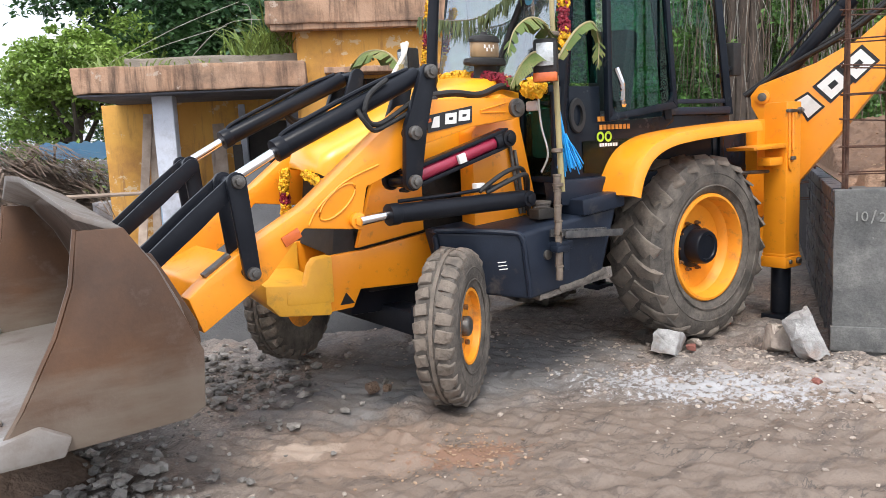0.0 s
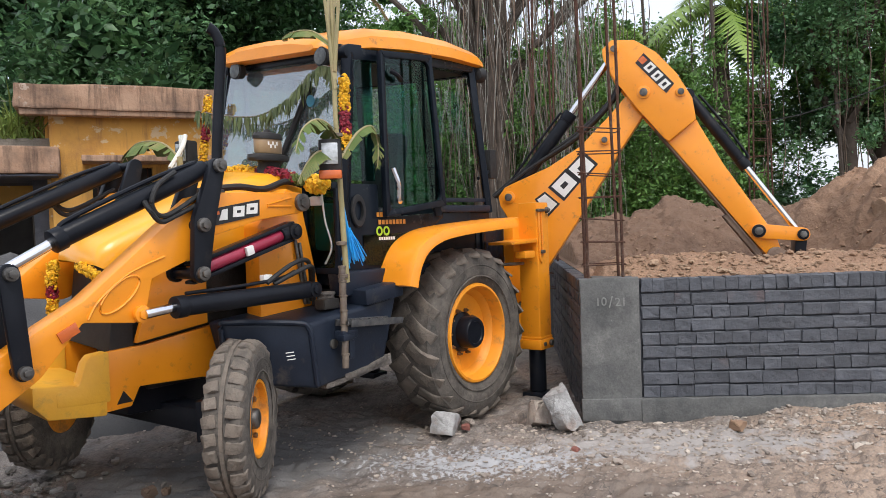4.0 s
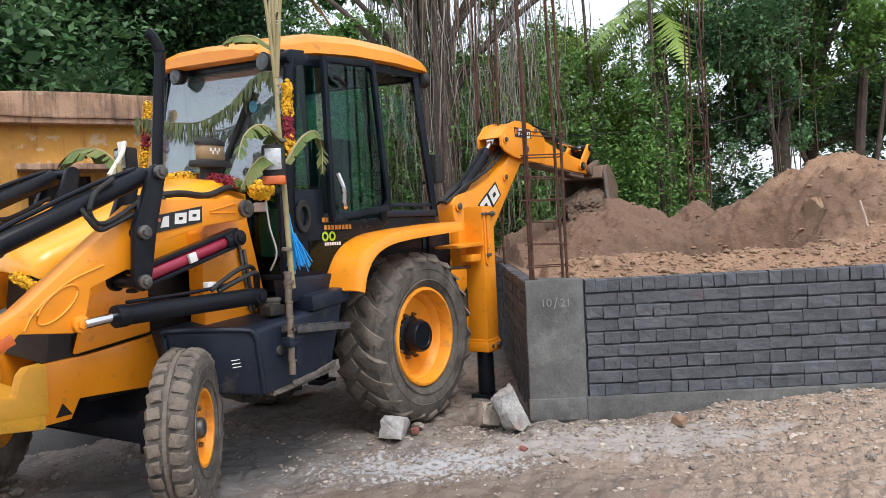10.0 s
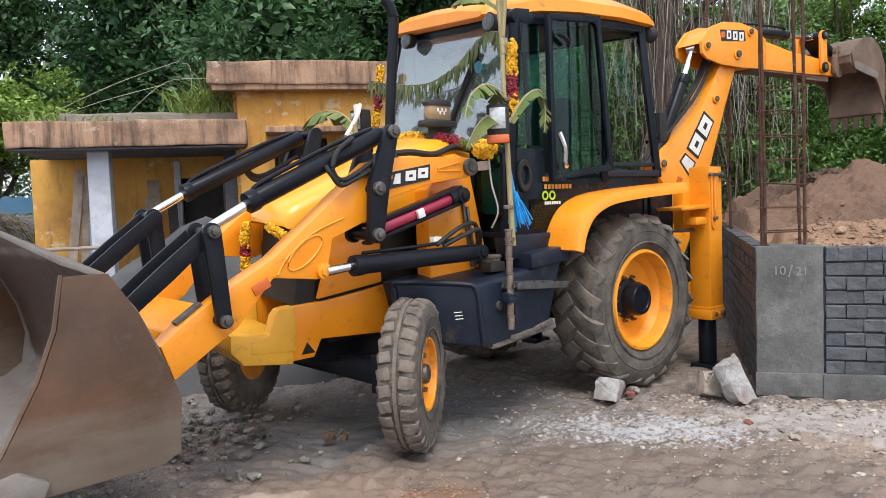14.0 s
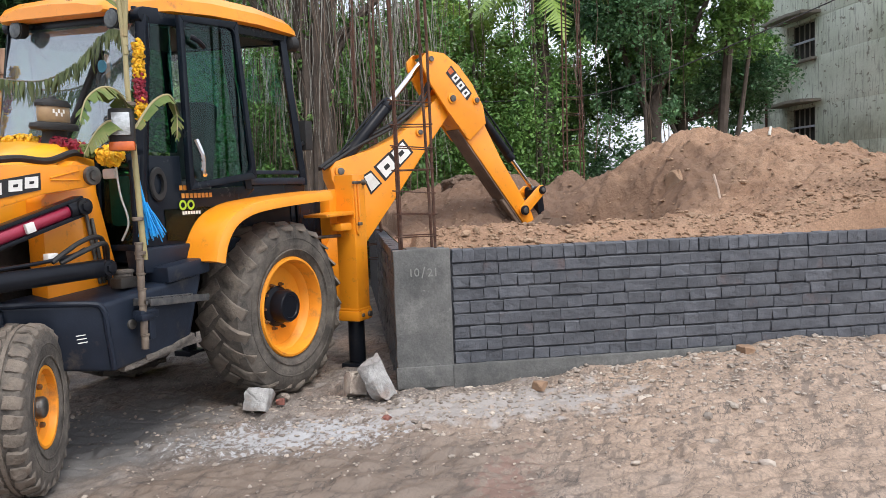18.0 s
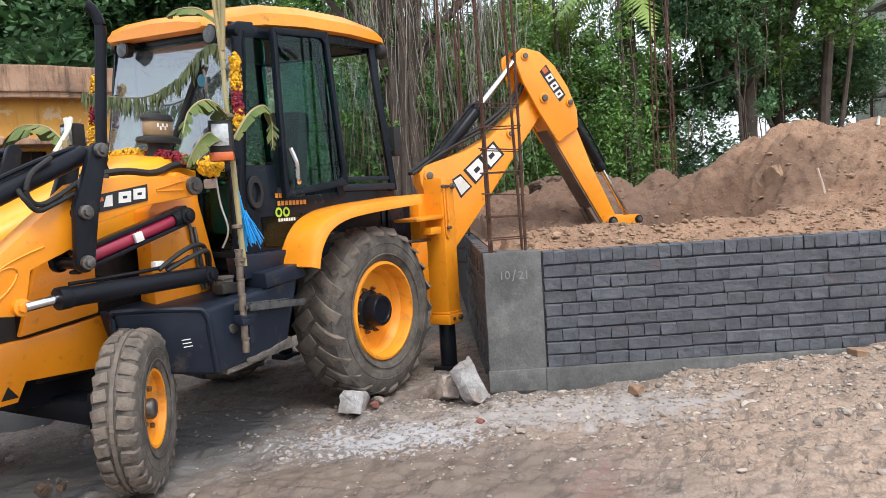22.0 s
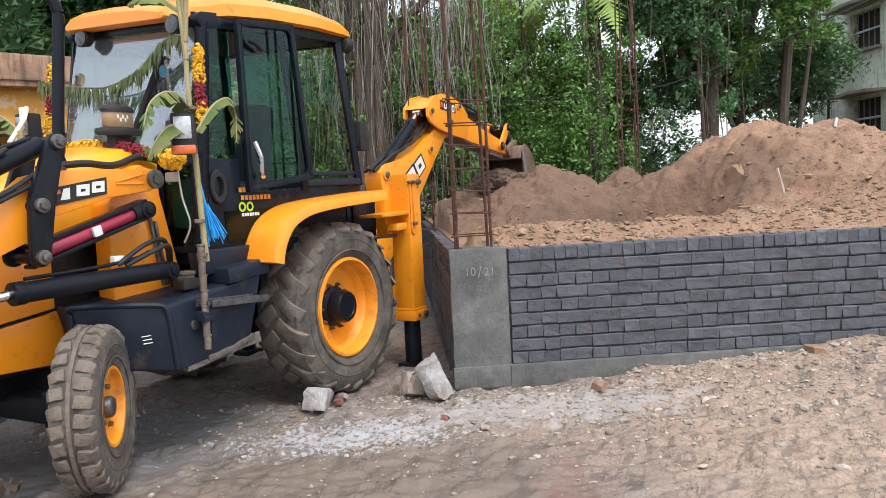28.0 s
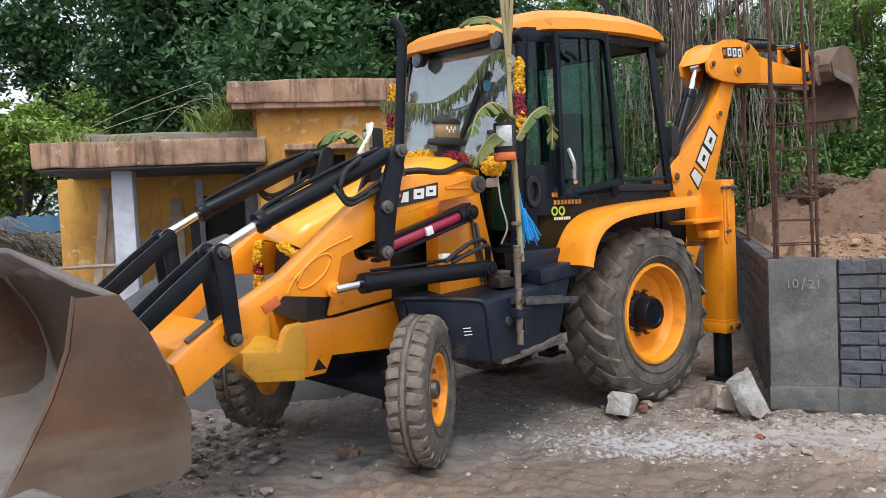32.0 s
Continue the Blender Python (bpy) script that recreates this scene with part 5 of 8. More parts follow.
def overhang():
    """A tree whose feathery boughs hang high before the grey building."""
    g = np.random.default_rng(52)
    x, y = polar(4.9, 16.5)
    t = empty("tree", "spreading tree with feathery boughs hanging before the grey building", "tree", "trees behind the site", m=Matrix.Translation((x, y, 0)))
    for pts, r in ((((0, 0, -0.1), (0.1, 0, 2.2), (-0.1, -0.3, 5.5)), 0.15), (((0.1, 0.0, 1.2), (0.3, -0.3, 2.4), (0.2, -0.6, 4.6)), 0.07), (((0, 0.1, 1.0), (0, 0.8, 2.2), (0.1, 1.6, 4.4)), 0.07)):
        bm = bmesh.new()
        q = curve_path(pts, 6)
        add_tube(bm, q, 0, 8, [r * (1 - 0.6 * i / len(q)) for i in range(len(q))])
        part("trunk" if r > 0.1 else "limb", bm, BARK, t)
    bl = []
    for i in range(46):
        s = g.uniform(-0.75, 2.5)
        z = g.uniform(3.75, 8.0) - 0.10 * abs(s + 0.5)
        bl.append(((g.uniform(-1.2, 1.2), s, max(z, 4.1 if s < 0.2 else 3.6)), (0.62, 0.62, 0.45), 1000))
    ob = new("crown", leaf_cloud("crown", bl, 0.062, LEAFM, g, 0.5))
    ob.parent = t


overhang()


def hanging_roots():
    """A banyan with a fluted trunk and curtains of aerial roots."""
    rng = random.Random(21)
    x0, y0 = polar(33.5, 12.6)
    t = empty("banyan_tree", "old banyan with curtains of brown hanging aerial roots", "tree", m=Matrix.Translation((x0, y0, 0)))
    bm = bmesh.new()
    for i in range(9):
        a = i * 0.7
        p = [(0.30 * math.cos(a), 0.30 * math.sin(a), -0.1), (0.20 * math.cos(a + 0.2), 0.22 * math.sin(a + 0.2), 2.5), (0.3 * math.cos(a + 0.5), 0.3 * math.sin(a + 0.5), 6.0)]
        add_tube(bm, curve_path(p, 6), 0, 8, [0.10 - 0.004 * j for j in range(13)])
    part("trunk", bm, BARK, t, "fluted grey-brown trunk")
    side = Vector((math.sin(radians(33.5)), -math.cos(radians(33.5)), 0))
    for i in range(9):
        bm = bmesh.new()
        s = -1.9 + i * 0.55
        q = Vector((0, 0, 3.6 + rng.uniform(-0.6, 0.6)))
        e = side * (s * 1.25) + Vector((rng.uniform(-0.6, 0.6), rng.uniform(-0.6, 0.6), rng.uniform(5.2, 6.6)))
        add_tube(bm, curve_path([q, (q + e) / 2 + Vector((0, 0, 0.3)), e], 5), 0, 7, [0.07 - 0.004 * j for j in range(11)])
        part("limb", bm, BARK, t)
    for name, mat_, n_, lo, hi, rad in (("aerial_root", ROOTM, 110, -0.9, 1.9, 0.008), ("pale_vine", ROOTP, 190, -0.9, 1.7, 0.006)):
        bm = bmesh.new()
        for i in range(n_):
            s = rng.uniform(lo, hi)
            dpt = rng.uniform(-0.9, 0.9)
            z1 = rng.uniform(4.2, 6.8)
            z0 = rng.choice((rng.uniform(0.6, 2.4), rng.uniform(0.0, 1.2))) if mat_ is ROOTM else rng.uniform(1.2, 3.8)
            p, pts = side * s + Vector((0.6 * dpt, 0.8 * dpt, z1)), []
            lean = rng.uniform(-0.10, 0.10)
            for k in range(7):
                f = k / 6
                pts.append(p + side * (lean * f * (z1 - z0) + rng.gauss(0, 0.035)) + Vector((rng.gauss(0, 0.03), rng.gauss(0, 0.03), -(z1 - z0) * f)))
            r = rad * rng.uniform(0.45, 1.6)
            add_tube(bm, pts, 0, 5, [r * (1 - 0.5 * k / 6) for k in range(7)])
        part(name, bm, mat_, t, "curtain of thin hanging strands")
    g = np.random.default_rng(4)
    bl = [((side.x * s, side.y * s, z), (0.75, 0.75, 0.5), 420) for s, z in [(rng.uniform(-2.2, 2.6), rng.uniform(5.2, 7.2)) for _ in range(16)]]
    bl += [((side.x * s, side.y * s, z), (0.32, 0.32, 0.42), 190) for s, z in [(rng.uniform(-2.0, 2.6), rng.uniform(1.2, 4.8)) for _ in range(44)]]
    ob = new("crown", leaf_cloud("crown", bl, 0.055, LEAFM, g))
    ob.parent = t


hanging_roots()


def palm(c, hgt, seed):
    rng = random.Random(seed)
    t = empty("palm_tree", "coconut palm with drooping yellow-green fronds", "tree", m=Matrix.Translation((c[0], c[1], 0)))
    bm = bmesh.new()
    pth = curve_path([(0, 0, 0), (0.15, 0.1, hgt * 0.5), (0.05, 0.2, hgt)], 8)
    add_tube(bm, pth, 0, 9, [0.17 - 0.004 * i for i in range(len(pth))])
    part("trunk", bm, BARK, t)
    for i in range(16):
        a = i * 2.4
        el = rng.uniform(-0.2, 0.9)
        V, F = [], []
        base = Vector((0.05, 0.2, hgt))
        d = Vector((math.cos(a), math.sin(a), 0))
        L = rng.uniform(1.7, 2.2)
        spine = []
        for k in range(30):
            f = k / 29
            spine.append(base + d * (L * f * math.cos(el)) + Vector((0, 0, L * f * math.sin(el) - 1.35 * f * f)))
        V += [tuple(p) for p in spine]
        sdv = Vector((-d.y, d.x, 0))
        for k in range(2, 29):
            f = k / 29
            for sgn in (-1, 1):
                ln = 0.55 * math.sin(math.pi * min(1, f * 0.9 + 0.12))
                tip = spine[k] + sdv * sgn * ln * 0.75 + d * ln * 0.35 + Vector((0, 0, -ln * rng.uniform(0.35, 0.8)))
                F.append((k, k + 1, len(V)))
                V.append(tuple(tip))
        V = V[2:]
        F = [tuple(i - 2 for i in f) for f in F]
        ob = new("frond", mesh_of("frond", V, F, LEAFL))
        ob.parent = t


palm(polar(16.6, 15.2), 5.3, 4)


def creepers():
    """Vine-hung poles and slim trunks between the trees."""
    rng = random.Random(17)
    g = np.random.default_rng(31)
    for az, d in ((17.0, 14.0), (27.5, 14.0), (22.5, 15.0), (9.5, 14.5), (33.0, 15.5)):
        x, y = polar(az, d)
        t = empty("vine_tree", "slim trunk draped with hanging creeper", "tree", "vine-hung trunks", m=Matrix.Translation((x, y, 0)))
        bm = bmesh.new()
        top = Vector((rng.uniform(-0.4, 0.4), rng.uniform(-0.4, 0.4), rng.uniform(6, 8)))
        pth = curve_path([(0, 0, 0), (rng.uniform(-0.2, 0.2), rng.uniform(-0.2, 0.2), 3), top], 5)
        add_tube(bm, pth, 0, 7, [0.05 - 0.003 * i for i in range(len(pth))])
        part("trunk", bm, BARK, t)
        bm = bmesh.new()
        for k in range(10):
            p = Vector((rng.gauss(0, 0.5), rng.gauss(0, 0.5), rng.uniform(4, 7)))
            add_tube(bm, [p + Vector((rng.gauss(0, 0.03), rng.gauss(0, 0.03), -j * 0.6)) for j in range(7)], 0.009, 4)
        part("vine", bm, ROOTM, t)
        bl = [((rng.gauss(0, 0.45), rng.gauss(0, 0.45), rng.uniform(1.0, 4.3 if 15 < az < 25 else 7.0)), (0.42, 0.42, 0.55), 300) for _ in range(13)]
        ob = new("leaves", leaf_cloud("leaves", bl, 0.055, LEAFM if az > 10 else LEAFB, g, 0.6))
        ob.parent = t


creepers()


def roof_weeds():
    g = np.random.default_rng(9)
    V, F = [], []
    for cx, cy, cz, k, hgt, sp in ((2.1, 0.6, 2.58, 240, 0.46, 0.17), (0.25, 0.8, 2.46, 90, 0.32, 0.22), (2.25, 0.7, 2.60, 36, 0.78, 0.16), (1.3, 0.6, 2.46, 50, 0.14, 0.42), (0.8, 0.7, 2.46, 40, 0.2, 0.3)):
        for _ in range(k):
            p = Vector((cx + g.normal(0, sp), cy + g.normal(0, sp * 0.8), cz))
            d = Vector((g.normal(0, 0.5), g.normal(0, 0.5), 1)).normalized() * hgt * g.uniform(0.4, 1.1)
            w = Vector((0.008, 0.003, 0))
            q = len(V)
            m1 = p + d * 0.6
            tip = p + d + Vector((d.x * 0.6, d.y * 0.6, -0.25 * hgt * g.random()))
            V += [tuple(BM @ v) for v in (p - w, p + w, m1 + w, m1 - w, tip)]
            F += [(q, q + 1, q + 2, q + 3), (q + 3, q + 2, q + 4)]
    tagged(new("roof_grass", mesh_of("roof_grass", V, F, GRASSM)), "wild grass growing on the porch roof", "grass", kind="stuff")
    twigs = empty("dry_shrub", "bare dry twigs sprouting from the porch roof", "shrub")
    for pts in (((0.2, 0.9, 2.6), (1.1, 0.7, 2.98), (1.9, 0.6, 3.25)), ((1.2, 0.8, 2.6), (1.7, 0.7, 3.0), (2.2, 0.7, 3.05)), ((2.0, 0.7, 2.6), (2.02, 0.65, 3.15), (1.92, 0.7, 3.24)), ((0.3, 1.0, 2.6), (0.9, 0.9, 2.8), (1.7, 0.8, 3.0))):
        bm = bmesh.new()
        add_tube(bm, [BM @ p for p in curve_path(pts, 5)], 0.0042, 5)
        part("twig", bm, ROOTP, twigs)


roof_weeds()

bm = bmesh.new()
add_tube(bm, curve_path([(7.4, 2.4, 2.95), (8.45, -0.71, 2.93), (8.72, -1.89, 3.12), (8.88, -3.01, 3.48), (9.2, -5.2, 4.3)], 8), 0.011, 5)
tagged(part("overhead_cable", bm, SEALB), "thin dark cable sagging between the trees", "cable")


# ---- backhoe loader ----
DIGGER = empty("backhoe_loader", "yellow backhoe loader hung with flower garlands and banana stalks", "backhoe loader")


def plate(name, pts, y0, y1, mat_, parent=DIGGER, label="", b=0.008, m=None):
    bm = bmesh.new()
    add_prism(bm, pts, y0, y1, b, m)
    return part(name, bm, mat_, parent, label)


def block(name, c, s, mat_, parent=DIGGER, label="", b=0.012, rot=(0, 0, 0)):
    bm = bmesh.new()
    add_box(bm, c, s, rot, b)
    return part(name, bm, mat_, parent, label)


def bar(name, p0, p1, r, mat_, parent=DIGGER, label="", seg=18, b=0.004):
    bm = bmesh.new()
    add_rod(bm, p0, p1, r, seg, b=b)
    return part(name, bm, mat_, parent, label)


def hose(name, pts, r, mat_=SEALB, parent=DIGGER, label=""):
    bm = bmesh.new()
    add_tube(bm, curve_path(pts, 7), r, 8)
    return part(name, bm, mat_, parent, label)


def pin(x, y, z, r, parent=DIGGER, side=-1, mat_=PIN, ln=0.05):
    """A pivot pin with a collar and a nut, along y."""
    bm = bmesh.new()
    add_rod(bm, (x, y + 0.01 * -side, z), (x, y + side * ln * 0.5, z), r, 18, b=0.004)
    add_rod(bm, (x, y, z), (x, y + side * ln * 0.8, z), r * 0.62, 6, b=0.002)
    return part("pivot_pin", bm, mat_, parent)


def slot(pts, r):
    """A rounded strip outline through pts (x, z) with the half width r at each."""
    out_l, out_r = [], []
    n_ = len(pts)
    for i, (x, z) in enumerate(pts):
        x0, z0 = pts[max(i - 1, 0)]
        x1, z1 = pts[min(i + 1, n_ - 1)]
        d = math.hypot(x1 - x0, z1 - z0)
        nx, nz = -(z1 - z0) / d, (x1 - x0) / d
        k = r[i] if isinstance(r, (list, tuple)) else r
        out_l.append((x + nx * k, z + nz * k))
        out_r.append((x - nx * k, z - nz * k))

    def cap(p, q, k):
        a0 = math.atan2(q[1] - p[1], q[0] - p[0])
        return [(p[0] + k * math.cos(a0 + a), p[1] + k * math.sin(a0 + a)) for a in np.linspace(math.pi / 2, math.pi * 1.5, 7)[1:-1]]
    ks = r if isinstance(r, (list, tuple)) else [r] * n_
    return cap(pts[0], pts[1], ks[0])[::1] + out_r + cap(pts[-1], pts[-2], ks[-1]) + out_l[::-1]


YROT = Matrix.Rotation(radians(90), 4, "X")  # local z along -y


# wheels
def wheel(name, c, turn, R, W, r_rim, lugs, side, label, front=False):
    w = empty(name)
    w.parent = DIGGER
    w.matrix_basis = pose(*c, 0, 0, turn) @ (Matrix() if side < 0 else pose(0, 0, 0, 0, 0, 180))
    w["label"] = label
    h = W / 2
    bm = bmesh.new()
    prof = [(r_rim, -h * 0.72), (r_rim * 1.03, -h * 0.86), (r_rim + (R - r_rim) * 0.35, -h * 1.02), (r_rim + (R - r_rim) * 0.68, -h), (R * 0.955, -h * 0.84), (R * 0.972, -h * 0.55), (R * 0.975, 0),
            (R * 0.972, h * 0.55), (R * 0.955, h * 0.84), (r_rim + (R - r_rim) * 0.68, h), (r_rim + (R - r_rim) * 0.35, h * 1.02), (r_rim * 1.03, h * 0.86), (r_rim, h * 0.72)]
    add_lathe(bm, prof, YROT, 64, closed=True)
    # raised rings on the sidewall
    for q in (0.22, 0.52):
        rr = r_rim + (R - r_rim) * q
        add_lathe(bm, [(rr - 0.006, h * 1.0), (rr - 0.003, h * 1.03), (rr + 0.003, h * 1.03), (rr + 0.006, h * 1.0)], YROT, 64, closed=True)
    part("tyre", bm, RUBBER, w, "worn dusty black rubber", 50)
    bm = bmesh.new()
    for i in range(lugs):
        for s in (-1, 1):
            a = 2 * math.pi * (i + (0.5 if s > 0 else 0)) / lugs
            if front:
                # worn lugs that taper on to the rounded shoulder
                m = Matrix.Rotation(a, 4, "Y") @ pose(0, s * h * 0.58, R * 0.962, 0, 0, s * 9)
                t = bmesh.new()
                bmesh.ops.create_cube(t, size=1, matrix=Matrix.Diagonal((2 * math.pi * R / lugs * 0.70, h * 0.74, 0.040, 1)))
                bmesh.ops.subdivide_edges(t, edges=[e for e in t.edges if abs(e.verts[0].co.y - e.verts[1].co.y) > 0.01], cuts=2)
                for v in t.verts:
                    out = max(0.0, v.co.y * s / (h * 0.37))
                    v.co.z -= 0.030 * out ** 2
                    v.co.x *= 1 - 0.12 * out
                    v.co += 0.004 * noise.noise_vector(v.co * 40 + Vector((i * 1.7, s, 0)))
                bev(t, 0.007)
                t.transform(m)
                merge(bm, t)
            else:
                m = Matrix.Rotation(a, 4, "Y") @ pose(0, s * h * 0.5, R * 0.965, 0, 0, s * 38)
                t = bmesh.new()
                bmesh.ops.create_cube(t, size=1, matrix=Matrix.Diagonal((0.092, h * 1.20, 0.024, 1)))
                bmesh.ops.subdivide_edges(t, edges=[e for e in t.edges if abs(e.verts[0].co.y - e.verts[1].co.y) > 0.01], cuts=3)
                for v in t.verts:
                    out = max(0.0, v.co.y * s / (h * 0.60))
                    v.co.z -= 0.044 * out ** 2.2
                    v.co.x *= 1 + 0.45 * out
                    v.co += 0.006 * noise.noise_vector(v.co * 25 + Vector((i * 1.7, s, 0)))
                bev(t, 0.011)
                t.transform(m)
                merge(bm, t)
    if front:
        add_lathe(bm, [(R * 0.97, -h * 0.10), (R * 0.995, -h * 0.09), (R * 0.995, h * 0.09), (R * 0.97, h * 0.10)], YROT, 64, closed=True)
    part("tread", bm, TREAD, w, "mud-caked tread lugs", 50)
    bm = bmesh.new()
    if front:
        prof = [(r_rim * 1.02, h * 0.80), (r_rim * 1.0, h * 0.86), (r_rim * 0.93, h * 0.84), (r_rim * 0.90, h * 0.5), (r_rim * 0.72, h * 0.30), (r_rim * 0.55, h * 0.42), (r_rim * 0.25, h * 0.45), (0.02, h * 0.45), (0.02, -h * 0.3), (r_rim * 0.9, -h * 0.75), (r_rim * 1.01, -h * 0.8)]
    else:
        prof = [(r_rim * 1.02, h * 0.84), (r_rim * 1.0, h * 0.92), (r_rim * 0.955, h * 0.93), (r_rim * 0.93, h * 0.82), (r_rim * 0.90, h * 0.45), (r_rim * 0.84, h * 0.34), (r_rim * 0.80, h * 0.16), (r_rim * 0.52, h * 0.10), (r_rim * 0.30, h * 0.12), (0.02, h * 0.12), (0.02, -h * 0.3), (r_rim * 0.9, -h * 0.8), (r_rim * 1.01, -h * 0.86)]
    add_lathe(bm, prof, YROT, 56, caps=False)
    part("rim", bm, RIMP, w, "yellow dished steel rim", 35)
    bm = bmesh.new()
    if front:
        add_lathe(bm, [(0.055, h * 0.40), (0.055, h * 0.72), (0.048, h * 0.80), (0.032, h * 0.86), (0.01, h * 0.87)], YROT, 24)
        part("hub", bm, PIN, w, "rusty hub cap")
        k, rb, hb = 5, r_rim * 0.50, h * 0.42
    else:
        add_lathe(bm, [(0.15, h * 0.10), (0.15, h * 0.20), (0.118, h * 0.28), (0.118, h * 0.72), (0.108, h * 0.80), (0.085, h * 0.80), (0.08, h * 0.76), (0.01, h * 0.76)], YROT, 32)
        part("hub", bm, BLACKP, w, "black greasy hub")
        k, rb, hb = 10, 0.166, h * 0.12
    for i in range(k):
        a = 2 * math.pi * i / k
        bm = bmesh.new()
        add_rod(bm, (rb * math.cos(a), -hb, rb * math.sin(a)), (rb * math.cos(a), -hb - 0.022, rb * math.sin(a)), 0.015, 6, b=0.002)
        add_rod(bm, (rb * math.cos(a), -hb, rb * math.sin(a)), (rb * math.cos(a), -hb - (0.024 if front else 0.04), rb * math.sin(a)), 0.008, 8)
        part("bolt", bm, STUD, w)
    return w


wheel("rear_wheel", (0.015, -0.775, 0.632), 0, 0.632, 0.40, 0.362, 22, -1, "large rear wheel with worn chevron tread")
wheel("rear_wheel", (0.015, 0.775, 0.632), 0, 0.632, 0.40, 0.362, 22, 1, "large rear wheel with worn chevron tread")
wheel("front_wheel", (-2.055, -0.83, 0.438), 37, 0.422, 0.215, 0.205, 30, -1, "front wheel turned to the side, with muddy block tread", True)
wheel("front_wheel", (-2.32, 0.72, 0.432), 33, 0.422, 0.215, 0.205, 30, 1, "front wheel turned to the side, with muddy block tread", True)

FRONT, CAB = (0.58, 0.06, 0.07), (0.80, 0.06, 0.08)
FAR_LOADER = Vector((0.12, -0.56, 0.075))  # how far the far loader arm sits in from a plain mirror image
SKEW = FRONT
# chassis and engine
for s in (-1, 1):
    plate("chassis_plate", [(-2.59, 0.85), (-2.61, 0.545), (-2.46, 0.55), (-2.41, 0.645), (-2.02, 0.625), (-1.6, 0.53), (-1.28, 0.58), (-1.22, 0.90), (-1.65, 0.945), (-2.37, 0.86)], s * 0.45, s * 0.40, PAINT, label="yellow chassis side plate")
    plate("side_panel", [(-2.43, 0.875), (-2.30, 1.26), (-2.06, 1.34), (-1.98, 1.30), (-1.985, 0.93)], s * 0.47, s * 0.42, PAINT, label="yellow engine side panel")
# no hole is cut: a black plate paints the dark of the opening
plate("chassis_mark", [(-2.545, 0.575), (-2.505, 0.64), (-2.455, 0.575)], -0.4525, -0.4535, DECALK, label="thin black triangle for the shade in a cut-out", b=0)
block("engine_block", (-1.95, 0, 1.02), (0.95, 0.62, 0.62), ENGINE, label="dark oily engine")
block("engine_head", (-1.85, 0, 1.38), (0.75, 0.5, 0.22), ENGINE)
for i, (x, z) in enumerate(((-1.92, 1.18), (-1.84, 1.02), (-1.78, 1.25))):
    bar("engine_filter", (x, -0.33, z), (x, -0.41, z), 0.055 - 0.01 * i, ENGINE)
block("sump", (-1.72, 0, 0.66), (1.15, 0.46, 0.16), ENGINE)
block("gearbox", (-0.7, 0, 0.75), (1.2, 0.55, 0.55), ENGINE, label="dark gearbox casing")
bar("rear_axle", (0.015, -0.6, 0.632), (0.015, 0.6, 0.632), 0.13, BLACKP, label="black rear axle")
block("rear_chassis", (0.35, 0, 0.85), (1.1, 0.7, 0.4), BLACKP)
SKEW = None
plate("front_axle", [(-2.20, 0.37), (-2.04, 0.37), (-2.04, 0.50), (-2.20, 0.50)], -0.72, 0.72, BLACKP, label="black front axle beam")
plate("axle_bracket", [(-2.40, 0.47), (-1.92, 0.45), (-1.86, 0.62), (-2.40, 0.62)], -0.30, 0.30, BLACKP)
for s in (-1, 1):
    block("axle_end", (-2.14, s * 0.70, 0.44), (0.12, 0.16, 0.22), BLACKP, rot=(0, 0, 35 * 1))

SKEW = FRONT
# front weight and grille
bm = bmesh.new()
add_prism(bm, [(-2.97, 0.65), (-2.90, 0.57), (-2.60, 0.53), (-2.60, 0.70), (-2.97, 0.745)], -0.47, 0.47, 0.02)
for s in (-1, 1):
    add_prism(bm, [(-2.86, 0.62), (-2.86, 0.70), (-2.745, 0.715), (-2.712, 0.815), (-2.68, 0.848), (-2.585, 0.855), (-2.585, 0.60)], s * 0.475, s * 0.36, 0.015)
part("front_weight", bm, WEIGHT, DIGGER, "pale yellow front weight with a notched top")
grille = plate("grille", [(-2.56, 0.84), (-2.50, 1.30), (-2.42, 1.30), (-2.42, 0.84)], -0.40, 0.40, SEALB, label="black radiator grille")
for i in range(13):
    block("slat", (-2.545 + i * 0.0045, 0, 0.90 + i * 0.030), (0.012, 0.74, 0.012), BLACKP, grille, b=0)


def hood():
    secs = [(-2.60, 0.36, 1.32, 1.29), (-2.575, 0.41, 1.385, 1.275), (-2.50, 0.445, 1.43, 1.265), (-2.30, 0.47, 1.515, 1.26), (-2.05, 0.485, 1.625, 1.26), (-1.80, 0.495, 1.725, 1.27), (-1.55, 0.505, 1.785, 1.30), (-1.27, 0.515, 1.81, 1.32)]
    bm = bmesh.new()
    rings = []
    for x, hw, top, bot in secs:
        h_ = top - bot
        r = min(0.12, h_ * 0.7)
        half = [(hw, bot), (hw, top - r)] + [(hw - r + r * math.cos(a), top - r + r * math.sin(a)) for a in np.linspace(0.3, math.pi / 2, 5)] + [(hw * 0.45, top + 0.012), (0, top + 0.018)]
        pts = [(-y, z) for y, z in half] + [(y, z) for y, z in half[-2::-1]]
        rings.append([bm.verts.new((x, y, z)) for y, z in pts])
    for a, b in zip(rings, rings[1:]):
        for i in range(len(a) - 1):
            bm.faces.new((a[i], a[i + 1], b[i + 1], b[i]))
    bm.faces.new(rings[0])
    bm.faces.new(rings[-1][::-1])
    return part("bonnet", bm, HOOD, DIGGER, "yellow engine bonnet with a rounded nose, sunlight put into its colour", 45)


hood()
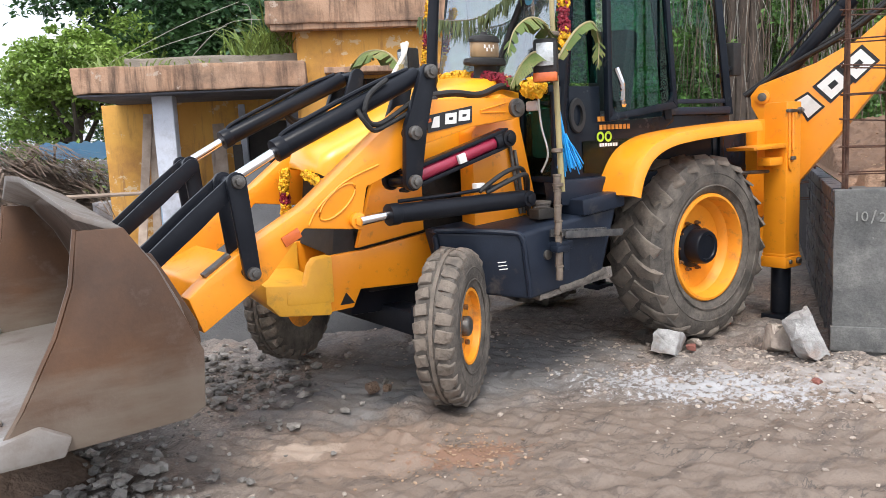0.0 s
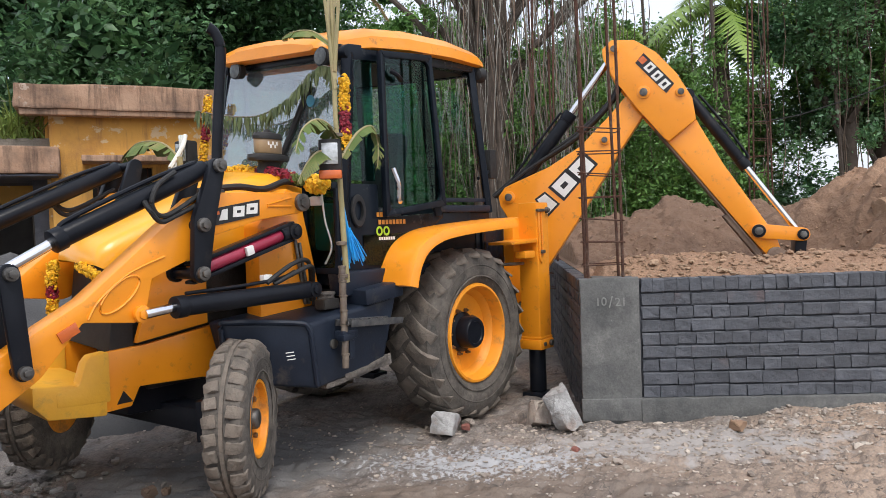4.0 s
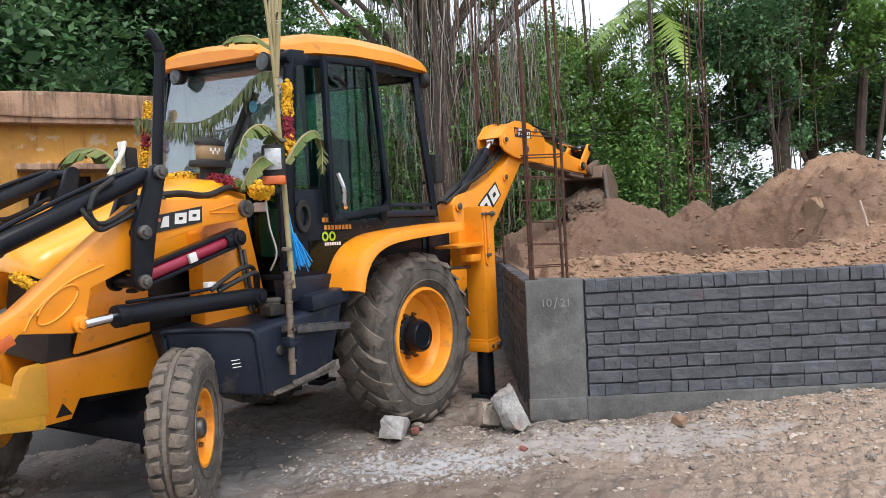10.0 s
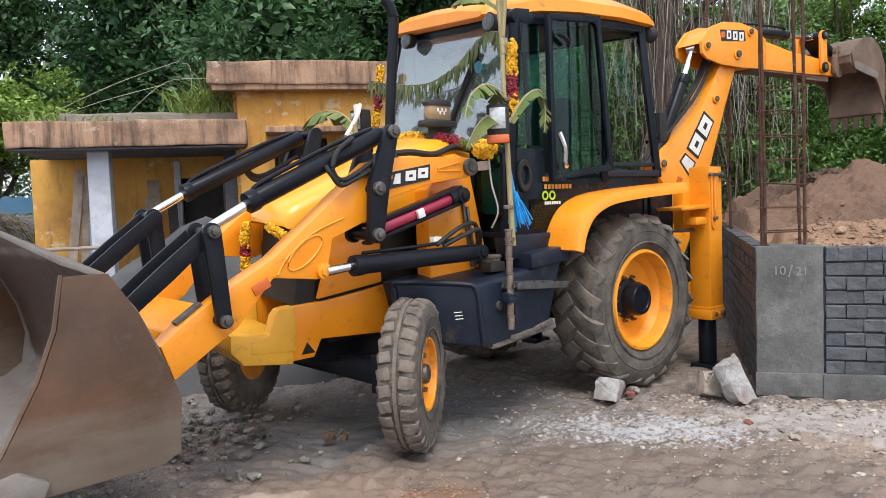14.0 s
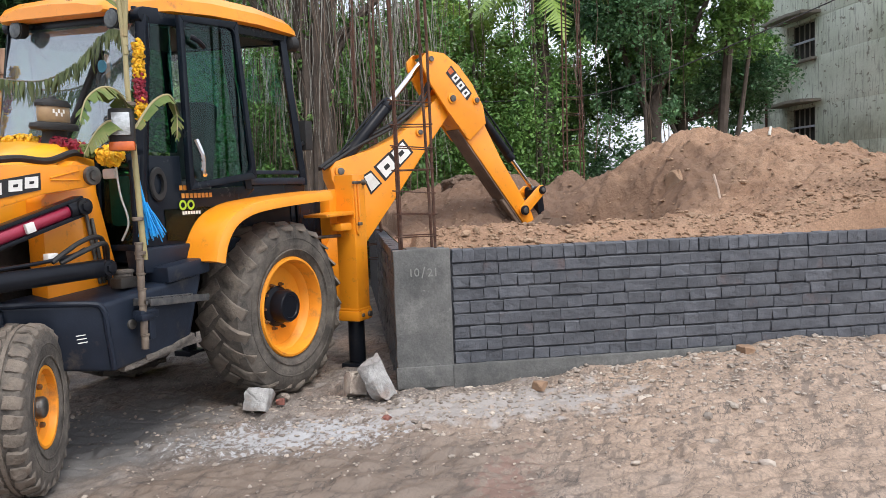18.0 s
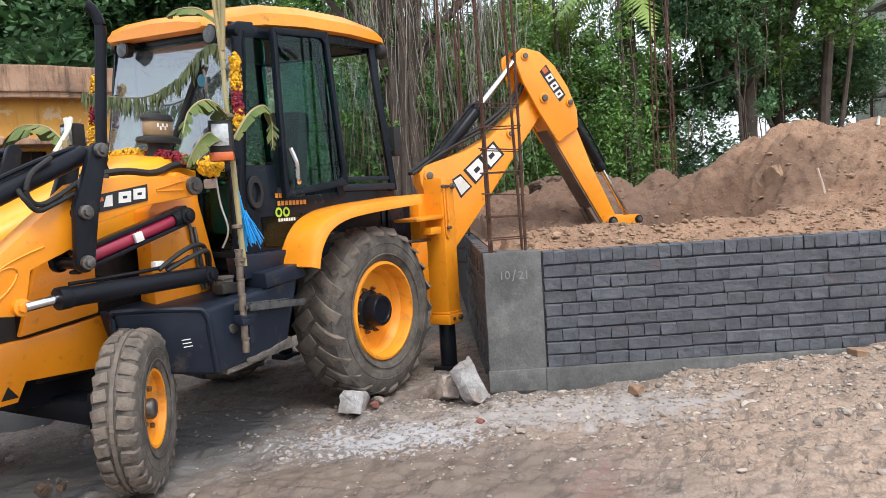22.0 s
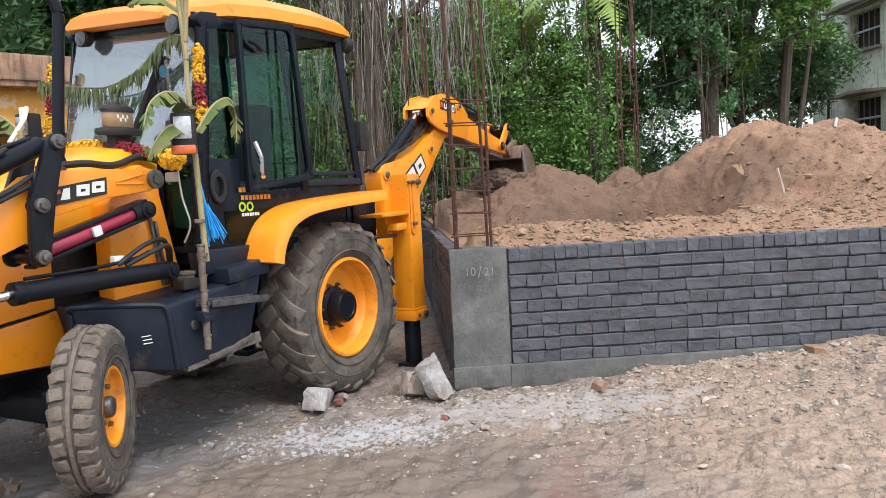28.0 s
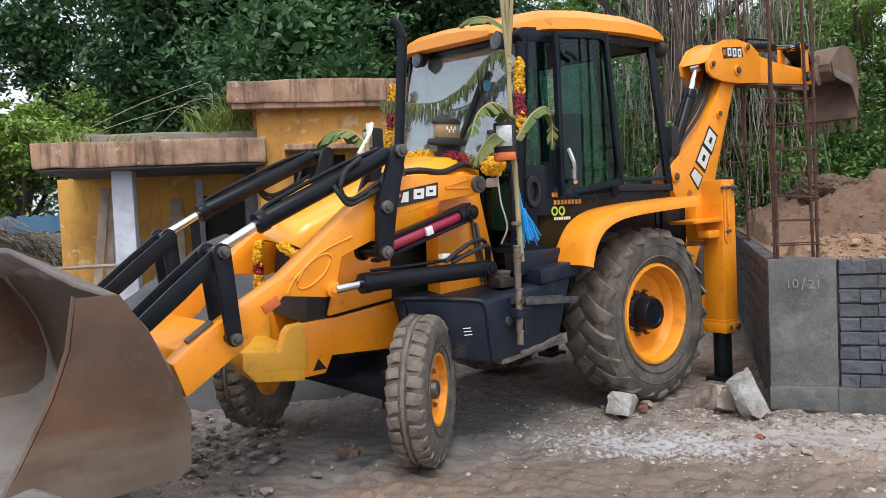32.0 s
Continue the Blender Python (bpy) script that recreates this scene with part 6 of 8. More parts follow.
bar("headlamp", (-2.53, -0.33, 1.22), (-2.50, -0.33, 1.22), 0.05, LAMPG)

# loader towers
SKEW = None
placed = set(bpy.data.objects)
for s in (-1, 1):
    plate("loader_tower", [(-1.73, 1.47), (-1.735, 0.90), (-1.25, 0.88), (-1.27, 1.1), (-1.40, 1.66), (-1.50, 1.69), (-1.60, 1.62)], s * 0.63, s * 0.50, PAINT, label="yellow loader tower", b=0.012)
    pin(-1.545, s * 0.80, 1.597, 0.052, side=s)
    bar("tower_pipe", (-1.40, s * 0.645, 0.98), (-1.47, s * 0.645, 1.42), 0.011, PIN)
    bar("tower_pipe", (-1.37, s * 0.645, 0.98), (-1.43, s * 0.645, 1.36), 0.011, PIN)
    block("valve", (-1.37, s * 0.80, 0.985), (0.12, 0.09, 0.06), ENGINE, b=0.006)

# loader arms
ARM = [(-3.40, 0.635), (-3.455, 0.80), (-3.36, 0.875), (-3.19, 0.985), (-2.87, 1.155), (-2.462, 1.47), (-2.26, 1.622), (-2.13, 1.648), (-1.80, 1.655), (-1.55, 1.655), (-1.50, 1.635), (-1.485, 1.595), (-1.50, 1.555), (-1.56, 1.535), (-1.84, 1.502), (-2.168, 1.42), (-2.297, 1.312), (-2.53, 1.225), (-2.56, 1.10), (-2.58, 1.035), (-2.63, 1.022), (-2.88, 1.052), (-3.08, 0.836)]
for s in (-1, 1):
    arm = plate("loader_arm", ARM, s * 0.80, s * 0.67, PAINT, label="yellow cranked loader arm", b=0.012)
    # raised oval and rib on the arm's flank
    ring = [(-2.70 + 0.115 * math.cos(a) * 0.86 - 0.045 * math.sin(a) * 0.5, 1.165 + 0.115 * math.cos(a) * 0.62 + 0.045 * math.sin(a)) for a in np.linspace(0, 2 * math.pi, 20)]
    bm = bmesh.new()
    add_tube(bm, [(x, s * 0.802, z) for x, z in ring], 0.006, 6)
    part("rib", bm, PAINT, arm)
    bm = bmesh.new()
    add_tube(bm, curve_path([(-2.86, s * 0.802, 1.065), (-2.80, s * 0.802, 1.15), (-2.65, s * 0.802, 1.26), (-2.46, s * 0.802, 1.33)], 6), 0.006, 6)
    part("rib", bm, PAINT, arm)
    bm = bmesh.new()
    add_tube(bm, [(-1.80, s * 0.802, 1.585), (-1.62, s * 0.802, 1.625)], 0.006, 6)
    part("rib", bm, PAINT, arm)
    bm = bmesh.new()
    add_tube(bm, [(-1.80, s * 0.802, 1.575), (-1.62, s * 0.802, 1.575)], 0.006, 6)
    part("rib", bm, PAINT, arm)
    plate("reflector", [(-2.985, 0.975), (-2.90, 1.017), (-2.922, 1.062), (-3.007, 1.02)], s * 0.8015, s * 0.809, AMBER, arm, "orange reflector", b=0.002)
    # badge: white shapes on a black field
    bdg = plate("badge", [(-2.155, 1.565), (-1.857, 1.613), (-1.861, 1.525), (-2.153, 1.476)], s * 0.8015, s * 0.806, DECALK, arm, "black badge with white blocks", b=0)
    for i, x in enumerate((-2.105, -2.005, -1.915)):
        zc = 1.53 + (x + 2.1) * 0.165
        wd = 0.026 if i == 0 else 0.037
        pts = [(x - wd, zc - 0.028), (x + wd, zc - 0.024), (x + wd * 1.15, zc + 0.034), (x - wd * (0.2 if i == 0 else 0.85), zc + 0.028)]
        plate("badge_block", pts, s * 0.806, s * 0.809, WHITE, arm, b=0)
        if i:
            plate("badge_gap", [(x - 0.012, zc - 0.006), (x + 0.014, zc - 0.004), (x + 0.016, zc + 0.010), (x - 0.010, zc + 0.008)], s * 0.809, s * 0.8105, DECALK, arm, b=0)
    plate("badge_mark", [(-2.148, 1.53), (-2.128, 1.533), (-2.130, 1.552), (-2.146, 1.549)], s * 0.806, s * 0.809, AMBER, arm, b=0)
    pin(-2.60, s * 0.80, 1.062, 0.042, side=s, mat_=PAINT)
    # grey wear strip on top of the tip
    block("wear_strip", (-3.30, s * 0.735, 0.925), (0.15, 0.05, 0.02), PIN, arm, rot=(0, -33, 0), b=0.004)
    # lever, dump ram and links
    plate("dump_lever", slot([(-2.17, 1.782), (-2.265, 1.50), (-2.298, 1.235)], [0.042, 0.064, 0.048]), s * 0.875, s * 0.835, BLACKP, label="black dump lever", b=0.006)
    plate("dump_lever", slot([(-2.17, 1.782), (-2.265, 1.50), (-2.298, 1.235)], [0.042, 0.064, 0.048]), s * 0.665, s * 0.63, BLACKP, b=0.006)
    for x, z in ((-2.17, 1.782), (-2.283, 1.479), (-2.298, 1.235)):
        bar("lever_shaft", (x, s * 0.64, z), (x, s * 0.87, z), 0.03, BLACKP)
        pin(x, s * 0.875, z, 0.036, side=s)
    bar("dump_ram", (-2.20, s * 0.79, 1.770), (-2.976, s * 0.79, 1.432), 0.048, BLACKP, label="black hydraulic barrel", b=0.008)
    bar("ram_gland", (-2.95, s * 0.79, 1.443), (-3.0, s * 0.79, 1.421), 0.054, BLACKP)
    bar("ram_rod", (-2.976, s * 0.79, 1.430), (-3.222, s * 0.79, 1.300), 0.024, CHROME, label="bright chromed ram rod")
    hose("ram_pipe", [(-2.25, s * 0.79, 1.80), (-2.5, s * 0.79, 1.71), (-2.9, s * 0.79, 1.53), (-2.97, s * 0.79, 1.48)], 0.012, BLACKP)
    hose("ram_hose", [(-2.40, s * 0.83, 1.745), (-2.52, s * 0.86, 1.67), (-2.55, s * 0.86, 1.57), (-2.46, s * 0.84, 1.53), (-2.22, s * 0.80, 1.65)], 0.013)
    hose("ram_hose", [(-2.58, s * 0.84, 1.60), (-2.56, s * 0.86, 1.55), (-2.50, s * 0.85, 1.50), (-2.40, s * 0.83, 1.53), (-2.20, s * 0.80, 1.61)], 0.013)
    for y0 in (0.87, 0.70):
        plate("bucket_link", slot([(-3.222, 1.298), (-3.184, 0.888)], [0.044, 0.038]), s * (y0 + 0.014), s * (y0 - 0.014), BLACKP, label="black upright link", b=0.005)
        plate("tilt_bar", slot([(-3.222, 1.290), (-3.42, 1.13), (-3.64, 0.955)], [0.038, 0.043, 0.038]), s * (y0 - 0.022), s * (y0 - 0.044), BLACKP, label="black tilt bar to the bucket", b=0.004)
    for x, z in ((-3.222, 1.298), (-3.184, 0.888)):
        bar("link_shaft", (x, s * 0.68, z), (x, s * 0.885, z), 0.024, BLACKP)
        pin(x, s * 0.885, z, 0.030, side=s)
    # parallel-lift ram, crimson, between two black straps
    for dz in (0.047, -0.047):
        plate("ram_strap", slot([(-2.30, 1.235 + dz), (-1.62, 1.432 + dz)], 0.010), s * 0.81, s * 0.74, BLACKP, b=0.003)
    bar("leveller_ram", (-2.24, s * 0.775, 1.252), (-1.69, s * 0.775, 1.411), 0.037, RED, label="crimson hydraulic cylinder")
    bar("ram_end", (-1.70, s * 0.775, 1.408), (-1.62, s * 0.775, 1.43), 0.052, BLACKP)
    pin(-1.62, s * 0.81, 1.430, 0.046, side=s, mat_=BLACKP)
    block("ram_bracket", (-1.955, s * 0.825, 1.335), (0.05, 0.02, 0.05), WHITE, rot=(0, -16, 0), b=0.003)
    # lift ram
    bar("lift_rod", (-2.60, s * 0.835, 1.062), (-2.41, s * 0.835, 1.081), 0.024, CHROME, label="bright chromed ram rod")
    bar("lift_ram", (-2.42, s * 0.835, 1.078), (-1.53, s * 0.835, 1.087), 0.05, BLACKP, label="black hydraulic lift cylinder", b=0.008)
    bar("ram_gland", (-2.44, s * 0.835, 1.077), (-2.38, s * 0.835, 1.079), 0.056, BLACKP)
    pin(-1.53, s * 0.86, 1.087, 0.045, side=s, mat_=BLACKP)
    hose("lift_pipe", [(-2.37, s * 0.83, 1.14), (-2.0, s * 0.83, 1.15), (-1.75, s * 0.83, 1.17), (-1.62, s * 0.80, 1.20)], 0.010, BLACKP)
    hose("lift_hose", [(-1.85, s * 0.83, 1.15), (-1.70, s * 0.86, 1.24), (-1.55, s * 0.82, 1.26), (-1.42, s * 0.72, 1.20), (-1.36, s * 0.66, 1.0)], 0.014)
    hose("lift_hose", [(-1.80, s * 0.83, 1.14), (-1.66, s * 0.87, 1.20), (-1.52, s * 0.84, 1.22), (-1.42, s * 0.74, 1.12), (-1.36, s * 0.68, 0.97)], 0.014)
    block("hose_clamp", (-1.83, s * 0.80, 1.17), (0.06, 0.04, 0.05), WHITE, b=0.004)
for ob in set(bpy.data.objects) - placed:
    if ob.parent is DIGGER and ob.data and sum(v.co.y for v in ob.data.vertices) > 0:
        ob.location = FAR_LOADER
bm = bmesh.new()
add_prism(bm, [(-3.40, 0.72), (-3.36, 0.84), (-3.12, 0.93), (-3.06, 0.88), (-3.18, 0.74)], -0.68, 0.12, 0.02)
part("arm_crossmember", bm, PAINT, DIGGER, "yellow cross-beam between the loader arms")


# loader bucket
def loader_bucket():
    prof = [(-3.77, 1.172), (-3.66, 1.02), (-3.585, 0.86), (-3.53, 0.655), (-3.535, 0.44), (-3.60, 0.405), (-4.15, 0.385)]
    inner = [(-3.79, 1.155), (-3.68, 1.01), (-3.61, 0.86), (-3.57, 0.68), (-3.60, 0.50), (-3.70, 0.43), (-4.15, 0.405)]
    bm = bmesh.new()
    add_prism(bm, [(-3.93, 1.235)] + prof + [(-4.33, 0.378), (-4.33, 0.39), (-4.15, 0.405)] + inner[::-1][1:] + [(-3.93, 1.215)], -1.13, 1.13, 0.004)
    bmesh.ops.bisect_plane(bm, geom=bm.verts[:] + bm.edges[:] + bm.faces[:], plane_co=(0, -0.25, 0), plane_no=(0, 1, 0))
    bmesh.ops.bisect_plane(bm, geom=bm.verts[:] + bm.edges[:] + bm.faces[:], plane_co=(0, 0.25, 0), plane_no=(0, 1, 0))
    for v in bm.verts:  # the spill guard rises towards the middle
        up = max(0.0, v.co.z - 0.95) / 0.28 * min(1.0, (1.13 - abs(v.co.y)) / 0.88)
        v.co.z += 0.13 * up
        v.co.x -= 0.06 * up
    body = part("bucket", bm, BUCKIN, DIGGER, "wide worn loader bucket of brown steel with a polished inside")
    for s in (-1, 1):
        bm = bmesh.new()
        add_prism(bm, [(-3.93, 1.174), (-3.77, 1.172), (-3.66, 1.0), (-3.515, 0.655), (-3.53, 0.43), (-3.60, 0.395), (-4.20, 0.375), (-4.28, 0.40), (-4.16, 0.56), (-4.03, 0.80), (-3.96, 0.98)], s * 1.13, s * 1.16, 0.004)
        part("bucket_side", bm, BUCKET, body, "brown rust-stained side plate")
        bm = bmesh.new()
        add_tube(bm, [(-3.93, s * 1.145, 1.18), (-3.965, s * 1.145, 0.98), (-4.035, s * 1.145, 0.80), (-4.165, s * 1.145, 0.56), (-4.25, s * 1.145, 0.43)], 0.012, 6)
        part("edge_bar", bm, BUCKET, body)
        bm = bmesh.new()
        add_prism(bm, [(-4.36, 0.37), (-4.05, 0.37), (-4.02, 0.44), (-4.12, 0.50), (-4.25, 0.47), (-4.37, 0.40)], s * 1.19, s * 1.10, 0.015)
        part("corner_tooth", bm, BUCKIN, body, "worn corner tooth")
        for y in (0.87, 0.67):
            bm = bmesh.new()
            add_prism(bm, [(-3.655, 1.04), (-3.61, 1.03), (-3.555, 0.93), (-3.45, 0.72), (-3.44, 0.62), (-3.52, 0.60), (-3.57, 0.86)], s * (y + 0.015), s * (y - 0.015), 0.006)
            part("hinge_plate", bm, BUCKET, body)
    for i in range(8):
        y = -0.98 + i * 0.28
        bm = bmesh.new()
        add_prism(bm, [(-4.42, 0.378), (-4.22, 0.372), (-4.20, 0.42), (-4.30, 0.425)], y - 0.04, y + 0.04, 0.008)
        part("tooth", bm, BUCKIN, body)


loader_bucket()

# exhaust and pre-cleaner
SKEW = FRONT
bm = bmesh.new()
add_tube(bm, curve_path([(-1.85, -0.42, 1.60), (-1.845, -0.42, 1.9), (-1.79, -0.42, 2.46), (-1.792, -0.42, 2.54), (-1.82, -0.41, 2.60), (-1.86, -0.40, 2.625)], 6), 0.036, 16)
part("exhaust", bm, BLACKP, DIGGER, "tall black exhaust pipe curved at the top")
pc = Matrix.Translation((-1.40, -0.285, 0))
bm = bmesh.new()
add_lathe(bm, [(0.115, 1.74), (0.098, 1.77), (0.078, 1.86), (0.085, 1.872), (0.150, 1.875), (0.158, 1.89), (0.150, 1.912), (0.098, 1.922), (0.02, 1.922)], pc, 36)
cleaner = part("air_cleaner", bm, SEALB, DIGGER, "black air pre-cleaner with a beige bowl")
bm = bmesh.new()
add_lathe(bm, [(0.098, 1.922), (0.104, 1.93), (0.104, 2.012), (0.098, 2.02)], pc, 36)
part("bowl", bm, BEIGE, cleaner, "beige bowl with a pale label")
for i in range(5):
    bm = bmesh.new()
    a = -1.95 + i * 0.16
    add_box(bm, (-1.40 + 0.1045 * math.cos(a), -0.285 + 0.1045 * math.sin(a), 1.985 - 0.018 * (i % 2)), (0.012, 0.002, 0.022), (0, 0, math.degrees(a) + 90))
    part("label_mark", bm, WHITE, cleaner)
bm = bmesh.new()
add_lathe(bm, [(0.112, 2.012), (0.114, 2.03), (0.095, 2.05), (0.03, 2.058), (0.02, 2.075), (0.01, 2.075)], pc, 36)
part("lid", bm, SEALB, cleaner)
hose("bonnet_hose", [(-2.05, -0.52, 1.67), (-1.8, -0.54, 1.70), (-1.6, -0.54, 1.69), (-1.42, -0.53, 1.74), (-1.30, -0.55, 1.72)], 0.02)
hose("arm_hose", [(-2.02, -0.70, 1.66), (-2.2, -0.73, 1.60), (-2.32, -0.73, 1.53), (-2.42, -0.74, 1.46)], 0.016)

# side tank with step
SKEW = None
for s in (-1, 1):
    bm = bmesh.new()
    vs = [(-2.00, s * 0.60, 0.935), (-1.63, s * 0.92, 0.90), (-0.86, s * 0.92, 0.99), (-0.86, s * 0.48, 1.02), (-2.00, s * 0.48, 0.94),
          (-1.90, s * 0.62, 0.575), (-1.585, s * 0.92, 0.515), (-1.0, s * 0.92, 0.585), (-0.95, s * 0.48, 0.58), (-1.90, s * 0.48, 0.57)]
    q = [bm.verts.new(v) for v in vs]
    bm.faces.new(q[:5])
    bm.faces.new(q[5:][::-1])
    for i in range(5):
        bm.faces.new((q[i], q[5 + i], q[5 + (i + 1) % 5], q[(i + 1) % 5]))
    bmesh.ops.recalc_face_normals(bm, faces=bm.faces)
    bev(bm, 0.025, 3)
    tank = part("side_tank", bm, NAVY, DIGGER, "dusty blue-black side tank with a step")
    bar("cap", (-1.45, s * 0.915, 0.76), (-1.45, s * 0.935, 0.76), 0.028, PIN, tank)
    bm = bmesh.new()
    add_box(bm, (-1.0, s * 0.80, 1.02), (0.36, 0.3, 0.10), (0, -5, 0), b=0.02)
    part("upper_step", bm, NAVY, tank)
    bm = bmesh.new()
    for y in (0.94, 1.065):
        add_box(bm, (-1.21, s * y, 0.868), (0.46, 0.010, 0.040), (0, 4, 0), b=0.002)
    for i in range(12):
        add_box(bm, (-1.42 + i * 0.038, s * 1.0, 0.886 - i * 0.0026), (0.007, 0.14, 0.020), (0, 0, 32 if i % 2 else -32))
    part("step_grating", bm, WORN, tank, "serrated grey steel step")
    bm = bmesh.new()
    add_box(bm, (-1.40, s * 0.985, 0.815), (0.13, 0.07, 0.05), b=0.008)
    add_box(bm, (-1.385, s * 0.99, 0.735), (0.045, 0.05, 0.13), b=0.006)
    part("step_bracket", bm, NAVY, tank)
    bm = bmesh.new()
    rim = curve_path([(-1.97, s * 0.625, 0.60), (-2.0, s * 0.60, 0.90), (-1.96, s * 0.635, 0.932), (-1.70, s * 0.86, 0.912), (-1.635, s * 0.918, 0.88), (-1.615, s * 0.925, 0.75), (-1.59, s * 0.925, 0.54)], 5)
    add_tube(bm, rim, 0.017, 8)
    part("rim", bm, NAVY, tank, "raised rim round the tank's front panel")
    bm = bmesh.new()
    add_box(bm, (-1.22, s * 0.78, 0.545), (0.58, 0.26, 0.035), (0, -6, 0), b=0.008)
    add_box(bm, (-1.16, s * 0.905, 0.575), (0.40, 0.045, 0.035), (6, -8, 0), b=0.008)
    rough_edges(bm, 0.018, 9, 5)
    part("skid_plate", bm, MUDC, tank, "mud-caked scraped underside")
    bm = bmesh.new()
    add_rod(bm, (-1.30, s * 0.72, 0.95), (-1.30, s * 0.72, 1.03), 0.055, 18, b=0.006)
    add_rod(bm, (-1.30, s * 0.72, 1.03), (-1.30, s * 0.72, 1.05), 0.062, 18, b=0.006)
    part("filler_cap", bm, MUDC, tank, "dusty round filler cap")
    for i, (a, b) in enumerate(((-1.80, 0.755), (-1.795, 0.735), (-1.79, 0.715))):
        plate("tank_mark", [(a, b), (a + 0.06, b - 0.003), (a + 0.06, b + 0.002), (a, b + 0.005)], -0.0035, -0.0015, WHITE, tank, b=0, m=Matrix.Translation((0, s * 0.9, 0)))

# cab
SKEW = CAB


def cab():
    W0, W1 = 0.80, 0.74
    bm = bmesh.new()
    add_box(bm, (-0.38, 0, 1.12), (1.70, 1.56, 0.10), b=0.02)
    part("cab_floor", bm, CABP, DIGGER, "dark cab floor")
    for s in (-1, 1):
        sk = plate("cab_sill", [(-1.26, 1.17), (-1.24, 1.02), (-0.92, 1.00), (-0.88, 1.12), (-0.60, 1.12), (-0.60, 1.17)], s * 0.84, s * 0.70, NAVY, label="dark plastic cab sill", b=0.015)
        # pillars
        for nm, p0, p1, r in (("front_pillar", (-1.235, s * W0, 1.15), (-1.035, s * W1, 2.56), 0.034), ("middle_pillar", (-0.225, s * W0, 1.50), (-0.33, s * W1, 2.63), 0.026), ("rear_pillar", (0.44, s * W0, 1.52), (0.335, s * W1, 2.66), 0.027)):
            bm = bmesh.new()
            d = Vector(p1) - Vector(p0)
            t = bmesh.new()
            bmesh.ops.create_cube(t, size=1, matrix=Matrix.Translation((Vector(p0) + Vector(p1)) / 2) @ d.to_track_quat("Z", "X").to_matrix().to_4x4() @ Matrix.Diagonal((r * 2, r * 2, d.length, 1)))
            bev(t, 0.012)
            merge(bm, t)
            part(nm, bm, CABP, DIGGER)
        plate("roof_rail", slot([(-1.05, 2.56), (-0.3, 2.63), (0.34, 2.665)], 0.05), s * (W1 + 0.03), s * (W1 - 0.05), CABP, b=0.01)
        # lower door with a small lower window
        dr = plate("door", [(-1.215, 1.72), (-1.235, 1.15), (-0.62, 1.115), (-0.50, 1.22), (-0.30, 1.42), (-0.16, 1.49), (-0.16, 1.53), (-0.86, 1.50), (-0.86, 1.72)], s * 0.80, s * 0.765, CABP, label="dark cab door with window open", b=0.012)
        plate("lower_window", [(-1.03, 1.39), (-1.02, 1.20), (-0.66, 1.165), (-0.55, 1.29), (-0.46, 1.40)], s * 0.8015, s * 0.806, GLASS, dr, "dark lower glass", b=0)
        bm = bmesh.new()
        add_lathe(bm, [(0.055, 0), (0.085, 0.0), (0.092, 0.012), (0.085, 0.022), (0.055, 0.022)], Matrix.Translation((-1.073, s * 0.80, 1.545)) @ Matrix.Rotation(radians(90) * (1 if s < 0 else -1), 4, "X") @ Matrix.Diagonal((0.72, 1.15, 1, 1)), 28, closed=True)
        part("door_recess", bm, SEALB, dr, "oval black door recess")
        plate("quarter_glass", [(-1.185, 1.74), (-1.065, 2.51), (-0.86, 2.53), (-0.86, 1.74)], s * 0.775, s * 0.770, GLASS, DIGGER, "green tinted front quarter glass", b=0).visible_shadow = False
        # side window hung open in a thick black frame
        fr = [(-0.86, 2.585), (-0.315, 2.635), (-0.198, 1.575), (-0.856, 1.503)]
        ins = [(-0.822, 2.545), (-0.350, 2.585), (-0.246, 1.618), (-0.818, 1.548)]
        bm = bmesh.new()
        for i in range(4):
            a, b, c, d = fr[i], fr[(i + 1) % 4], ins[(i + 1) % 4], ins[i]
            add_prism(bm, [a, b, c, d], s * 0.865, s * 0.825, 0.006)
        for (cx, cz), (ax, az), (bx, bz) in ((ins[i], ins[i - 1], ins[(i + 1) % 4]) for i in range(4)):
            u = Vector((ax - cx, 0, az - cz)).normalized() * 0.06
            w = Vector((bx - cx, 0, bz - cz)).normalized() * 0.06
            curve = [(cx + u.x * (1 - f) ** 2 + w.x * f ** 2, cz + u.z * (1 - f) ** 2 + w.z * f ** 2) for f in (0, 0.2, 0.4, 0.6, 0.8, 1)]
            add_prism(bm, [(cx, cz)] + curve, s * 0.862, s * 0.828, 0.0)
        wf = part("window_frame", bm, CABP, DIGGER, "thick black window frame standing proud of the cab")
        plate("glass", ins, s * 0.847, s * 0.842, GLASS, wf, "green tinted glass", b=0).visible_shadow = False
        bm = bmesh.new()
        add_tube(bm, curve_path([(-0.80, s * 0.88, 1.82), (-0.775, s * 0.90, 1.72), (-0.765, s * 0.89, 1.62), (-0.74, s * 0.88, 1.60)], 5), 0.018, 8)
        part("handle", bm, CHROME, wf, "bright door handle")
        bm = bmesh.new()
        add_tube(bm, curve_path([(-0.78, s * 0.87, 2.46), (-0.74, s * 0.89, 2.44), (-0.68, s * 0.88, 2.41)], 4), 0.016, 8)
        part("stay", bm, BLACKP, wf)
        bm = bmesh.new()
        add_box(bm, (0.11, s * 0.80, 1.555), (0.66, 0.05, 0.05), b=0.01)
        add_box(bm, (0.11, s * 0.79, 1.62), (0.60, 0.02, 0.03), b=0.005)
        part("window_sill", bm, NAVY, DIGGER)
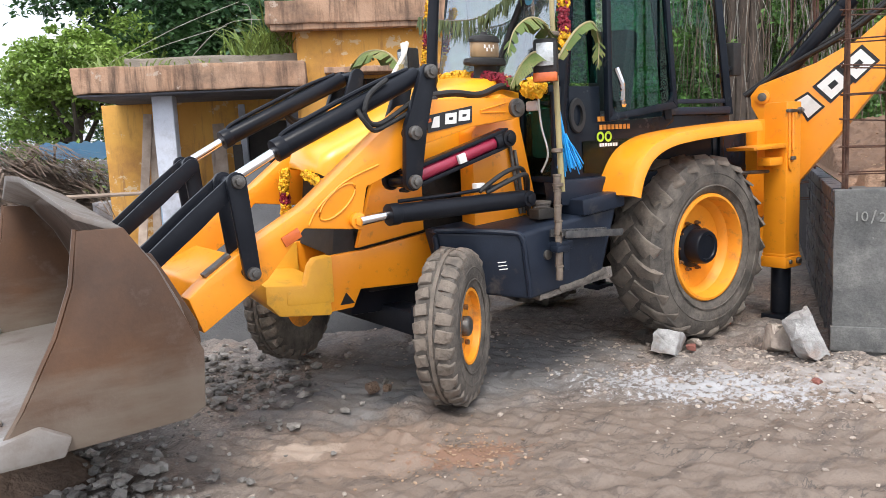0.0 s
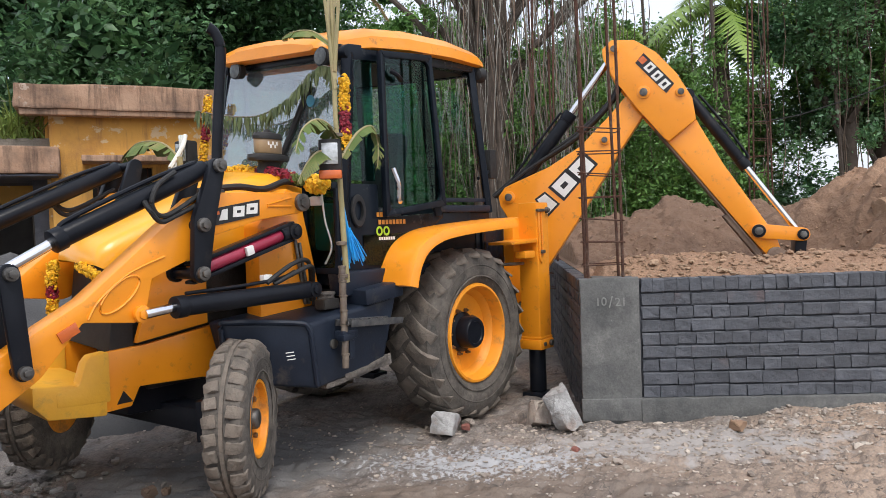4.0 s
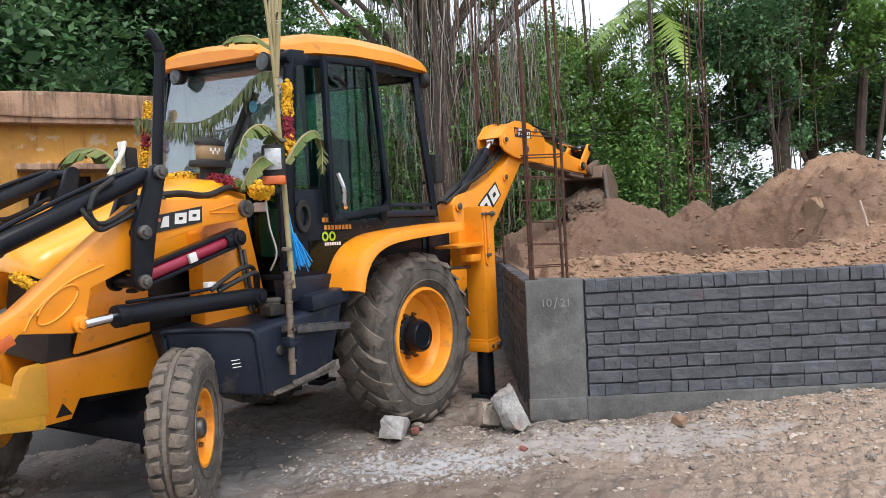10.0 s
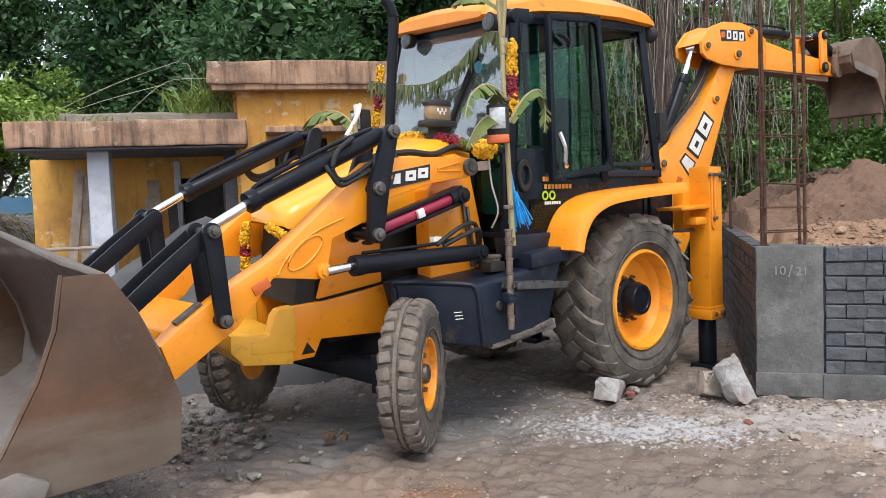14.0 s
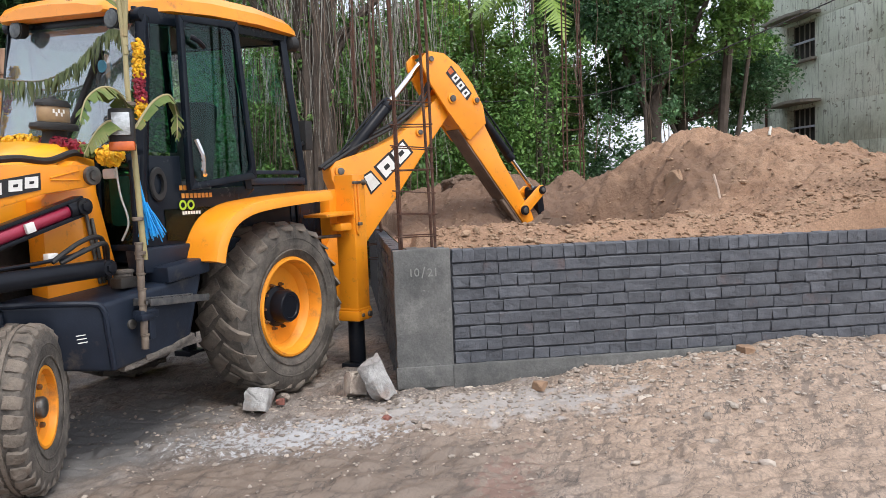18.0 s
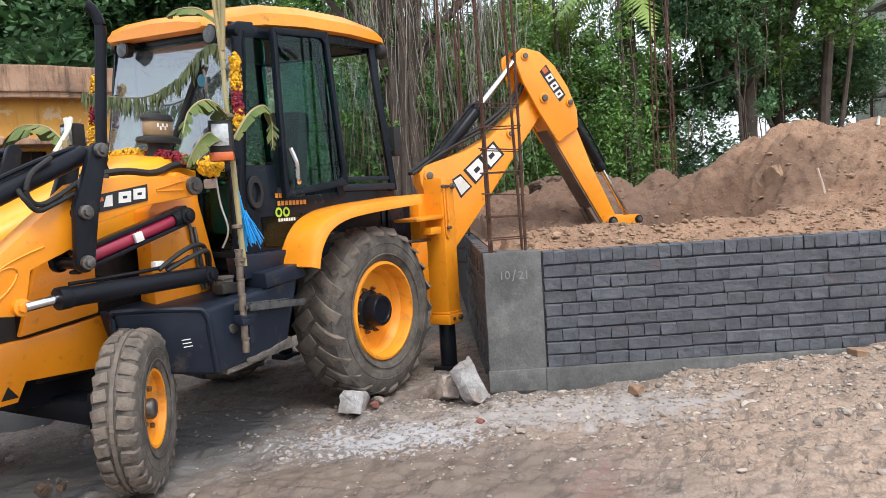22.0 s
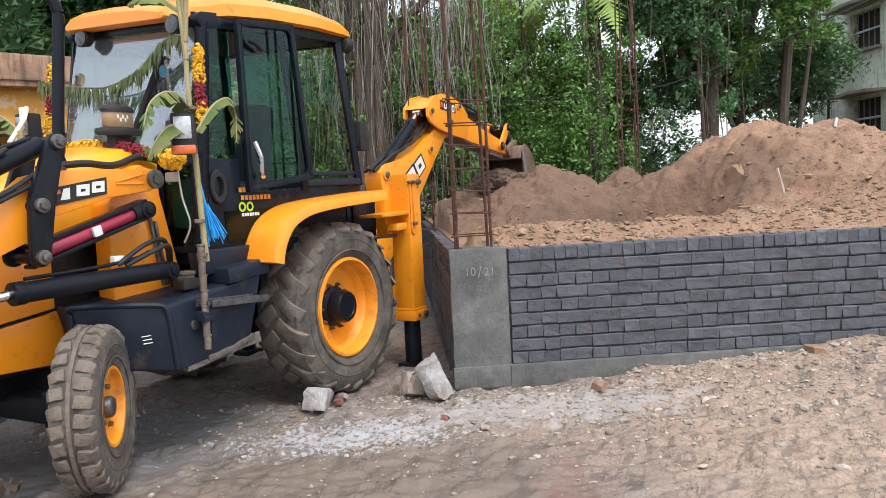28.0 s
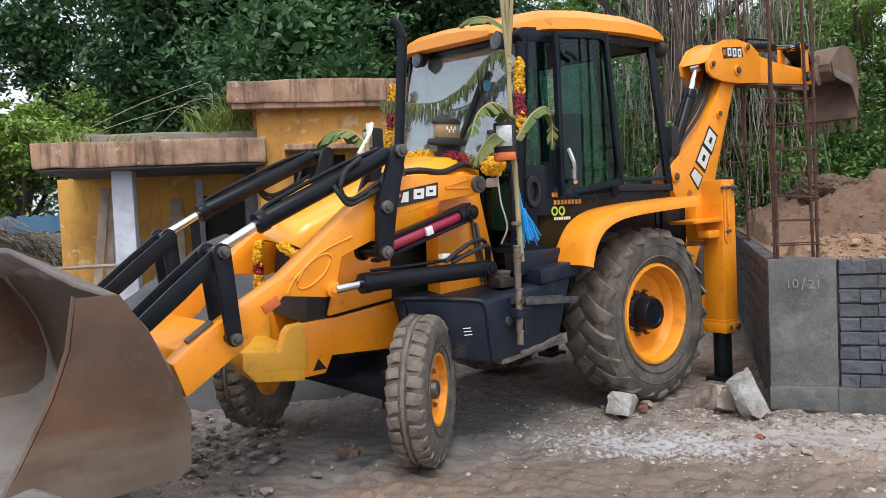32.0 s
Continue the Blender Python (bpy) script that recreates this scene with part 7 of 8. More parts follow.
        plate("lower_panel", [(-0.30, 1.42), (-0.16, 1.53), (0.46, 1.55), (0.46, 1.40)], s * 0.795, s * 0.76, CABP, b=0.006)
    # rear: frame, lower panel and open window
    block("rear_panel", (0.44, 0, 1.34), (0.05, 1.5, 0.42), CABP)
    block("rear_header", (0.345, 0, 2.64), (0.06, 1.46, 0.10), CABP)
    plate("rear_glass", [(0.425, 1.57), (0.35, 2.58), (0.345, 2.58), (0.42, 1.57)], -0.70, 0.70, CLEAR, label="clear rear window", b=0).visible_shadow = False
    # windscreen
    block("front_header", (-1.05, 0, 2.57), (0.07, 1.44, 0.09), CABP)
    block("cowl", (-1.235, 0, 1.70), (0.07, 1.56, 0.06), CABP)
    scr = plate("windscreen", [(-1.225, 1.72), (-1.06, 2.55), (-1.055, 2.55), (-1.22, 1.72)], -0.72, 0.72, SCREEN, label="large sloping windscreen with reflections", b=0)
    scr.visible_shadow = False
    for s in (-1, 1):
        plate("lower_glass", [(-1.252, 1.17), (-1.235, 1.68), (-1.230, 1.68), (-1.247, 1.17)], s * 0.77, s * 0.52, GLASS, label="small lower front glass", b=0)
        block("lower_glass_frame", (-1.246, s * 0.79, 1.42), (0.03, 0.03, 0.54), CABP)
        block("lower_glass_frame", (-1.246, s * 0.51, 1.42), (0.03, 0.03, 0.54), CABP)
        block("lower_glass_frame", (-1.25, s * 0.65, 1.175), (0.03, 0.30, 0.04), CABP)
    block("washer_bottle", (-1.16, -0.63, 1.45), (0.10, 0.17, 0.30), CLOTH, b=0.03, label="white plastic washer bottle")
    block("bottle_cap", (-1.27, -0.64, 1.615), (0.03, 0.10, 0.06), WHITE)
    bm = bmesh.new()
    add_tube(bm, [(-1.235, -0.10, 1.74), (-1.16, -0.30, 2.10), (-1.105, -0.45, 2.38)], 0.022, 8)
    part("wiper", bm, SEALB, DIGGER, "black windscreen wiper arm")
    bm = bmesh.new()
    add_lathe(bm, [(0.001, 0), (0.038, 0.0), (0.038, 0.004), (0.001, 0.004)], Matrix.Translation((-1.125, -0.475, 2.275)) @ Matrix.Rotation(radians(-90), 4, "Y"), 20)
    part("sticker", bm, surf("blue_sticker", (0.12, 0.42, 0.62), rough=0.5, bump=0), DIGGER, "round blue sticker")
    # inside
    seat = part("seat", _bm_seat(), SEATV, DIGGER, "black vinyl operator seat")
    bm = bmesh.new()
    add_lathe(bm, [(0.17, -0.012), (0.185, 0.0), (0.17, 0.012), (0.155, 0.0)], pose(-0.80, 0, 1.78, 0, -25, 0), 24, closed=True)
    add_tube(bm, [(-0.80, 0, 1.78), (-1.0, 0, 1.35), (-1.02, 0, 1.15)], 0.035, 8)
    add_box(bm, (-0.80, 0, 1.78), (0.03, 0.34, 0.02), (0, -25, 0))
    part("steering_wheel", bm, SEALB, DIGGER, "black steering wheel on its column")
    block("console", (-1.08, 0, 1.35), (0.22, 0.7, 0.42), CABP)
    block("side_console", (-0.4, 0.55, 1.32), (0.6, 0.22, 0.32), CABP)
    # roof
    secs = [(-1.20, 0.60, 2.625, 2.575), (-1.16, 0.66, 2.665, 2.565), (-1.02, 0.74, 2.70, 2.575), (-0.86, 0.80, 2.755, 2.60), (-0.5, 0.82, 2.795, 2.635), (0.0, 0.82, 2.815, 2.66), (0.36, 0.81, 2.79, 2.66), (0.47, 0.78, 2.74, 2.665)]
    bm = bmesh.new()
    rings = []
    for x, hw, top, bot in secs:
        half = [(hw - 0.03, bot), (hw, bot + 0.012), (hw - 0.01, (top + bot) / 2 + 0.01), (hw - 0.07, top - 0.008), (hw * 0.6, top + 0.02), (0, top + 0.03)]
        pts = [(-y, z) for y, z in half] + [(y, z) for y, z in half[-2::-1]]
        rings.append([bm.verts.new((x, y, z)) for y, z in pts])
    for a, b in zip(rings, rings[1:]):
        k = len(a)
        for i in range(k):
            bm.faces.new((a[i], a[(i + 1) % k], b[(i + 1) % k], b[i]))
    bm.faces.new(rings[0])
    bm.faces.new(rings[-1][::-1])
    part("cab_roof", bm, PAINT, DIGGER, "yellow cab roof with a drooping front visor", 35)
    block("roof_lining", (-0.35, 0, 2.615), (1.35, 1.36, 0.03), SEATV)


def _bm_seat():
    bm = bmesh.new()
    add_box(bm, (-0.25, 0, 1.50), (0.48, 0.48, 0.14), b=0.04)
    add_box(bm, (0.0, 0, 1.85), (0.13, 0.46, 0.62), (0, 10, 0), b=0.04)
    add_box(bm, (-0.22, 0, 1.30), (0.3, 0.3, 0.28), b=0.02)
    return bm


cab()

# decals on the door: bars for the writing that is left out
for a0, a1, z0, z1, m_, n_ in ((-0.90, -0.83, 1.505, 1.535, ORANGED, 2), (-0.885, -0.60, 1.455, 1.485, ORANGED, 8), (-0.885, -0.72, 1.352, 1.372, WHITE, 7)):
    for i in range(n_):
        x = a0 + (a1 - a0) * (i + 0.1) / n_
        plate("decal_bar", [(x, z0), (x + (a1 - a0) / n_ * 0.72, z0), (x + (a1 - a0) / n_ * 0.72, z1), (x, z1)], -0.808, -0.8095, m_, label="", b=0)
bm = bmesh.new()
for cx in (-0.875, -0.805):
    add_lathe(bm, [(0.018, 0), (0.032, 0.0), (0.032, 0.0015), (0.018, 0.0015)], Matrix.Translation((cx, -0.808, 1.412)) @ Matrix.Rotation(radians(90), 4, "X"), 20, closed=True)
part("emblem", bm, LIME, DIGGER, "two lime-green rings")

# fenders
SKEW = None
for s in (-1, 1):
    line = curve_path([(-0.90, 0, 1.06), (-0.85, 0, 1.20), (-0.74, 0, 1.325), (-0.56, 0, 1.40), (-0.30, 0, 1.435), (0.10, 0, 1.46), (0.42, 0, 1.475)], 4)
    bm = bmesh.new()
    rings = []
    for i, p in enumerate(line):
        d = (line[min(i + 1, len(line) - 1)] - line[max(i - 1, 0)]).normalized()
        nrm = Vector((-d.z, 0, d.x))
        sect = [(0.70, 0), (1.03, 0.0), (1.065, -0.012), (1.08, -0.05), (1.08, -0.075), (1.055, -0.075), (1.052, -0.045), (0.70, -0.03)]
        rings.append([bm.verts.new(p + nrm * o + Vector((0, s * y, 0))) for y, o in sect])
    for a, b in zip(rings, rings[1:]):
        for i in range(len(a)):
            bm.faces.new((a[i], a[(i + 1) % len(a)], b[(i + 1) % len(a)], b[i]))
    bm.faces.new(rings[0])
    bm.faces.new(rings[-1][::-1])
    part("fender", bm, PAINT, DIGGER, "yellow rear fender", 40)
    plate("fender_skirt", [(-0.86, 1.10), (-0.72, 1.30), (-0.55, 1.375), (-0.1, 1.42), (0.40, 1.44), (0.40, 1.2), (-0.3, 1.25), (-0.6, 1.1)], s * 0.72, s * 0.69, CABP, b=0)

# lamps
def lamp_head(c, s, tilt):
    bm = bmesh.new()
    add_box(bm, (0, 0, 0), (0.10, 0.13, 0.20), b=0.02)
    body = part("lamp", bm, SEALB, DIGGER, "black lamp housing with clear lens and orange indicator")
    body.matrix_basis = pose(*c, 0, 0, tilt)
    bm = bmesh.new()
    add_box(bm, (-0.052, 0, 0.015), (0.012, 0.092, 0.122), b=0.004)
    part("lens", bm, LAMPG, body, "clear ribbed lens")
    bm = bmesh.new()
    add_box(bm, (-0.035, 0, -0.105), (0.09, 0.13, 0.05), b=0.01)
    part("indicator", bm, AMBER, body, "orange indicator lens")
    bar("lamp_arm", c, (-1.22, s * 0.76, c[2] - 0.10), 0.014, BLACKP)


lamp_head((-1.49, -1.0, 1.85), -1, 42)
lamp_head((-1.40, 0.50, 1.99), 1, 10)
for x, y, z in ((-1.17, -0.64, 2.53), (-1.11, 0.28, 2.585), (0.44, -0.76, 2.61), (0.50, 0.50, 2.68)):
    f = -1 if x < 0 else 1
    bm = bmesh.new()
    add_lathe(bm, [(0.02, 0.06), (0.05, 0.05), (0.06, 0.0), (0.062, -0.01)], Matrix.Translation((x, y, z)) @ Matrix.Rotation(radians(90) * -f, 4, "Y"), 20)
    wl = part("work_lamp", bm, SEALB, DIGGER, "round roof work lamp")
    bar("glass", (x + f * -0.005, y, z), (x + f * 0.014, y, z), 0.052, LAMPD, wl) if f > 0 else bar("glass", (x - 0.018, y, z), (x + 0.004, y, z), 0.054, LAMPD, wl)
block("rear_light", (0.75, -0.62, 1.93), (0.10, 0.09, 0.24), SEALB, label="black rear lamp on a stalk")
bar("rear_light_stalk", (0.46, -0.70, 1.80), (0.75, -0.62, 1.88), 0.015, BLACKP)

# rear frame and stabilisers
LX = 0.91
block("rear_frame", (LX - 0.02, 0, 0.62), (0.14, 1.78, 0.16), PAINT, label="yellow rear frame rail")
block("rear_frame", (LX - 0.02, 0, 1.22), (0.14, 1.78, 0.14), PAINT)
for s in (-1, 1):
    leg = block("stabiliser", (LX, s * 0.93, 1.0), (0.19, 0.18, 1.19), PAINT, label="yellow stabiliser leg housing", b=0.012)
    bm = bmesh.new()
    add_box(bm, (LX, s * 0.93, 0.425), (0.215, 0.205, 0.085), b=0.014)
    add_box(bm, (LX, s * 0.93, 0.478), (0.20, 0.19, 0.02), b=0.006)
    part("collar", bm, PAINT, leg, "worn yellow collar")
    bar("collar_bolt", (LX + 0.05, s * 1.03, 0.43), (LX + 0.05, s * 1.055, 0.43), 0.024, PIN, leg)
    bar("collar_bolt", (LX - 0.05, s * 1.03, 0.43), (LX - 0.05, s * 1.045, 0.43), 0.016, PIN, leg)
    bar("inner_leg", (LX, s * 0.93, 0.03), (LX, s * 0.93, 0.45), 0.070, BLACKP, leg, "black sliding inner leg", 24)
    block("foot", (LX, s * 0.93, 0.0), (0.2, 0.2, 0.05), BLACKP, leg)
    pin(LX + 0.06, s * 1.015, 1.53, 0.025, leg, s)
    block("rear_cheek", (0.80, s * 0.80, 1.28), (0.16, 0.10, 0.40), PAINT, label="yellow rear frame cheek", b=0.02)
    block("rear_guard", (0.56, s * 0.70, 1.20), (0.40, 0.06, 0.40), CABP, label="dark plate behind the rear tyre")
    plate("tail_bar", [(0.42, 1.262), (0.41, 1.285), (0.82, 1.30), (0.82, 1.268)], s * 1.02, s * 0.80, PAINT, b=0.006)
    block("tail_plate", (0.71, s * 0.96, 1.175), (0.16, 0.10, 0.06), PAINT)
    bar("tail_pipe", (0.40, s * 0.9, 1.11), (0.78, s * 0.9, 1.10), 0.013, PIN)
    hose("leg_pipe", [(LX - 0.075, s * 1.025, 1.55), (LX - 0.075, s * 1.03, 1.3), (LX - 0.075, s * 1.03, 1.14), (LX - 0.04, s * 1.025, 1.10)], 0.009, PAINT)
    hose("leg_pipe", [(LX - 0.03, s * 1.025, 1.55), (LX - 0.03, s * 1.03, 1.3), (LX - 0.03, s * 1.03, 1.16)], 0.009, PAINT)
    block("pipe_clamp", (LX - 0.05, s * 1.03, 1.53), (0.12, 0.03, 0.025), PIN)
    block("pipe_clamp", (LX - 0.03, s * 1.03, 1.19), (0.06, 0.03, 0.03), PIN)

# ---- digging arm: swing post, boom, dipper, bucket ----
KX, KY, U0, Z0, L1 = 1.237, -0.095, 0.262, 0.716, 2.217
ANGLES = [  # seconds, swing, boom, dipper, bucket curl
    (0.0, -68, 50.7, -54.5, 80), (0.5, -68, 50.7, -56.7, 78), (1.0, -66.5, 50.9, -59.7, 74), (1.5, -66.2, 50.9, -61.8, 70), (2.0, -66.8, 50.4, -63.6, 64), (2.5, -66.4, 50.5, -62.3, 56), (3.0, -66.8, 50.2, -61.0, 48), (3.5, -67.2, 50.3, -58.7, 38),
    (4.5, -70, 58, -46, 12), (5.5, -74, 65.3, -31.2, 0), (6.0, -75, 66.0, -21.6, 0), (6.5, -74.5, 66.3, -11.2, 0), (7.0, -72.4, 66.6, 0.5, 0), (7.5, -61.2, 67.8, 8.7, 0), (8.0, -40.6, 65.6, 9.7, 0), (8.5, -23.4, 58.3, 3.4, 3), (9.0, -9.9, 51.1, -0.4, 8), (9.5, -5.0, 47.0, -3.0, 20),
    (10.0, -2.0, 44.4, -4.2, 32), (10.5, -0.3, 43.4, -2.9, 41), (11.0, -0.4, 43.5, -4.0, 48), (11.5, 0.0, 42.6, -5.2, 53), (12.0, 0.0, 41.6, -6.0, 60), (12.5, -0.2, 44.8, -0.6, 76), (13.0, -1.2, 53.6, 4.7, 90), (13.5, -3.0, 61.1, 6.6, 95),
    (14.5, -14, 66, -10, 99), (15.5, -27, 64, -36, 94), (16.0, -29.5, 61.5, -40.4, 92), (16.5, -31.5, 58.0, -43.4, 104), (17.0, -32.3, 49.8, -47.8, 108), (17.5, -31.6, 46.6, -51.3, 102), (18.0, -30.3, 48.0, -51.0, 95), (18.5, -29.8, 48.6, -52.4, 88), (19.0, -29.9, 48.5, -52.8, 82), (19.5, -29.7, 48.7, -55.0, 76), (20.0, -29.7, 48.7, -55.2, 70), (20.5, -29.6, 48.5, -54.8, 64), (21.0, -30.2, 48.1, -54.2, 58), (21.5, -32.2, 48.0, -57.2, 52), (22.0, -33.6, 48.0, -58.2, 46), (22.5, -33.9, 48.0, -55.2, 37), (23.0, -33.9, 48.2, -53.4, 27), (23.5, -34.6, 49.9, -51.7, 14), (24.0, -36.6, 57.5, -46.0, 4), (24.5, -37.1, 64.6, -34.7, 0), (25.0, -36.4, 64.8, -23.1, 0), (25.5, -34.2, 64.6, -12.2, 0),
    (26.5, -14, 56, -8, 8), (27.5, 0.4, 43.9, -8.8, 30), (28.0, 1.4, 41.9, -7.6, 40), (28.5, 1.9, 41.6, -7.6, 48), (29.0, 2.3, 40.8, -8.2, 56), (29.5, 2.1, 40.2, -6.6, 62), (30.0, 2.0, 39.0, -9.2, 66), (30.5, 2.0, 40.8, -8.2, 73), (31.0, 1.8, 48.0, -4.5, 83), (31.5, 1.0, 55.8, 0.5, 91), (32.0, 0.3, 64.0, 3.0, 97)]


def angles_at(t):
    """The four angles at a time, on a smooth curve through the table."""
    ts = [r[0] for r in ANGLES]
    i = min(max(np.searchsorted(ts, t, side="right") - 1, 0), len(ts) - 2)
    a, b = ANGLES[i], ANGLES[i + 1]
    p, n_ = ANGLES[max(i - 1, 0)], ANGLES[min(i + 2, len(ts) - 1)]
    h = b[0] - a[0]
    f = (t - a[0]) / h
    out = []
    for k in range(1, 5):
        ma = (b[k] - p[k]) / max(b[0] - p[0], 1e-6) * h
        mb = (n_[k] - a[k]) / max(n_[0] - a[0], 1e-6) * h
        out.append((2 * f ** 3 - 3 * f * f + 1) * a[k] + (f ** 3 - 2 * f * f + f) * ma + (3 * f * f - 2 * f ** 3) * b[k] + (f ** 3 - f * f) * mb)
    return out


DPIN, BK = Vector((1.504, 0, -0.023)), Vector((1.749, 0, -0.045))
Q0, LEV, LNK = Vector((0.21, 0, -0.02)), 0.34, 0.29


def arm_frames(t):
    """Poses of swing post, boom, dipper, bucket, lever, link, and the ends of the two rams."""
    sw, be, de, cu = angles_at(t)
    base = pose(KX, KY, 0, 0, 0, sw)
    boom = base @ pose(U0, 0, Z0, 0, -be, 0)
    el = base @ pose(U0 + L1 * math.cos(radians(be)), 0, Z0 + L1 * math.sin(radians(be)), 0, -de, 0)
    bucket = el @ Matrix.Translation(BK) @ pose(0, 0, 0, 0, -cu, 0)
    q = (pose(*BK, 0, -cu, 0) @ Q0)
    d = q - DPIN
    L = max(d.length, 0.02)
    c = max(-1, min(1, (LEV ** 2 + L * L - LNK ** 2) / (2 * LEV * L)))
    a = math.atan2(d.z, d.x) + math.acos(c)
    e = DPIN + Vector((LEV * math.cos(a), 0, LEV * math.sin(a)))
    lever = el @ pose(*DPIN, 0, -math.degrees(a), 0)
    w = q - e
    link = el @ pose(*e, 0, -math.degrees(math.atan2(w.z, w.x)), 0)

    def aim(p, r):
        v = r - p
        return math.degrees(math.atan2(v.z, v.x)), v.length
    # bucket ram lies on the dipper
    s0 = Vector((0.25, 0, 0.275))
    ang, ln = aim(s0, e)
    bram, brod = el @ pose(*s0, 0, -ang, 0), el @ pose(*e, 0, -ang, 0)
    # dipper ram runs from the boom's shoulder to the dipper's heel
    inv = base.inverted()
    p0, p1 = inv @ (boom @ Vector((0.829, 0, 0.477))), inv @ (el @ Vector((-0.454, 0, 0.045)))
    ang, ln = aim(p0, p1)
    dram, drod = base @ pose(*p0, 0, -ang, 0), base @ pose(*p1, 0, -ang, 0)
    # lift ram below the boom
    return base, boom, el, bucket, lever, link, bram, brod, dram, drod


def build_arm():
    parts = []
    # swing post
    bm = bmesh.new()
    add_box(bm, (0.03, 0, 0.80), (0.24, 0.30, 0.62), b=0.03)
    for s in (-1, 1):
        add_prism(bm, slot([(0.0, 0.75), (0.262, 0.716)], [0.16, 0.11]), s * 0.20, s * 0.13, 0.01)
    parts.append(part("swing_post", bm, PAINT, DIGGER, "yellow swing post"))
    # boom
    out = [(-0.11, 0.05), (-0.10, -0.08), (0.0, -0.13), (0.45, -0.17), (1.0, -0.155), (1.7, -0.115), (2.18, -0.10), (2.28, -0.06), (2.29, 0.05), (2.20, 0.105), (1.9, 0.14), (1.55, 0.20), (1.25, 0.33), (0.98, 0.50), (0.88, 0.56), (0.78, 0.56), (0.72, 0.50), (0.66, 0.36), (0.45, 0.22), (0.1, 0.12)]
    bm = bmesh.new()
    add_prism(bm, out, -0.095, 0.095, 0.012)
    boom = part("boom", bm, PAINT, DIGGER, "yellow cranked digging boom")
    parts.append(boom)
    for s in (-1, 1):
        for i, (x, zc) in enumerate(((0.96, 0.165), (1.19, 0.125), (1.40, 0.085))):
            w_ = 0.062 if i == 0 else 0.085
            pts = [(x - w_, zc - 0.065), (x + w_, zc - 0.085), (x + w_ * 1.2, zc + 0.055), (x - w_ * (0.1 if i == 0 else 0.8), zc + 0.085)]
            mx, mz = sum(p[0] for p in pts) / 4, sum(p[1] for p in pts) / 4
            plate("badge_edge", [(mx + (px - mx) * 1.32, mz + (pz - mz) * 1.25) for px, pz in pts], s * 0.0955, s * 0.099, DECALK, boom, "black outline", b=0)
            plate("badge_block", pts, s * 0.099, s * 0.102, WHITE, boom, b=0)
            if i:
                plate("badge_gap", [(x - 0.03, zc - 0.02), (x + 0.035, zc - 0.028), (x + 0.04, zc + 0.012), (x - 0.022, zc + 0.024)], s * 0.102, s * 0.1035, DECALK, boom, b=0)
        plate("badge_mark", [(0.755, 0.24), (0.765, 0.175), (0.82, 0.165), (0.815, 0.23)], s * 0.099, s * 0.102, AMBER, boom, b=0)
        for x, z, r in ((0.829, 0.477, 0.045), (1.712, 0.052, 0.035), (1.14, 0.30, 0.0), (0.62, 0.18, 0.035)):
            if r:
                bar("boss", (x, s * 0.09, z), (x, s * 0.115, z), r * 1.25, PAINT, boom)
                bar("pin", (x, s * 0.11, z), (x, s * 0.128, z), r * 0.75, PIN, boom)
        hose("boom_hose", [(0.75, s * 0.05, 0.60), (1.15, s * 0.05, 0.47), (1.6, s * 0.05, 0.28), (2.0, s * 0.05, 0.20), (2.22, s * 0.05, 0.22)], 0.016, SEALB, boom)
        hose("boom_hose", [(0.75, s * 0.015, 0.62), (1.15, s * 0.015, 0.50), (1.6, s * 0.015, 0.31), (2.0, s * 0.015, 0.22), (2.22, s * 0.015, 0.25)], 0.016, SEALB, boom)
    # dipper
    bm = bmesh.new()
    for s in (-1, 1):
        add_prism(bm, [(-0.53, 0.08), (-0.52, -0.03), (-0.45, -0.075), (-0.25, -0.115), (0.06, -0.125), (0.42, -0.115), (0.46, -0.10), (0.46, 0.18), (0.30, 0.27), (0.05, 0.305), (-0.2, 0.29), (-0.40, 0.22)], s * 0.155, s * 0.125, 0.008)
    add_prism(bm, [(-0.53, 0.06), (-0.40, 0.20), (-0.2, 0.27), (0.05, 0.285), (0.28, 0.25), (0.28, 0.18), (-0.42, 0.12)], -0.13, 0.13, 0.008)
    add_prism(bm, [(0.10, 0.22), (0.10, -0.11), (0.45, -0.11), (1.30, -0.105), (1.60, -0.10), (1.82, -0.09), (1.83, -0.01), (1.62, 0.06), (1.30, 0.085), (0.9, 0.115), (0.42, 0.19)], -0.115, 0.115, 0.01)
    dip = part("dipper", bm, PAINT, DIGGER, "yellow dipper arm with scuffed edges")
    parts.append(dip)
    bm = bmesh.new()
    add_box(bm, (0.95, 0, -0.118), (1.3, 0.21, 0.016), b=0.004)
    for s in (-1, 1):
        add_box(bm, (1.45, s * 0.07, -0.135), (0.42, 0.05, 0.05), b=0.008)
    part("rub_strip", bm, HOE, dip, "dirt-rubbed steel underside")
    for s in (-1, 1):
        for x, z, r, y in ((0, 0, 0.042, 0.155), (0.198, 0.232, 0.034, 0.155), (-0.454, 0.045, 0.034, 0.155), (1.504, -0.023, 0.04, 0.115), (1.749, -0.045, 0.042, 0.115)):
            bar("boss", (x, s * (y - 0.01), z), (x, s * (y + 0.014), z), r * 1.3, PAINT if x < 1 else PIN, dip)
            bar("pin", (x, s * y, z), (x, s * (y + 0.03), z), r * 0.8, PIN, dip)
        plate("badge", [(-0.26, 0.21), (-0.24, 0.105), (0.13, 0.135), (0.11, 0.235)], s * 0.156, s * 0.158, DECALK, dip, "small black and white badge", b=0)
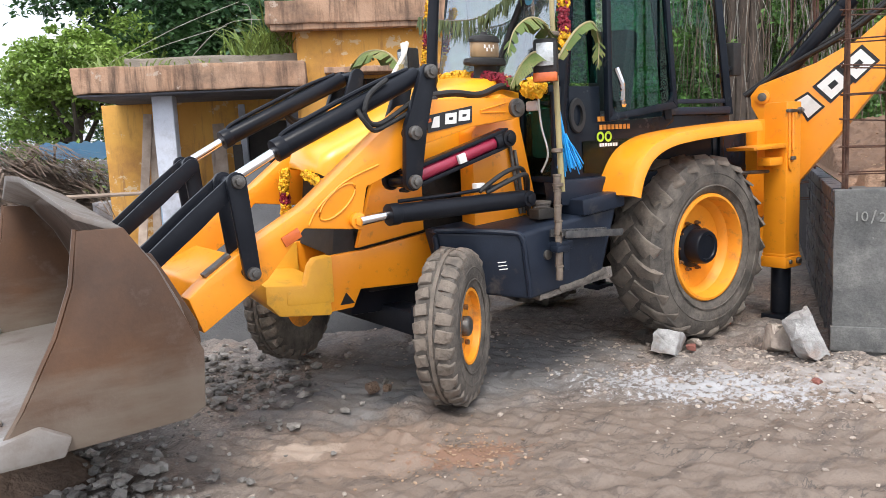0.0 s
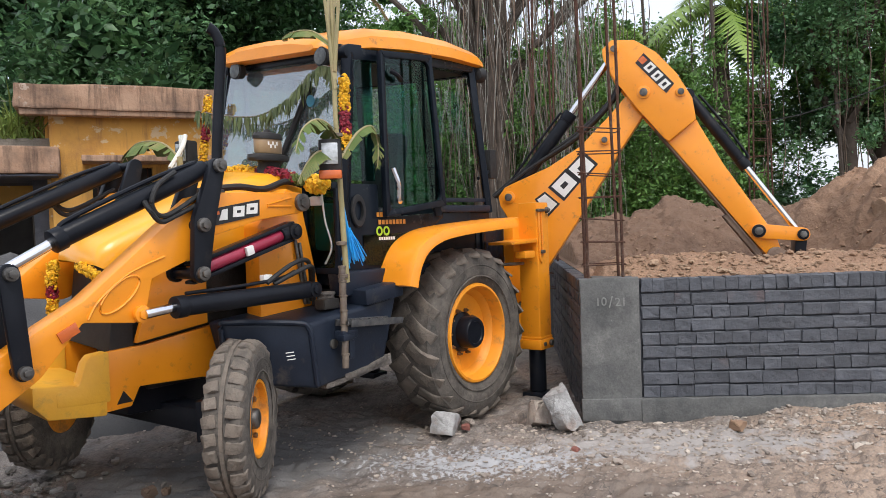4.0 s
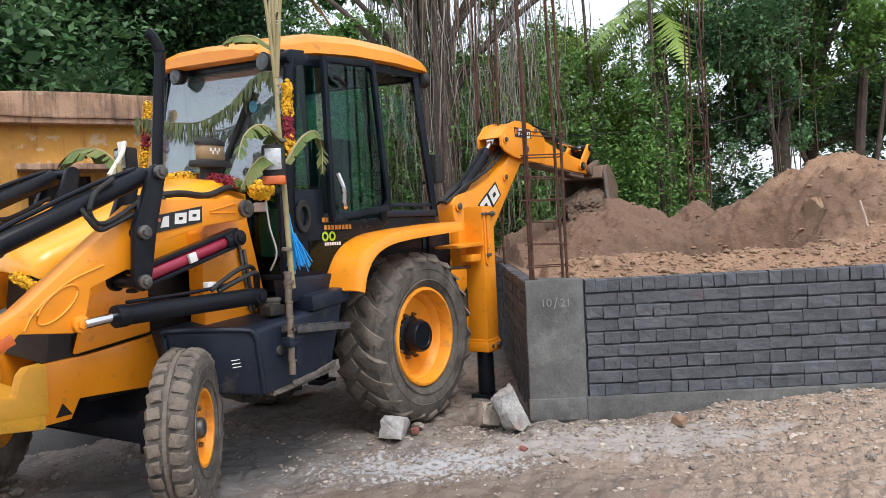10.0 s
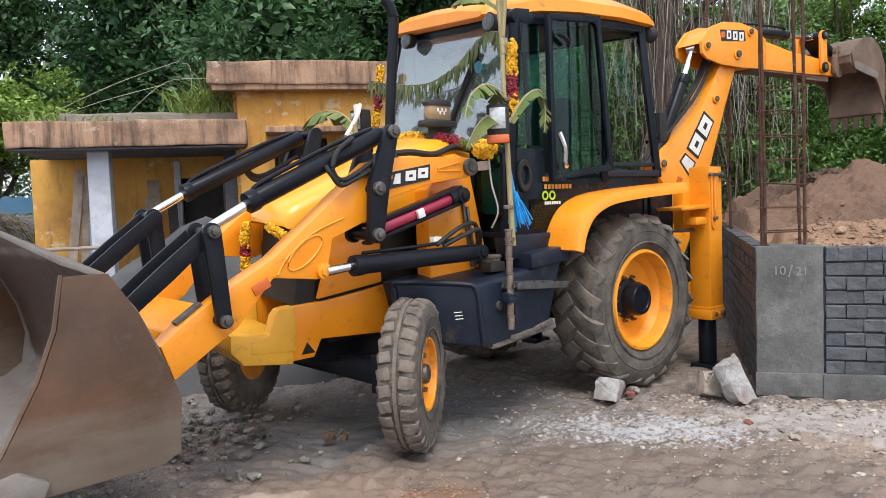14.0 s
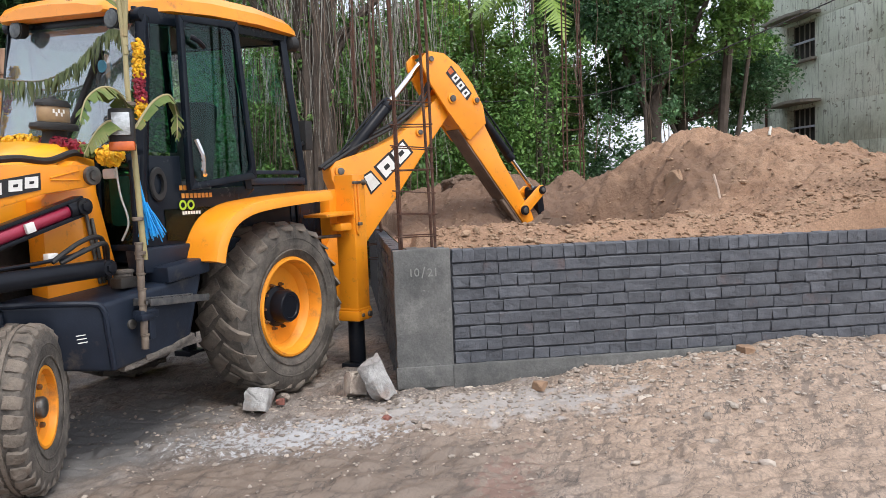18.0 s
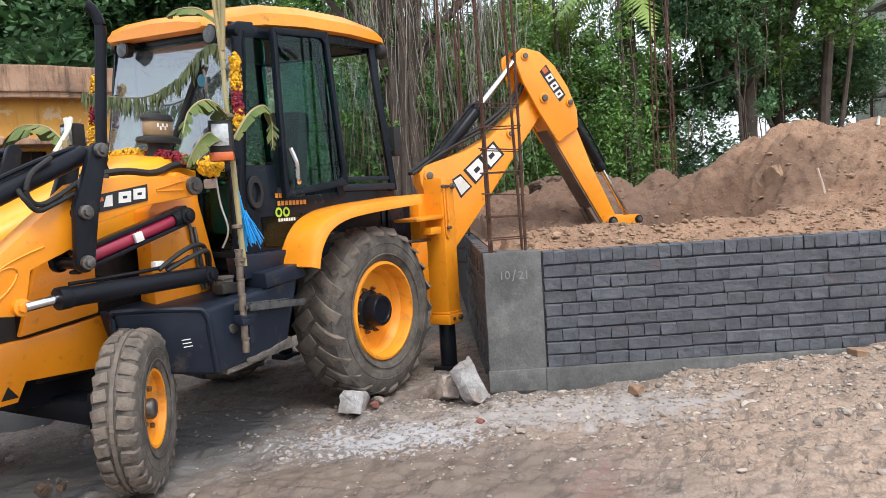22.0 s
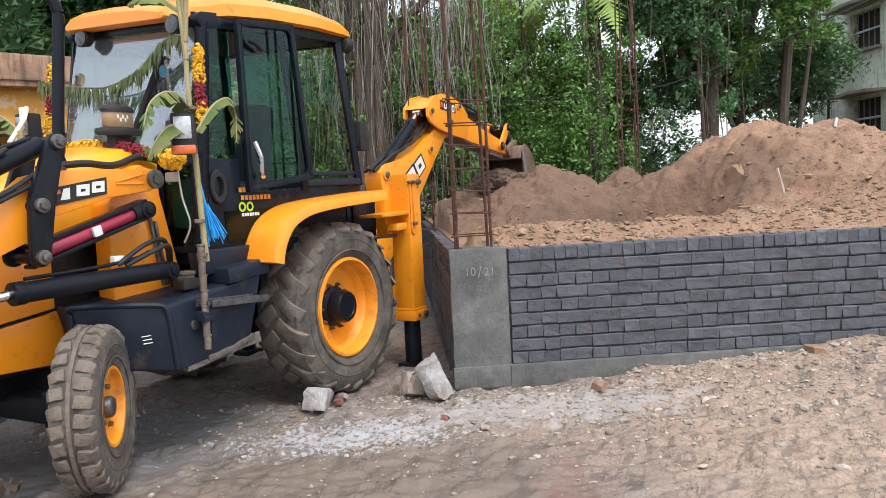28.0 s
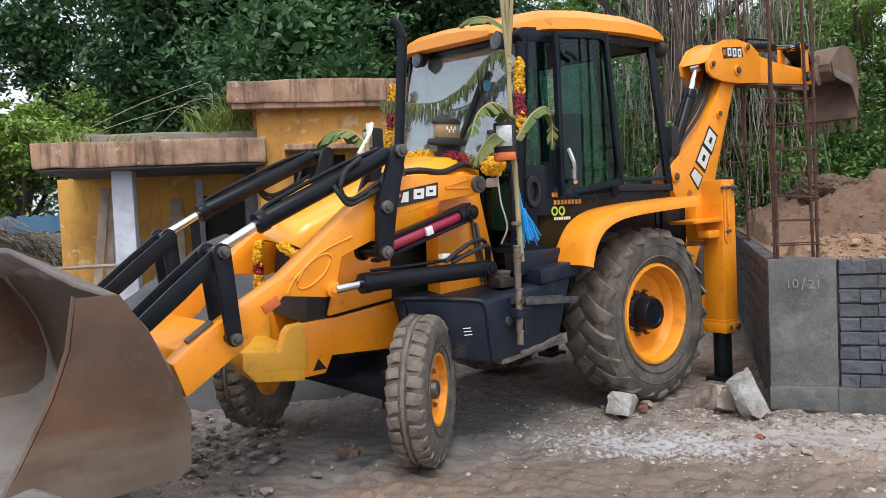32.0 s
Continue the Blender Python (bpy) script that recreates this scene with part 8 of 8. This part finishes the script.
        for i, x in enumerate((-0.13, -0.035, 0.06)):
            plate("badge_block", [(x - 0.033, 0.128), (x + 0.033, 0.135), (x + 0.033, 0.215), (x - 0.033, 0.208)], s * 0.158, s * 0.160, WHITE, dip, b=0)
            plate("badge_gap", [(x - 0.012, 0.15), (x + 0.012, 0.153), (x + 0.012, 0.193), (x - 0.012, 0.19)], s * 0.160, s * 0.161, DECALK, dip, b=0)
        plate("badge_mark", [(-0.245, 0.135), (-0.19, 0.14), (-0.19, 0.195), (-0.245, 0.19)], s * 0.158, s * 0.160, AMBER, dip, b=0)
    # digging bucket: curled shell with side plates
    shell = [(0.17, -0.01), (0.245, -0.11), (0.31, -0.27), (0.305, -0.44), (0.19, -0.585), (-0.02, -0.665), (-0.25, -0.645), (-0.42, -0.61), (-0.55, -0.585)]
    shell = [(p.x, p.z) for p in curve_path([(x, 0, z) for x, z in shell], 4)]
    inner = [(x * 0.93 - 0.012, z * 0.945 + 0.012) for x, z in shell]
    bm = bmesh.new()
    add_prism(bm, shell + inner[::-1], -0.30, 0.30, 0.0)
    add_prism(bm, [(0.17, -0.01), (0.07, 0.0), (-0.05, -0.09), (-0.02, -0.13), (0.20, -0.09)], -0.30, 0.30, 0.01)
    buck = part("digging_bucket", bm, HOE, DIGGER, "soil-stained steel digging bucket with teeth", 30)
    parts.append(buck)
    for s in (-1, 1):
        bm = bmesh.new()
        add_prism(bm, [(0.17, -0.01)] + shell[1:-1] + [(-0.50, -0.60), (-0.38, -0.57), (-0.19, -0.50), (-0.125, -0.44), (-0.06, -0.22), (-0.01, -0.11), (0.06, -0.03)], s * 0.295, s * 0.318, 0.003)
        part("bucket_side", bm, HOE, buck, "worn side plate")
        bm = bmesh.new()
        add_prism(bm, slot([(0.0, 0.0), (0.12, -0.03)], [0.075, 0.09]), s * 0.17, s * 0.125, 0.006)
        add_prism(bm, slot([(0.21, -0.02), (0.14, -0.08)], [0.055, 0.07]), s * 0.17, s * 0.125, 0.006)
        part("bucket_ear", bm, HOE, buck)
        bm = bmesh.new()
        add_prism(bm, slot([(0.03, -0.07), (-0.03, -0.25), (-0.10, -0.46)], [0.045, 0.045, 0.04]), s * 0.328, s * 0.312, 0.004)
        part("wear_bar", bm, BUCKIN, buck, "bright rubbed strip along the bucket mouth")
    for i in range(5):
        y = -0.26 + i * 0.13
        bm = bmesh.new()
        add_prism(bm, [(-0.44, -0.635), (-0.68, -0.565), (-0.68, -0.555), (-0.44, -0.58)], y - 0.035, y + 0.035, 0.006)
        part("tooth", bm, HOE, buck, "worn digging tooth")
    # lever and link
    bm = bmesh.new()
    for s in (-1, 1):
        add_prism(bm, slot([(0, 0), (LEV, 0)], [0.06, 0.055]), s * 0.15, s * 0.118, 0.006)
    add_rod(bm, (LEV, -0.15, 0), (LEV, 0.15, 0), 0.03, 12)
    lever = part("tipping_lever", bm, PAINT, DIGGER, "yellow tipping lever")
    parts.append(lever)
    for s in (-1, 1):
        for x, r in ((0.0, 0.055), (LEV, 0.045)):
            bar("boss", (x, s * 0.14, 0), (x, s * 0.168, 0), r, BLACKP, lever)
            bar("pin", (x, s * 0.16, 0), (x, s * 0.18, 0), r * 0.6, PIN, lever)
    bm = bmesh.new()
    add_prism(bm, slot([(0, 0), (LNK, 0)], 0.045), -0.10, 0.10, 0.008)
    parts.append(part("tipping_link", bm, BLACKP, DIGGER, "dark tipping link"))
    # rams: barrel from its base, rod back from its eye
    for nm, r, ln, rr, rl in (("bucket_ram", 0.048, 0.78, 0.026, 0.75), ("dipper_ram", 0.058, 0.92, 0.03, 0.80)):
        bm = bmesh.new()
        add_rod(bm, (0.0, 0, 0), (ln, 0, 0), r, 20, b=0.008)
        add_rod(bm, (ln - 0.08, 0, 0), (ln + 0.01, 0, 0), r * 1.1, 20, b=0.005)
        add_rod(bm, (0, -0.09, 0), (0, 0.09, 0), r * 1.0, 14, b=0.004)
        ram = part(nm, bm, BLACKP, DIGGER, "black hydraulic barrel")
        parts.append(ram)
        hose("ram_pipe", [(0.05, -0.02, r + 0.02), (0.3, -0.02, r + 0.028), (ln - 0.1, -0.02, r + 0.022), (ln - 0.05, -0.02, r)], 0.011, BLACKP, ram)
        bm = bmesh.new()
        add_rod(bm, (0, 0, 0), (-rl, 0, 0), rr, 18)
        add_rod(bm, (0, -0.05, 0), (0, 0.05, 0), rr * 1.7, 14, b=0.004)
        parts.append(part(nm.replace("ram", "rod"), bm, CHROME, DIGGER, "bright chromed ram rod"))
    return parts


ARM_PARTS = build_arm()  # post, boom, dipper, bucket, lever, link, bucket ram and rod, dipper ram and rod


def soil_load(label, seed):
    bm = bmesh.new()
    bmesh.ops.create_icosphere(bm, subdivisions=5, radius=1)
    for v in bm.verts:
        p = v.co.copy()
        k = 1 + 0.22 * noise.noise(p * 1.6 + Vector((seed, 0, 0))) + 0.14 * noise.noise(p * 5 + Vector((0, seed, 0))) + 0.11 * noise.noise(p * 11) + 0.06 * noise.noise(p * 24)
        v.co = Vector((p.x * 0.40 * k, p.y * 0.275 * k, p.z * 0.18 * k))
    ob = part("soil_load", bm, DIGSOIL, None, "", 60)
    return tagged(ob, label, "soil")


LOAD_A = soil_load("lump of moist brown soil scooped by the digging bucket", 2.0)
LOAD_B = soil_load("second lump of moist brown soil scooped by the digging bucket", 6.0)


# ---- festive dressing ----
def ribbon_leaf(name, spine, width, mat_, parent=None, tear=0.35, seed=0, label=""):
    """A long banana leaf: a midrib with torn blades hanging to both sides."""
    rng = random.Random(seed)
    pts = curve_path(spine, 9)
    V, F = [], []
    n_ = len(pts)
    hang, gap = {-1: (0.5, 0.8), 1: (0.5, 0.8)}, {-1: False, 1: False}
    for i in range(n_ - 1):
        f = i / (n_ - 1)
        w = width * math.sin(math.pi * min(1, 0.12 + f * 0.88)) ** 0.6
        d = (pts[i + 1] - pts[i]).normalized()
        sd = d.cross(Vector((0, 0, 1)))
        sd = sd.normalized() if sd.length > 0.1 else Vector((0.6, -0.8, 0))
        for s in (-1, 1):
            first = rng.random() < tear
            if first:
                hang[s] = (rng.uniform(0.35, 1.1), rng.uniform(0.5, 1.0))
            if first and rng.random() < 0.12:
                continue
            a, b = pts[i], pts[i + 1]
            tipo = sd * s * w * hang[s][1] + Vector((0, 0, -w * hang[s][0])) + d * 0.01
            q = len(V)
            V += [tuple(a), tuple(b), tuple(b + tipo * 0.55), tuple(a + tipo * 0.55), tuple(b + tipo * 0.97), tuple(a + tipo * 0.97 + (d * 0.008 if first else d * 0))]
            F += [(q, q + 1, q + 2, q + 3), (q + 3, q + 2, q + 4, q + 5)]
    me = mesh_of(name, V, F, mat_, False)
    ob = new(name, me)
    ob.parent = parent
    if label:
        ob["label"] = label
    bm = bmesh.new()
    add_tube(bm, pts, 0, 6, [0.009 * (1 - 0.7 * i / n_) for i in range(n_)])
    rib = part("midrib", bm, STALK, ob)
    return ob


def dressing():
    stalk = empty("banana_stalk", "cut banana plant tied upright to the cab with drooping torn leaves", "plant")
    bm = bmesh.new()
    path = curve_path([(-1.395, -1.0, 1.12), (-1.405, -1.0, 1.35), (-1.41, -0.99, 1.75), (-1.415, -0.98, 2.1), (-1.40, -0.97, 2.45), (-1.39, -0.96, 2.75), (-1.37, -0.95, 3.2)], 6)
    add_tube(bm, path, 0, 12, [0.018 - 0.009 * (i / len(path)) ** 1.2 for i in range(len(path))])
    part("stem", bm, STALK, stalk, "pale green banana stem")
    for k, (dx, dy) in enumerate(((-0.05, 0.02), (0.08, 0.03), (0.02, -0.04), (0.14, 0.10))):
        bm = bmesh.new()
        add_tube(bm, curve_path([(-1.41, -0.98, 2.25 + 0.05 * k), (-1.40 + dx * 0.5, -0.97 + dy, 2.7), (-1.38 + dx * 1.6, -0.95 + dy * 2, 3.2)], 5), 0, 6, [0.016 - 0.001 * i for i in range(11)])
        part("leaf_stalk", bm, STALK, stalk)
    ribbon_leaf("leaf", [(-1.415, -1.0, 1.90), (-1.50, -1.02, 2.02), (-1.62, -1.03, 2.05), (-1.74, -1.04, 1.98), (-1.80, -1.05, 1.86)], 0.085, BANANA, stalk, 0.45, 1)
    ribbon_leaf("leaf", [(-1.42, -1.0, 1.80), (-1.55, -1.0, 1.88), (-1.66, -1.0, 1.82), (-1.73, -0.98, 1.70)], 0.07, BANANA, stalk, 0.45, 2)
    ribbon_leaf("leaf", [(-1.40, -1.0, 1.85), (-1.28, -1.02, 2.0), (-1.16, -1.03, 2.05), (-1.12, -1.04, 1.95), (-1.13, -1.04, 1.80)], 0.06, BANANA, stalk, 0.4, 3)
    ribbon_leaf("leaf", [(-1.40, -0.97, 2.50), (-1.44, -0.85, 2.60), (-1.46, -0.7, 2.62), (-1.46, -0.6, 2.60)], 0.06, BANANA, stalk, 0.2, 4)
    ribbon_leaf("leaf", [(-1.39, -0.96, 2.72), (-1.2, -0.9, 2.95), (-0.95, -0.85, 2.95), (-0.75, -0.85, 2.80)], 0.03, STALK, stalk, 0.7, 5)
    for z in (1.16, 1.35, 1.98):
        bm = bmesh.new()
        add_lathe(bm, [(0.022, -0.012), (0.031, -0.008), (0.031, 0.008), (0.022, 0.012)], Matrix.Translation((-1.425, -1.0, z)), 14, closed=True)
        part("string", bm, CANE, stalk, "dark tying string")
    cane = empty("sugar_cane", "dark knotted cane tied upright beside the cab step", "cane")
    zs = np.linspace(0.62, 1.22, 8)
    for a, b in zip(zs, zs[1:]):
        bm = bmesh.new()
        add_rod(bm, (-1.435, -1.0, a), (-1.43, -1.0, b - 0.012), 0.021, 10, b=0.003)
        add_rod(bm, (-1.43, -1.0, b - 0.012), (-1.43, -1.0, b), 0.025, 10, b=0.003)
        part("cane_joint", bm, CANE, cane)
    block("clamp", (-1.42, -1.0, 0.80), (0.10, 0.06, 0.04), NAVY, cane)
    # far side leaf
    far = empty("banana_leaf", "cut banana leaf tied to the far side of the bonnet", "leaf")
    ribbon_leaf("blade", [(-1.55, 0.36, 1.95), (-1.58, 0.50, 2.06), (-1.6, 0.70, 2.09), (-1.6, 0.86, 2.06), (-1.6, 0.98, 1.97)], 0.10, BANANA, far, 0.2, 8)
    bm = bmesh.new()
    add_tube(bm, [(-1.55, 0.36, 1.30), (-1.55, 0.36, 1.96)], 0.02, 8)
    part("stem", bm, STALK, far)
    # string of leaves across the windscreen
    tor = empty("leaf_garland", "string of wilted green leaves hung across the windscreen", "garland")
    cord = curve_path([(-1.17, 0.66, 2.34), (-1.19, 0.36, 2.27), (-1.20, 0.0, 2.22), (-1.20, -0.22, 2.25), (-1.19, -0.38, 2.31), (-1.19, -0.52, 2.40), (-1.19, -0.66, 2.46), (-1.22, -0.80, 2.42)], 8)
    bm = bmesh.new()
    add_tube(bm, cord, 0.006, 6)
    part("cord", bm, CANE, tor)
    rng = random.Random(6)
    V, F = [], []
    for i, p in enumerate(cord):
        for k in range(4):
            q = p + Vector((rng.uniform(-0.03, 0.0), rng.uniform(-0.015, 0.015), 0))
            ln, w = rng.uniform(0.05, 0.15), rng.uniform(0.007, 0.016)
            dv = Vector((rng.uniform(-0.25, 0.05), rng.uniform(-0.35, 0.35), -1)).normalized() * ln
            sd = Vector((rng.uniform(-0.4, 0.4), 1, 0)).normalized() * w
            j = len(V)
            V += [tuple(q - sd * 0.4), tuple(q + sd * 0.4), tuple(q + dv * 0.5 + sd), tuple(q + dv * 0.5 - sd), tuple(q + dv)]
            F += [(j, j + 1, j + 2, j + 3), (j + 3, j + 2, j + 4)]
    ob = new("leaves", mesh_of("leaves", V, F, WILT))
    ob.parent = tor
    ob["kind"] = "stuff"


def garland(label, pts, r, bands, seed):
    """A rope of small blossoms; bands: share of the length and material."""
    g = empty("flower_garland", label, "garland", "flower garlands")
    rng = random.Random(seed)
    path = curve_path(pts, 14)
    n_ = len(path)
    start = 0.0
    for share, mat_ in bands:
        V, F = [], []
        i0, i1 = int(start * (n_ - 1)), int((start + share) * (n_ - 1))
        for i in range(i0, i1 + 1):
            for k in range(16):
                d = Vector((rng.gauss(0, 1), rng.gauss(0, 1), rng.gauss(0, 1))).normalized()
                c = path[i] + d * r * rng.uniform(0.55, 1.0)
                s = r * rng.uniform(0.28, 0.45)
                u = d.cross(Vector((0.3, 0.5, 0.8))).normalized() * s
                v = d.cross(u).normalized() * s
                j = len(V)
                V += [tuple(c + u), tuple(c + v), tuple(c - u), tuple(c - v), tuple(c + d * s * 0.7)]
                F += [(j, j + 1, j + 4), (j + 1, j + 2, j + 4), (j + 2, j + 3, j + 4), (j + 3, j, j + 4)]
        ob = new("blossoms", mesh_of("blossoms", V, F, mat_))
        ob.parent = g
        ob["kind"] = "stuff"
        start += share
    return g


dressing()
garland("marigold and crimson flower garland across the bonnet", [(-1.42, 0.30, 1.845), (-1.45, 0.10, 1.83), (-1.47, -0.12, 1.835), (-1.46, -0.30, 1.815), (-1.40, -0.46, 1.795), (-1.35, -0.60, 1.74)], 0.036, ((0.62, MARIG), (0.3, ROSEP), (0.08, BANANA)), 1)
garland("bunch of marigold blossoms by the lamp", [(-1.33, -0.68, 1.72), (-1.33, -0.76, 1.71)], 0.060, ((1.0, MARIG),), 2)
garland("marigold and crimson garland hung down the cab pillar", [(-1.19, -0.845, 2.36), (-1.20, -0.85, 2.2), (-1.21, -0.86, 2.05), (-1.23, -0.87, 1.93)], 0.036, ((0.42, MARIG), (0.33, ROSEP), (0.25, MARIG)), 3)
garland("marigold and crimson garland on the far cab pillar", [(-1.15, 0.56, 2.42), (-1.17, 0.58, 2.2), (-1.2, 0.6, 1.95)], 0.034, ((0.4, MARIG), (0.25, ROSEP), (0.35, MARIG)), 4)
garland("marigold garland hung on the radiator grille", [(-2.60, 0.02, 1.30), (-2.61, 0.03, 1.20), (-2.60, 0.05, 1.10), (-2.60, 0.06, 1.04)], 0.032, ((0.4, MARIG), (0.2, ROSEP), (0.4, MARIG)), 5)
garland("marigold garland end at the near side of the grille", [(-2.62, -0.30, 1.29), (-2.60, -0.42, 1.24)], 0.03, ((1.0, MARIG),), 6)


def tassel():
    t = empty("tassel", "bright blue thread tassel tied to the banana stalk", "tassel")
    rng = random.Random(4)
    bm = bmesh.new()
    for i in range(46):
        a = Vector((-1.37 + rng.gauss(0, 0.008), -1.0 + rng.gauss(0, 0.008), 1.44))
        b = a + Vector((0.05 + rng.gauss(0, 0.028), rng.gauss(0, 0.03), -0.19 + rng.gauss(0, 0.02)))
        add_tube(bm, [a, (a + b) / 2 + Vector((0, 0, 0.01)), b], 0.0035, 4)
    part("threads", bm, BLUET, t)["kind"] = "stuff"
    bm = bmesh.new()
    add_rod(bm, (-1.40, -1.0, 1.56), (-1.37, -1.0, 1.43), 0.008, 8)
    part("cord", bm, BLUET, t)
    c = empty("cloth", "white cloth strip tied round the far lamp", "cloth")
    bm = bmesh.new()
    add_tube(bm, curve_path([(-1.43, 0.50, 2.12), (-1.45, 0.48, 2.02), (-1.48, 0.52, 1.90), (-1.54, 0.56, 1.78)], 6), 0, 7, [0.026 - 0.0009 * i for i in range(19)])
    add_tube(bm, curve_path([(-1.43, 0.46, 2.12), (-1.50, 0.40, 2.03), (-1.63, 0.36, 1.88)], 6), 0.016, 7)
    part("knot", bm, CLOTH, c)
    hose("cable", [(-1.30, -0.72, 1.70), (-1.29, -0.73, 1.5), (-1.27, -0.76, 1.33), (-1.27, -0.70, 1.22)], 0.006, CLOTH, DIGGER, "thin pale cord")


tassel()


# ---- what moves ----
def motions():
    ts = sorted(set([round(0.25 * i, 2) for i in range(129)]))
    rows = [[] for _ in ARM_PARTS]
    for t in ts:
        for k, m in enumerate(arm_frames(t)):
            rows[k].append((t, m))
    for ob, r in zip(ARM_PARTS, rows):
        walk(ob, r)
    seat = pose(-0.165, 0, -0.43, 0, -18, 0)

    def load_rows(take, drop, rest_in, rest_out):
        out = []
        for t in ts:
            b = arm_frames(t)[3] @ seat
            if t <= take - 0.5:
                out.append((t, rest_in))
            elif take <= t <= drop:
                out.append((t, b))
            elif drop < t < drop + 0.6:
                f = (t - drop) / 0.6
                a = arm_frames(drop)[3] @ seat
                p = a.translation.lerp(rest_out.translation, f * f)
                out.append((t, Matrix.LocRotScale(p, a.to_quaternion().slerp(rest_out.to_quaternion(), f), None)))
            elif t >= drop + 0.6:
                out.append((t, rest_out))
        return out
    walk(LOAD_A, load_rows(4.5, 9.75, pose(2.35, -2.15, 0.62), pose(4.85, -0.25, 1.45, 0, 0, 40)))
    walk(LOAD_B, load_rows(23.75, 27.25, pose(3.45, -1.55, 0.62), pose(4.95, 0.05, 1.5, 0, 0, 100)))


motions()
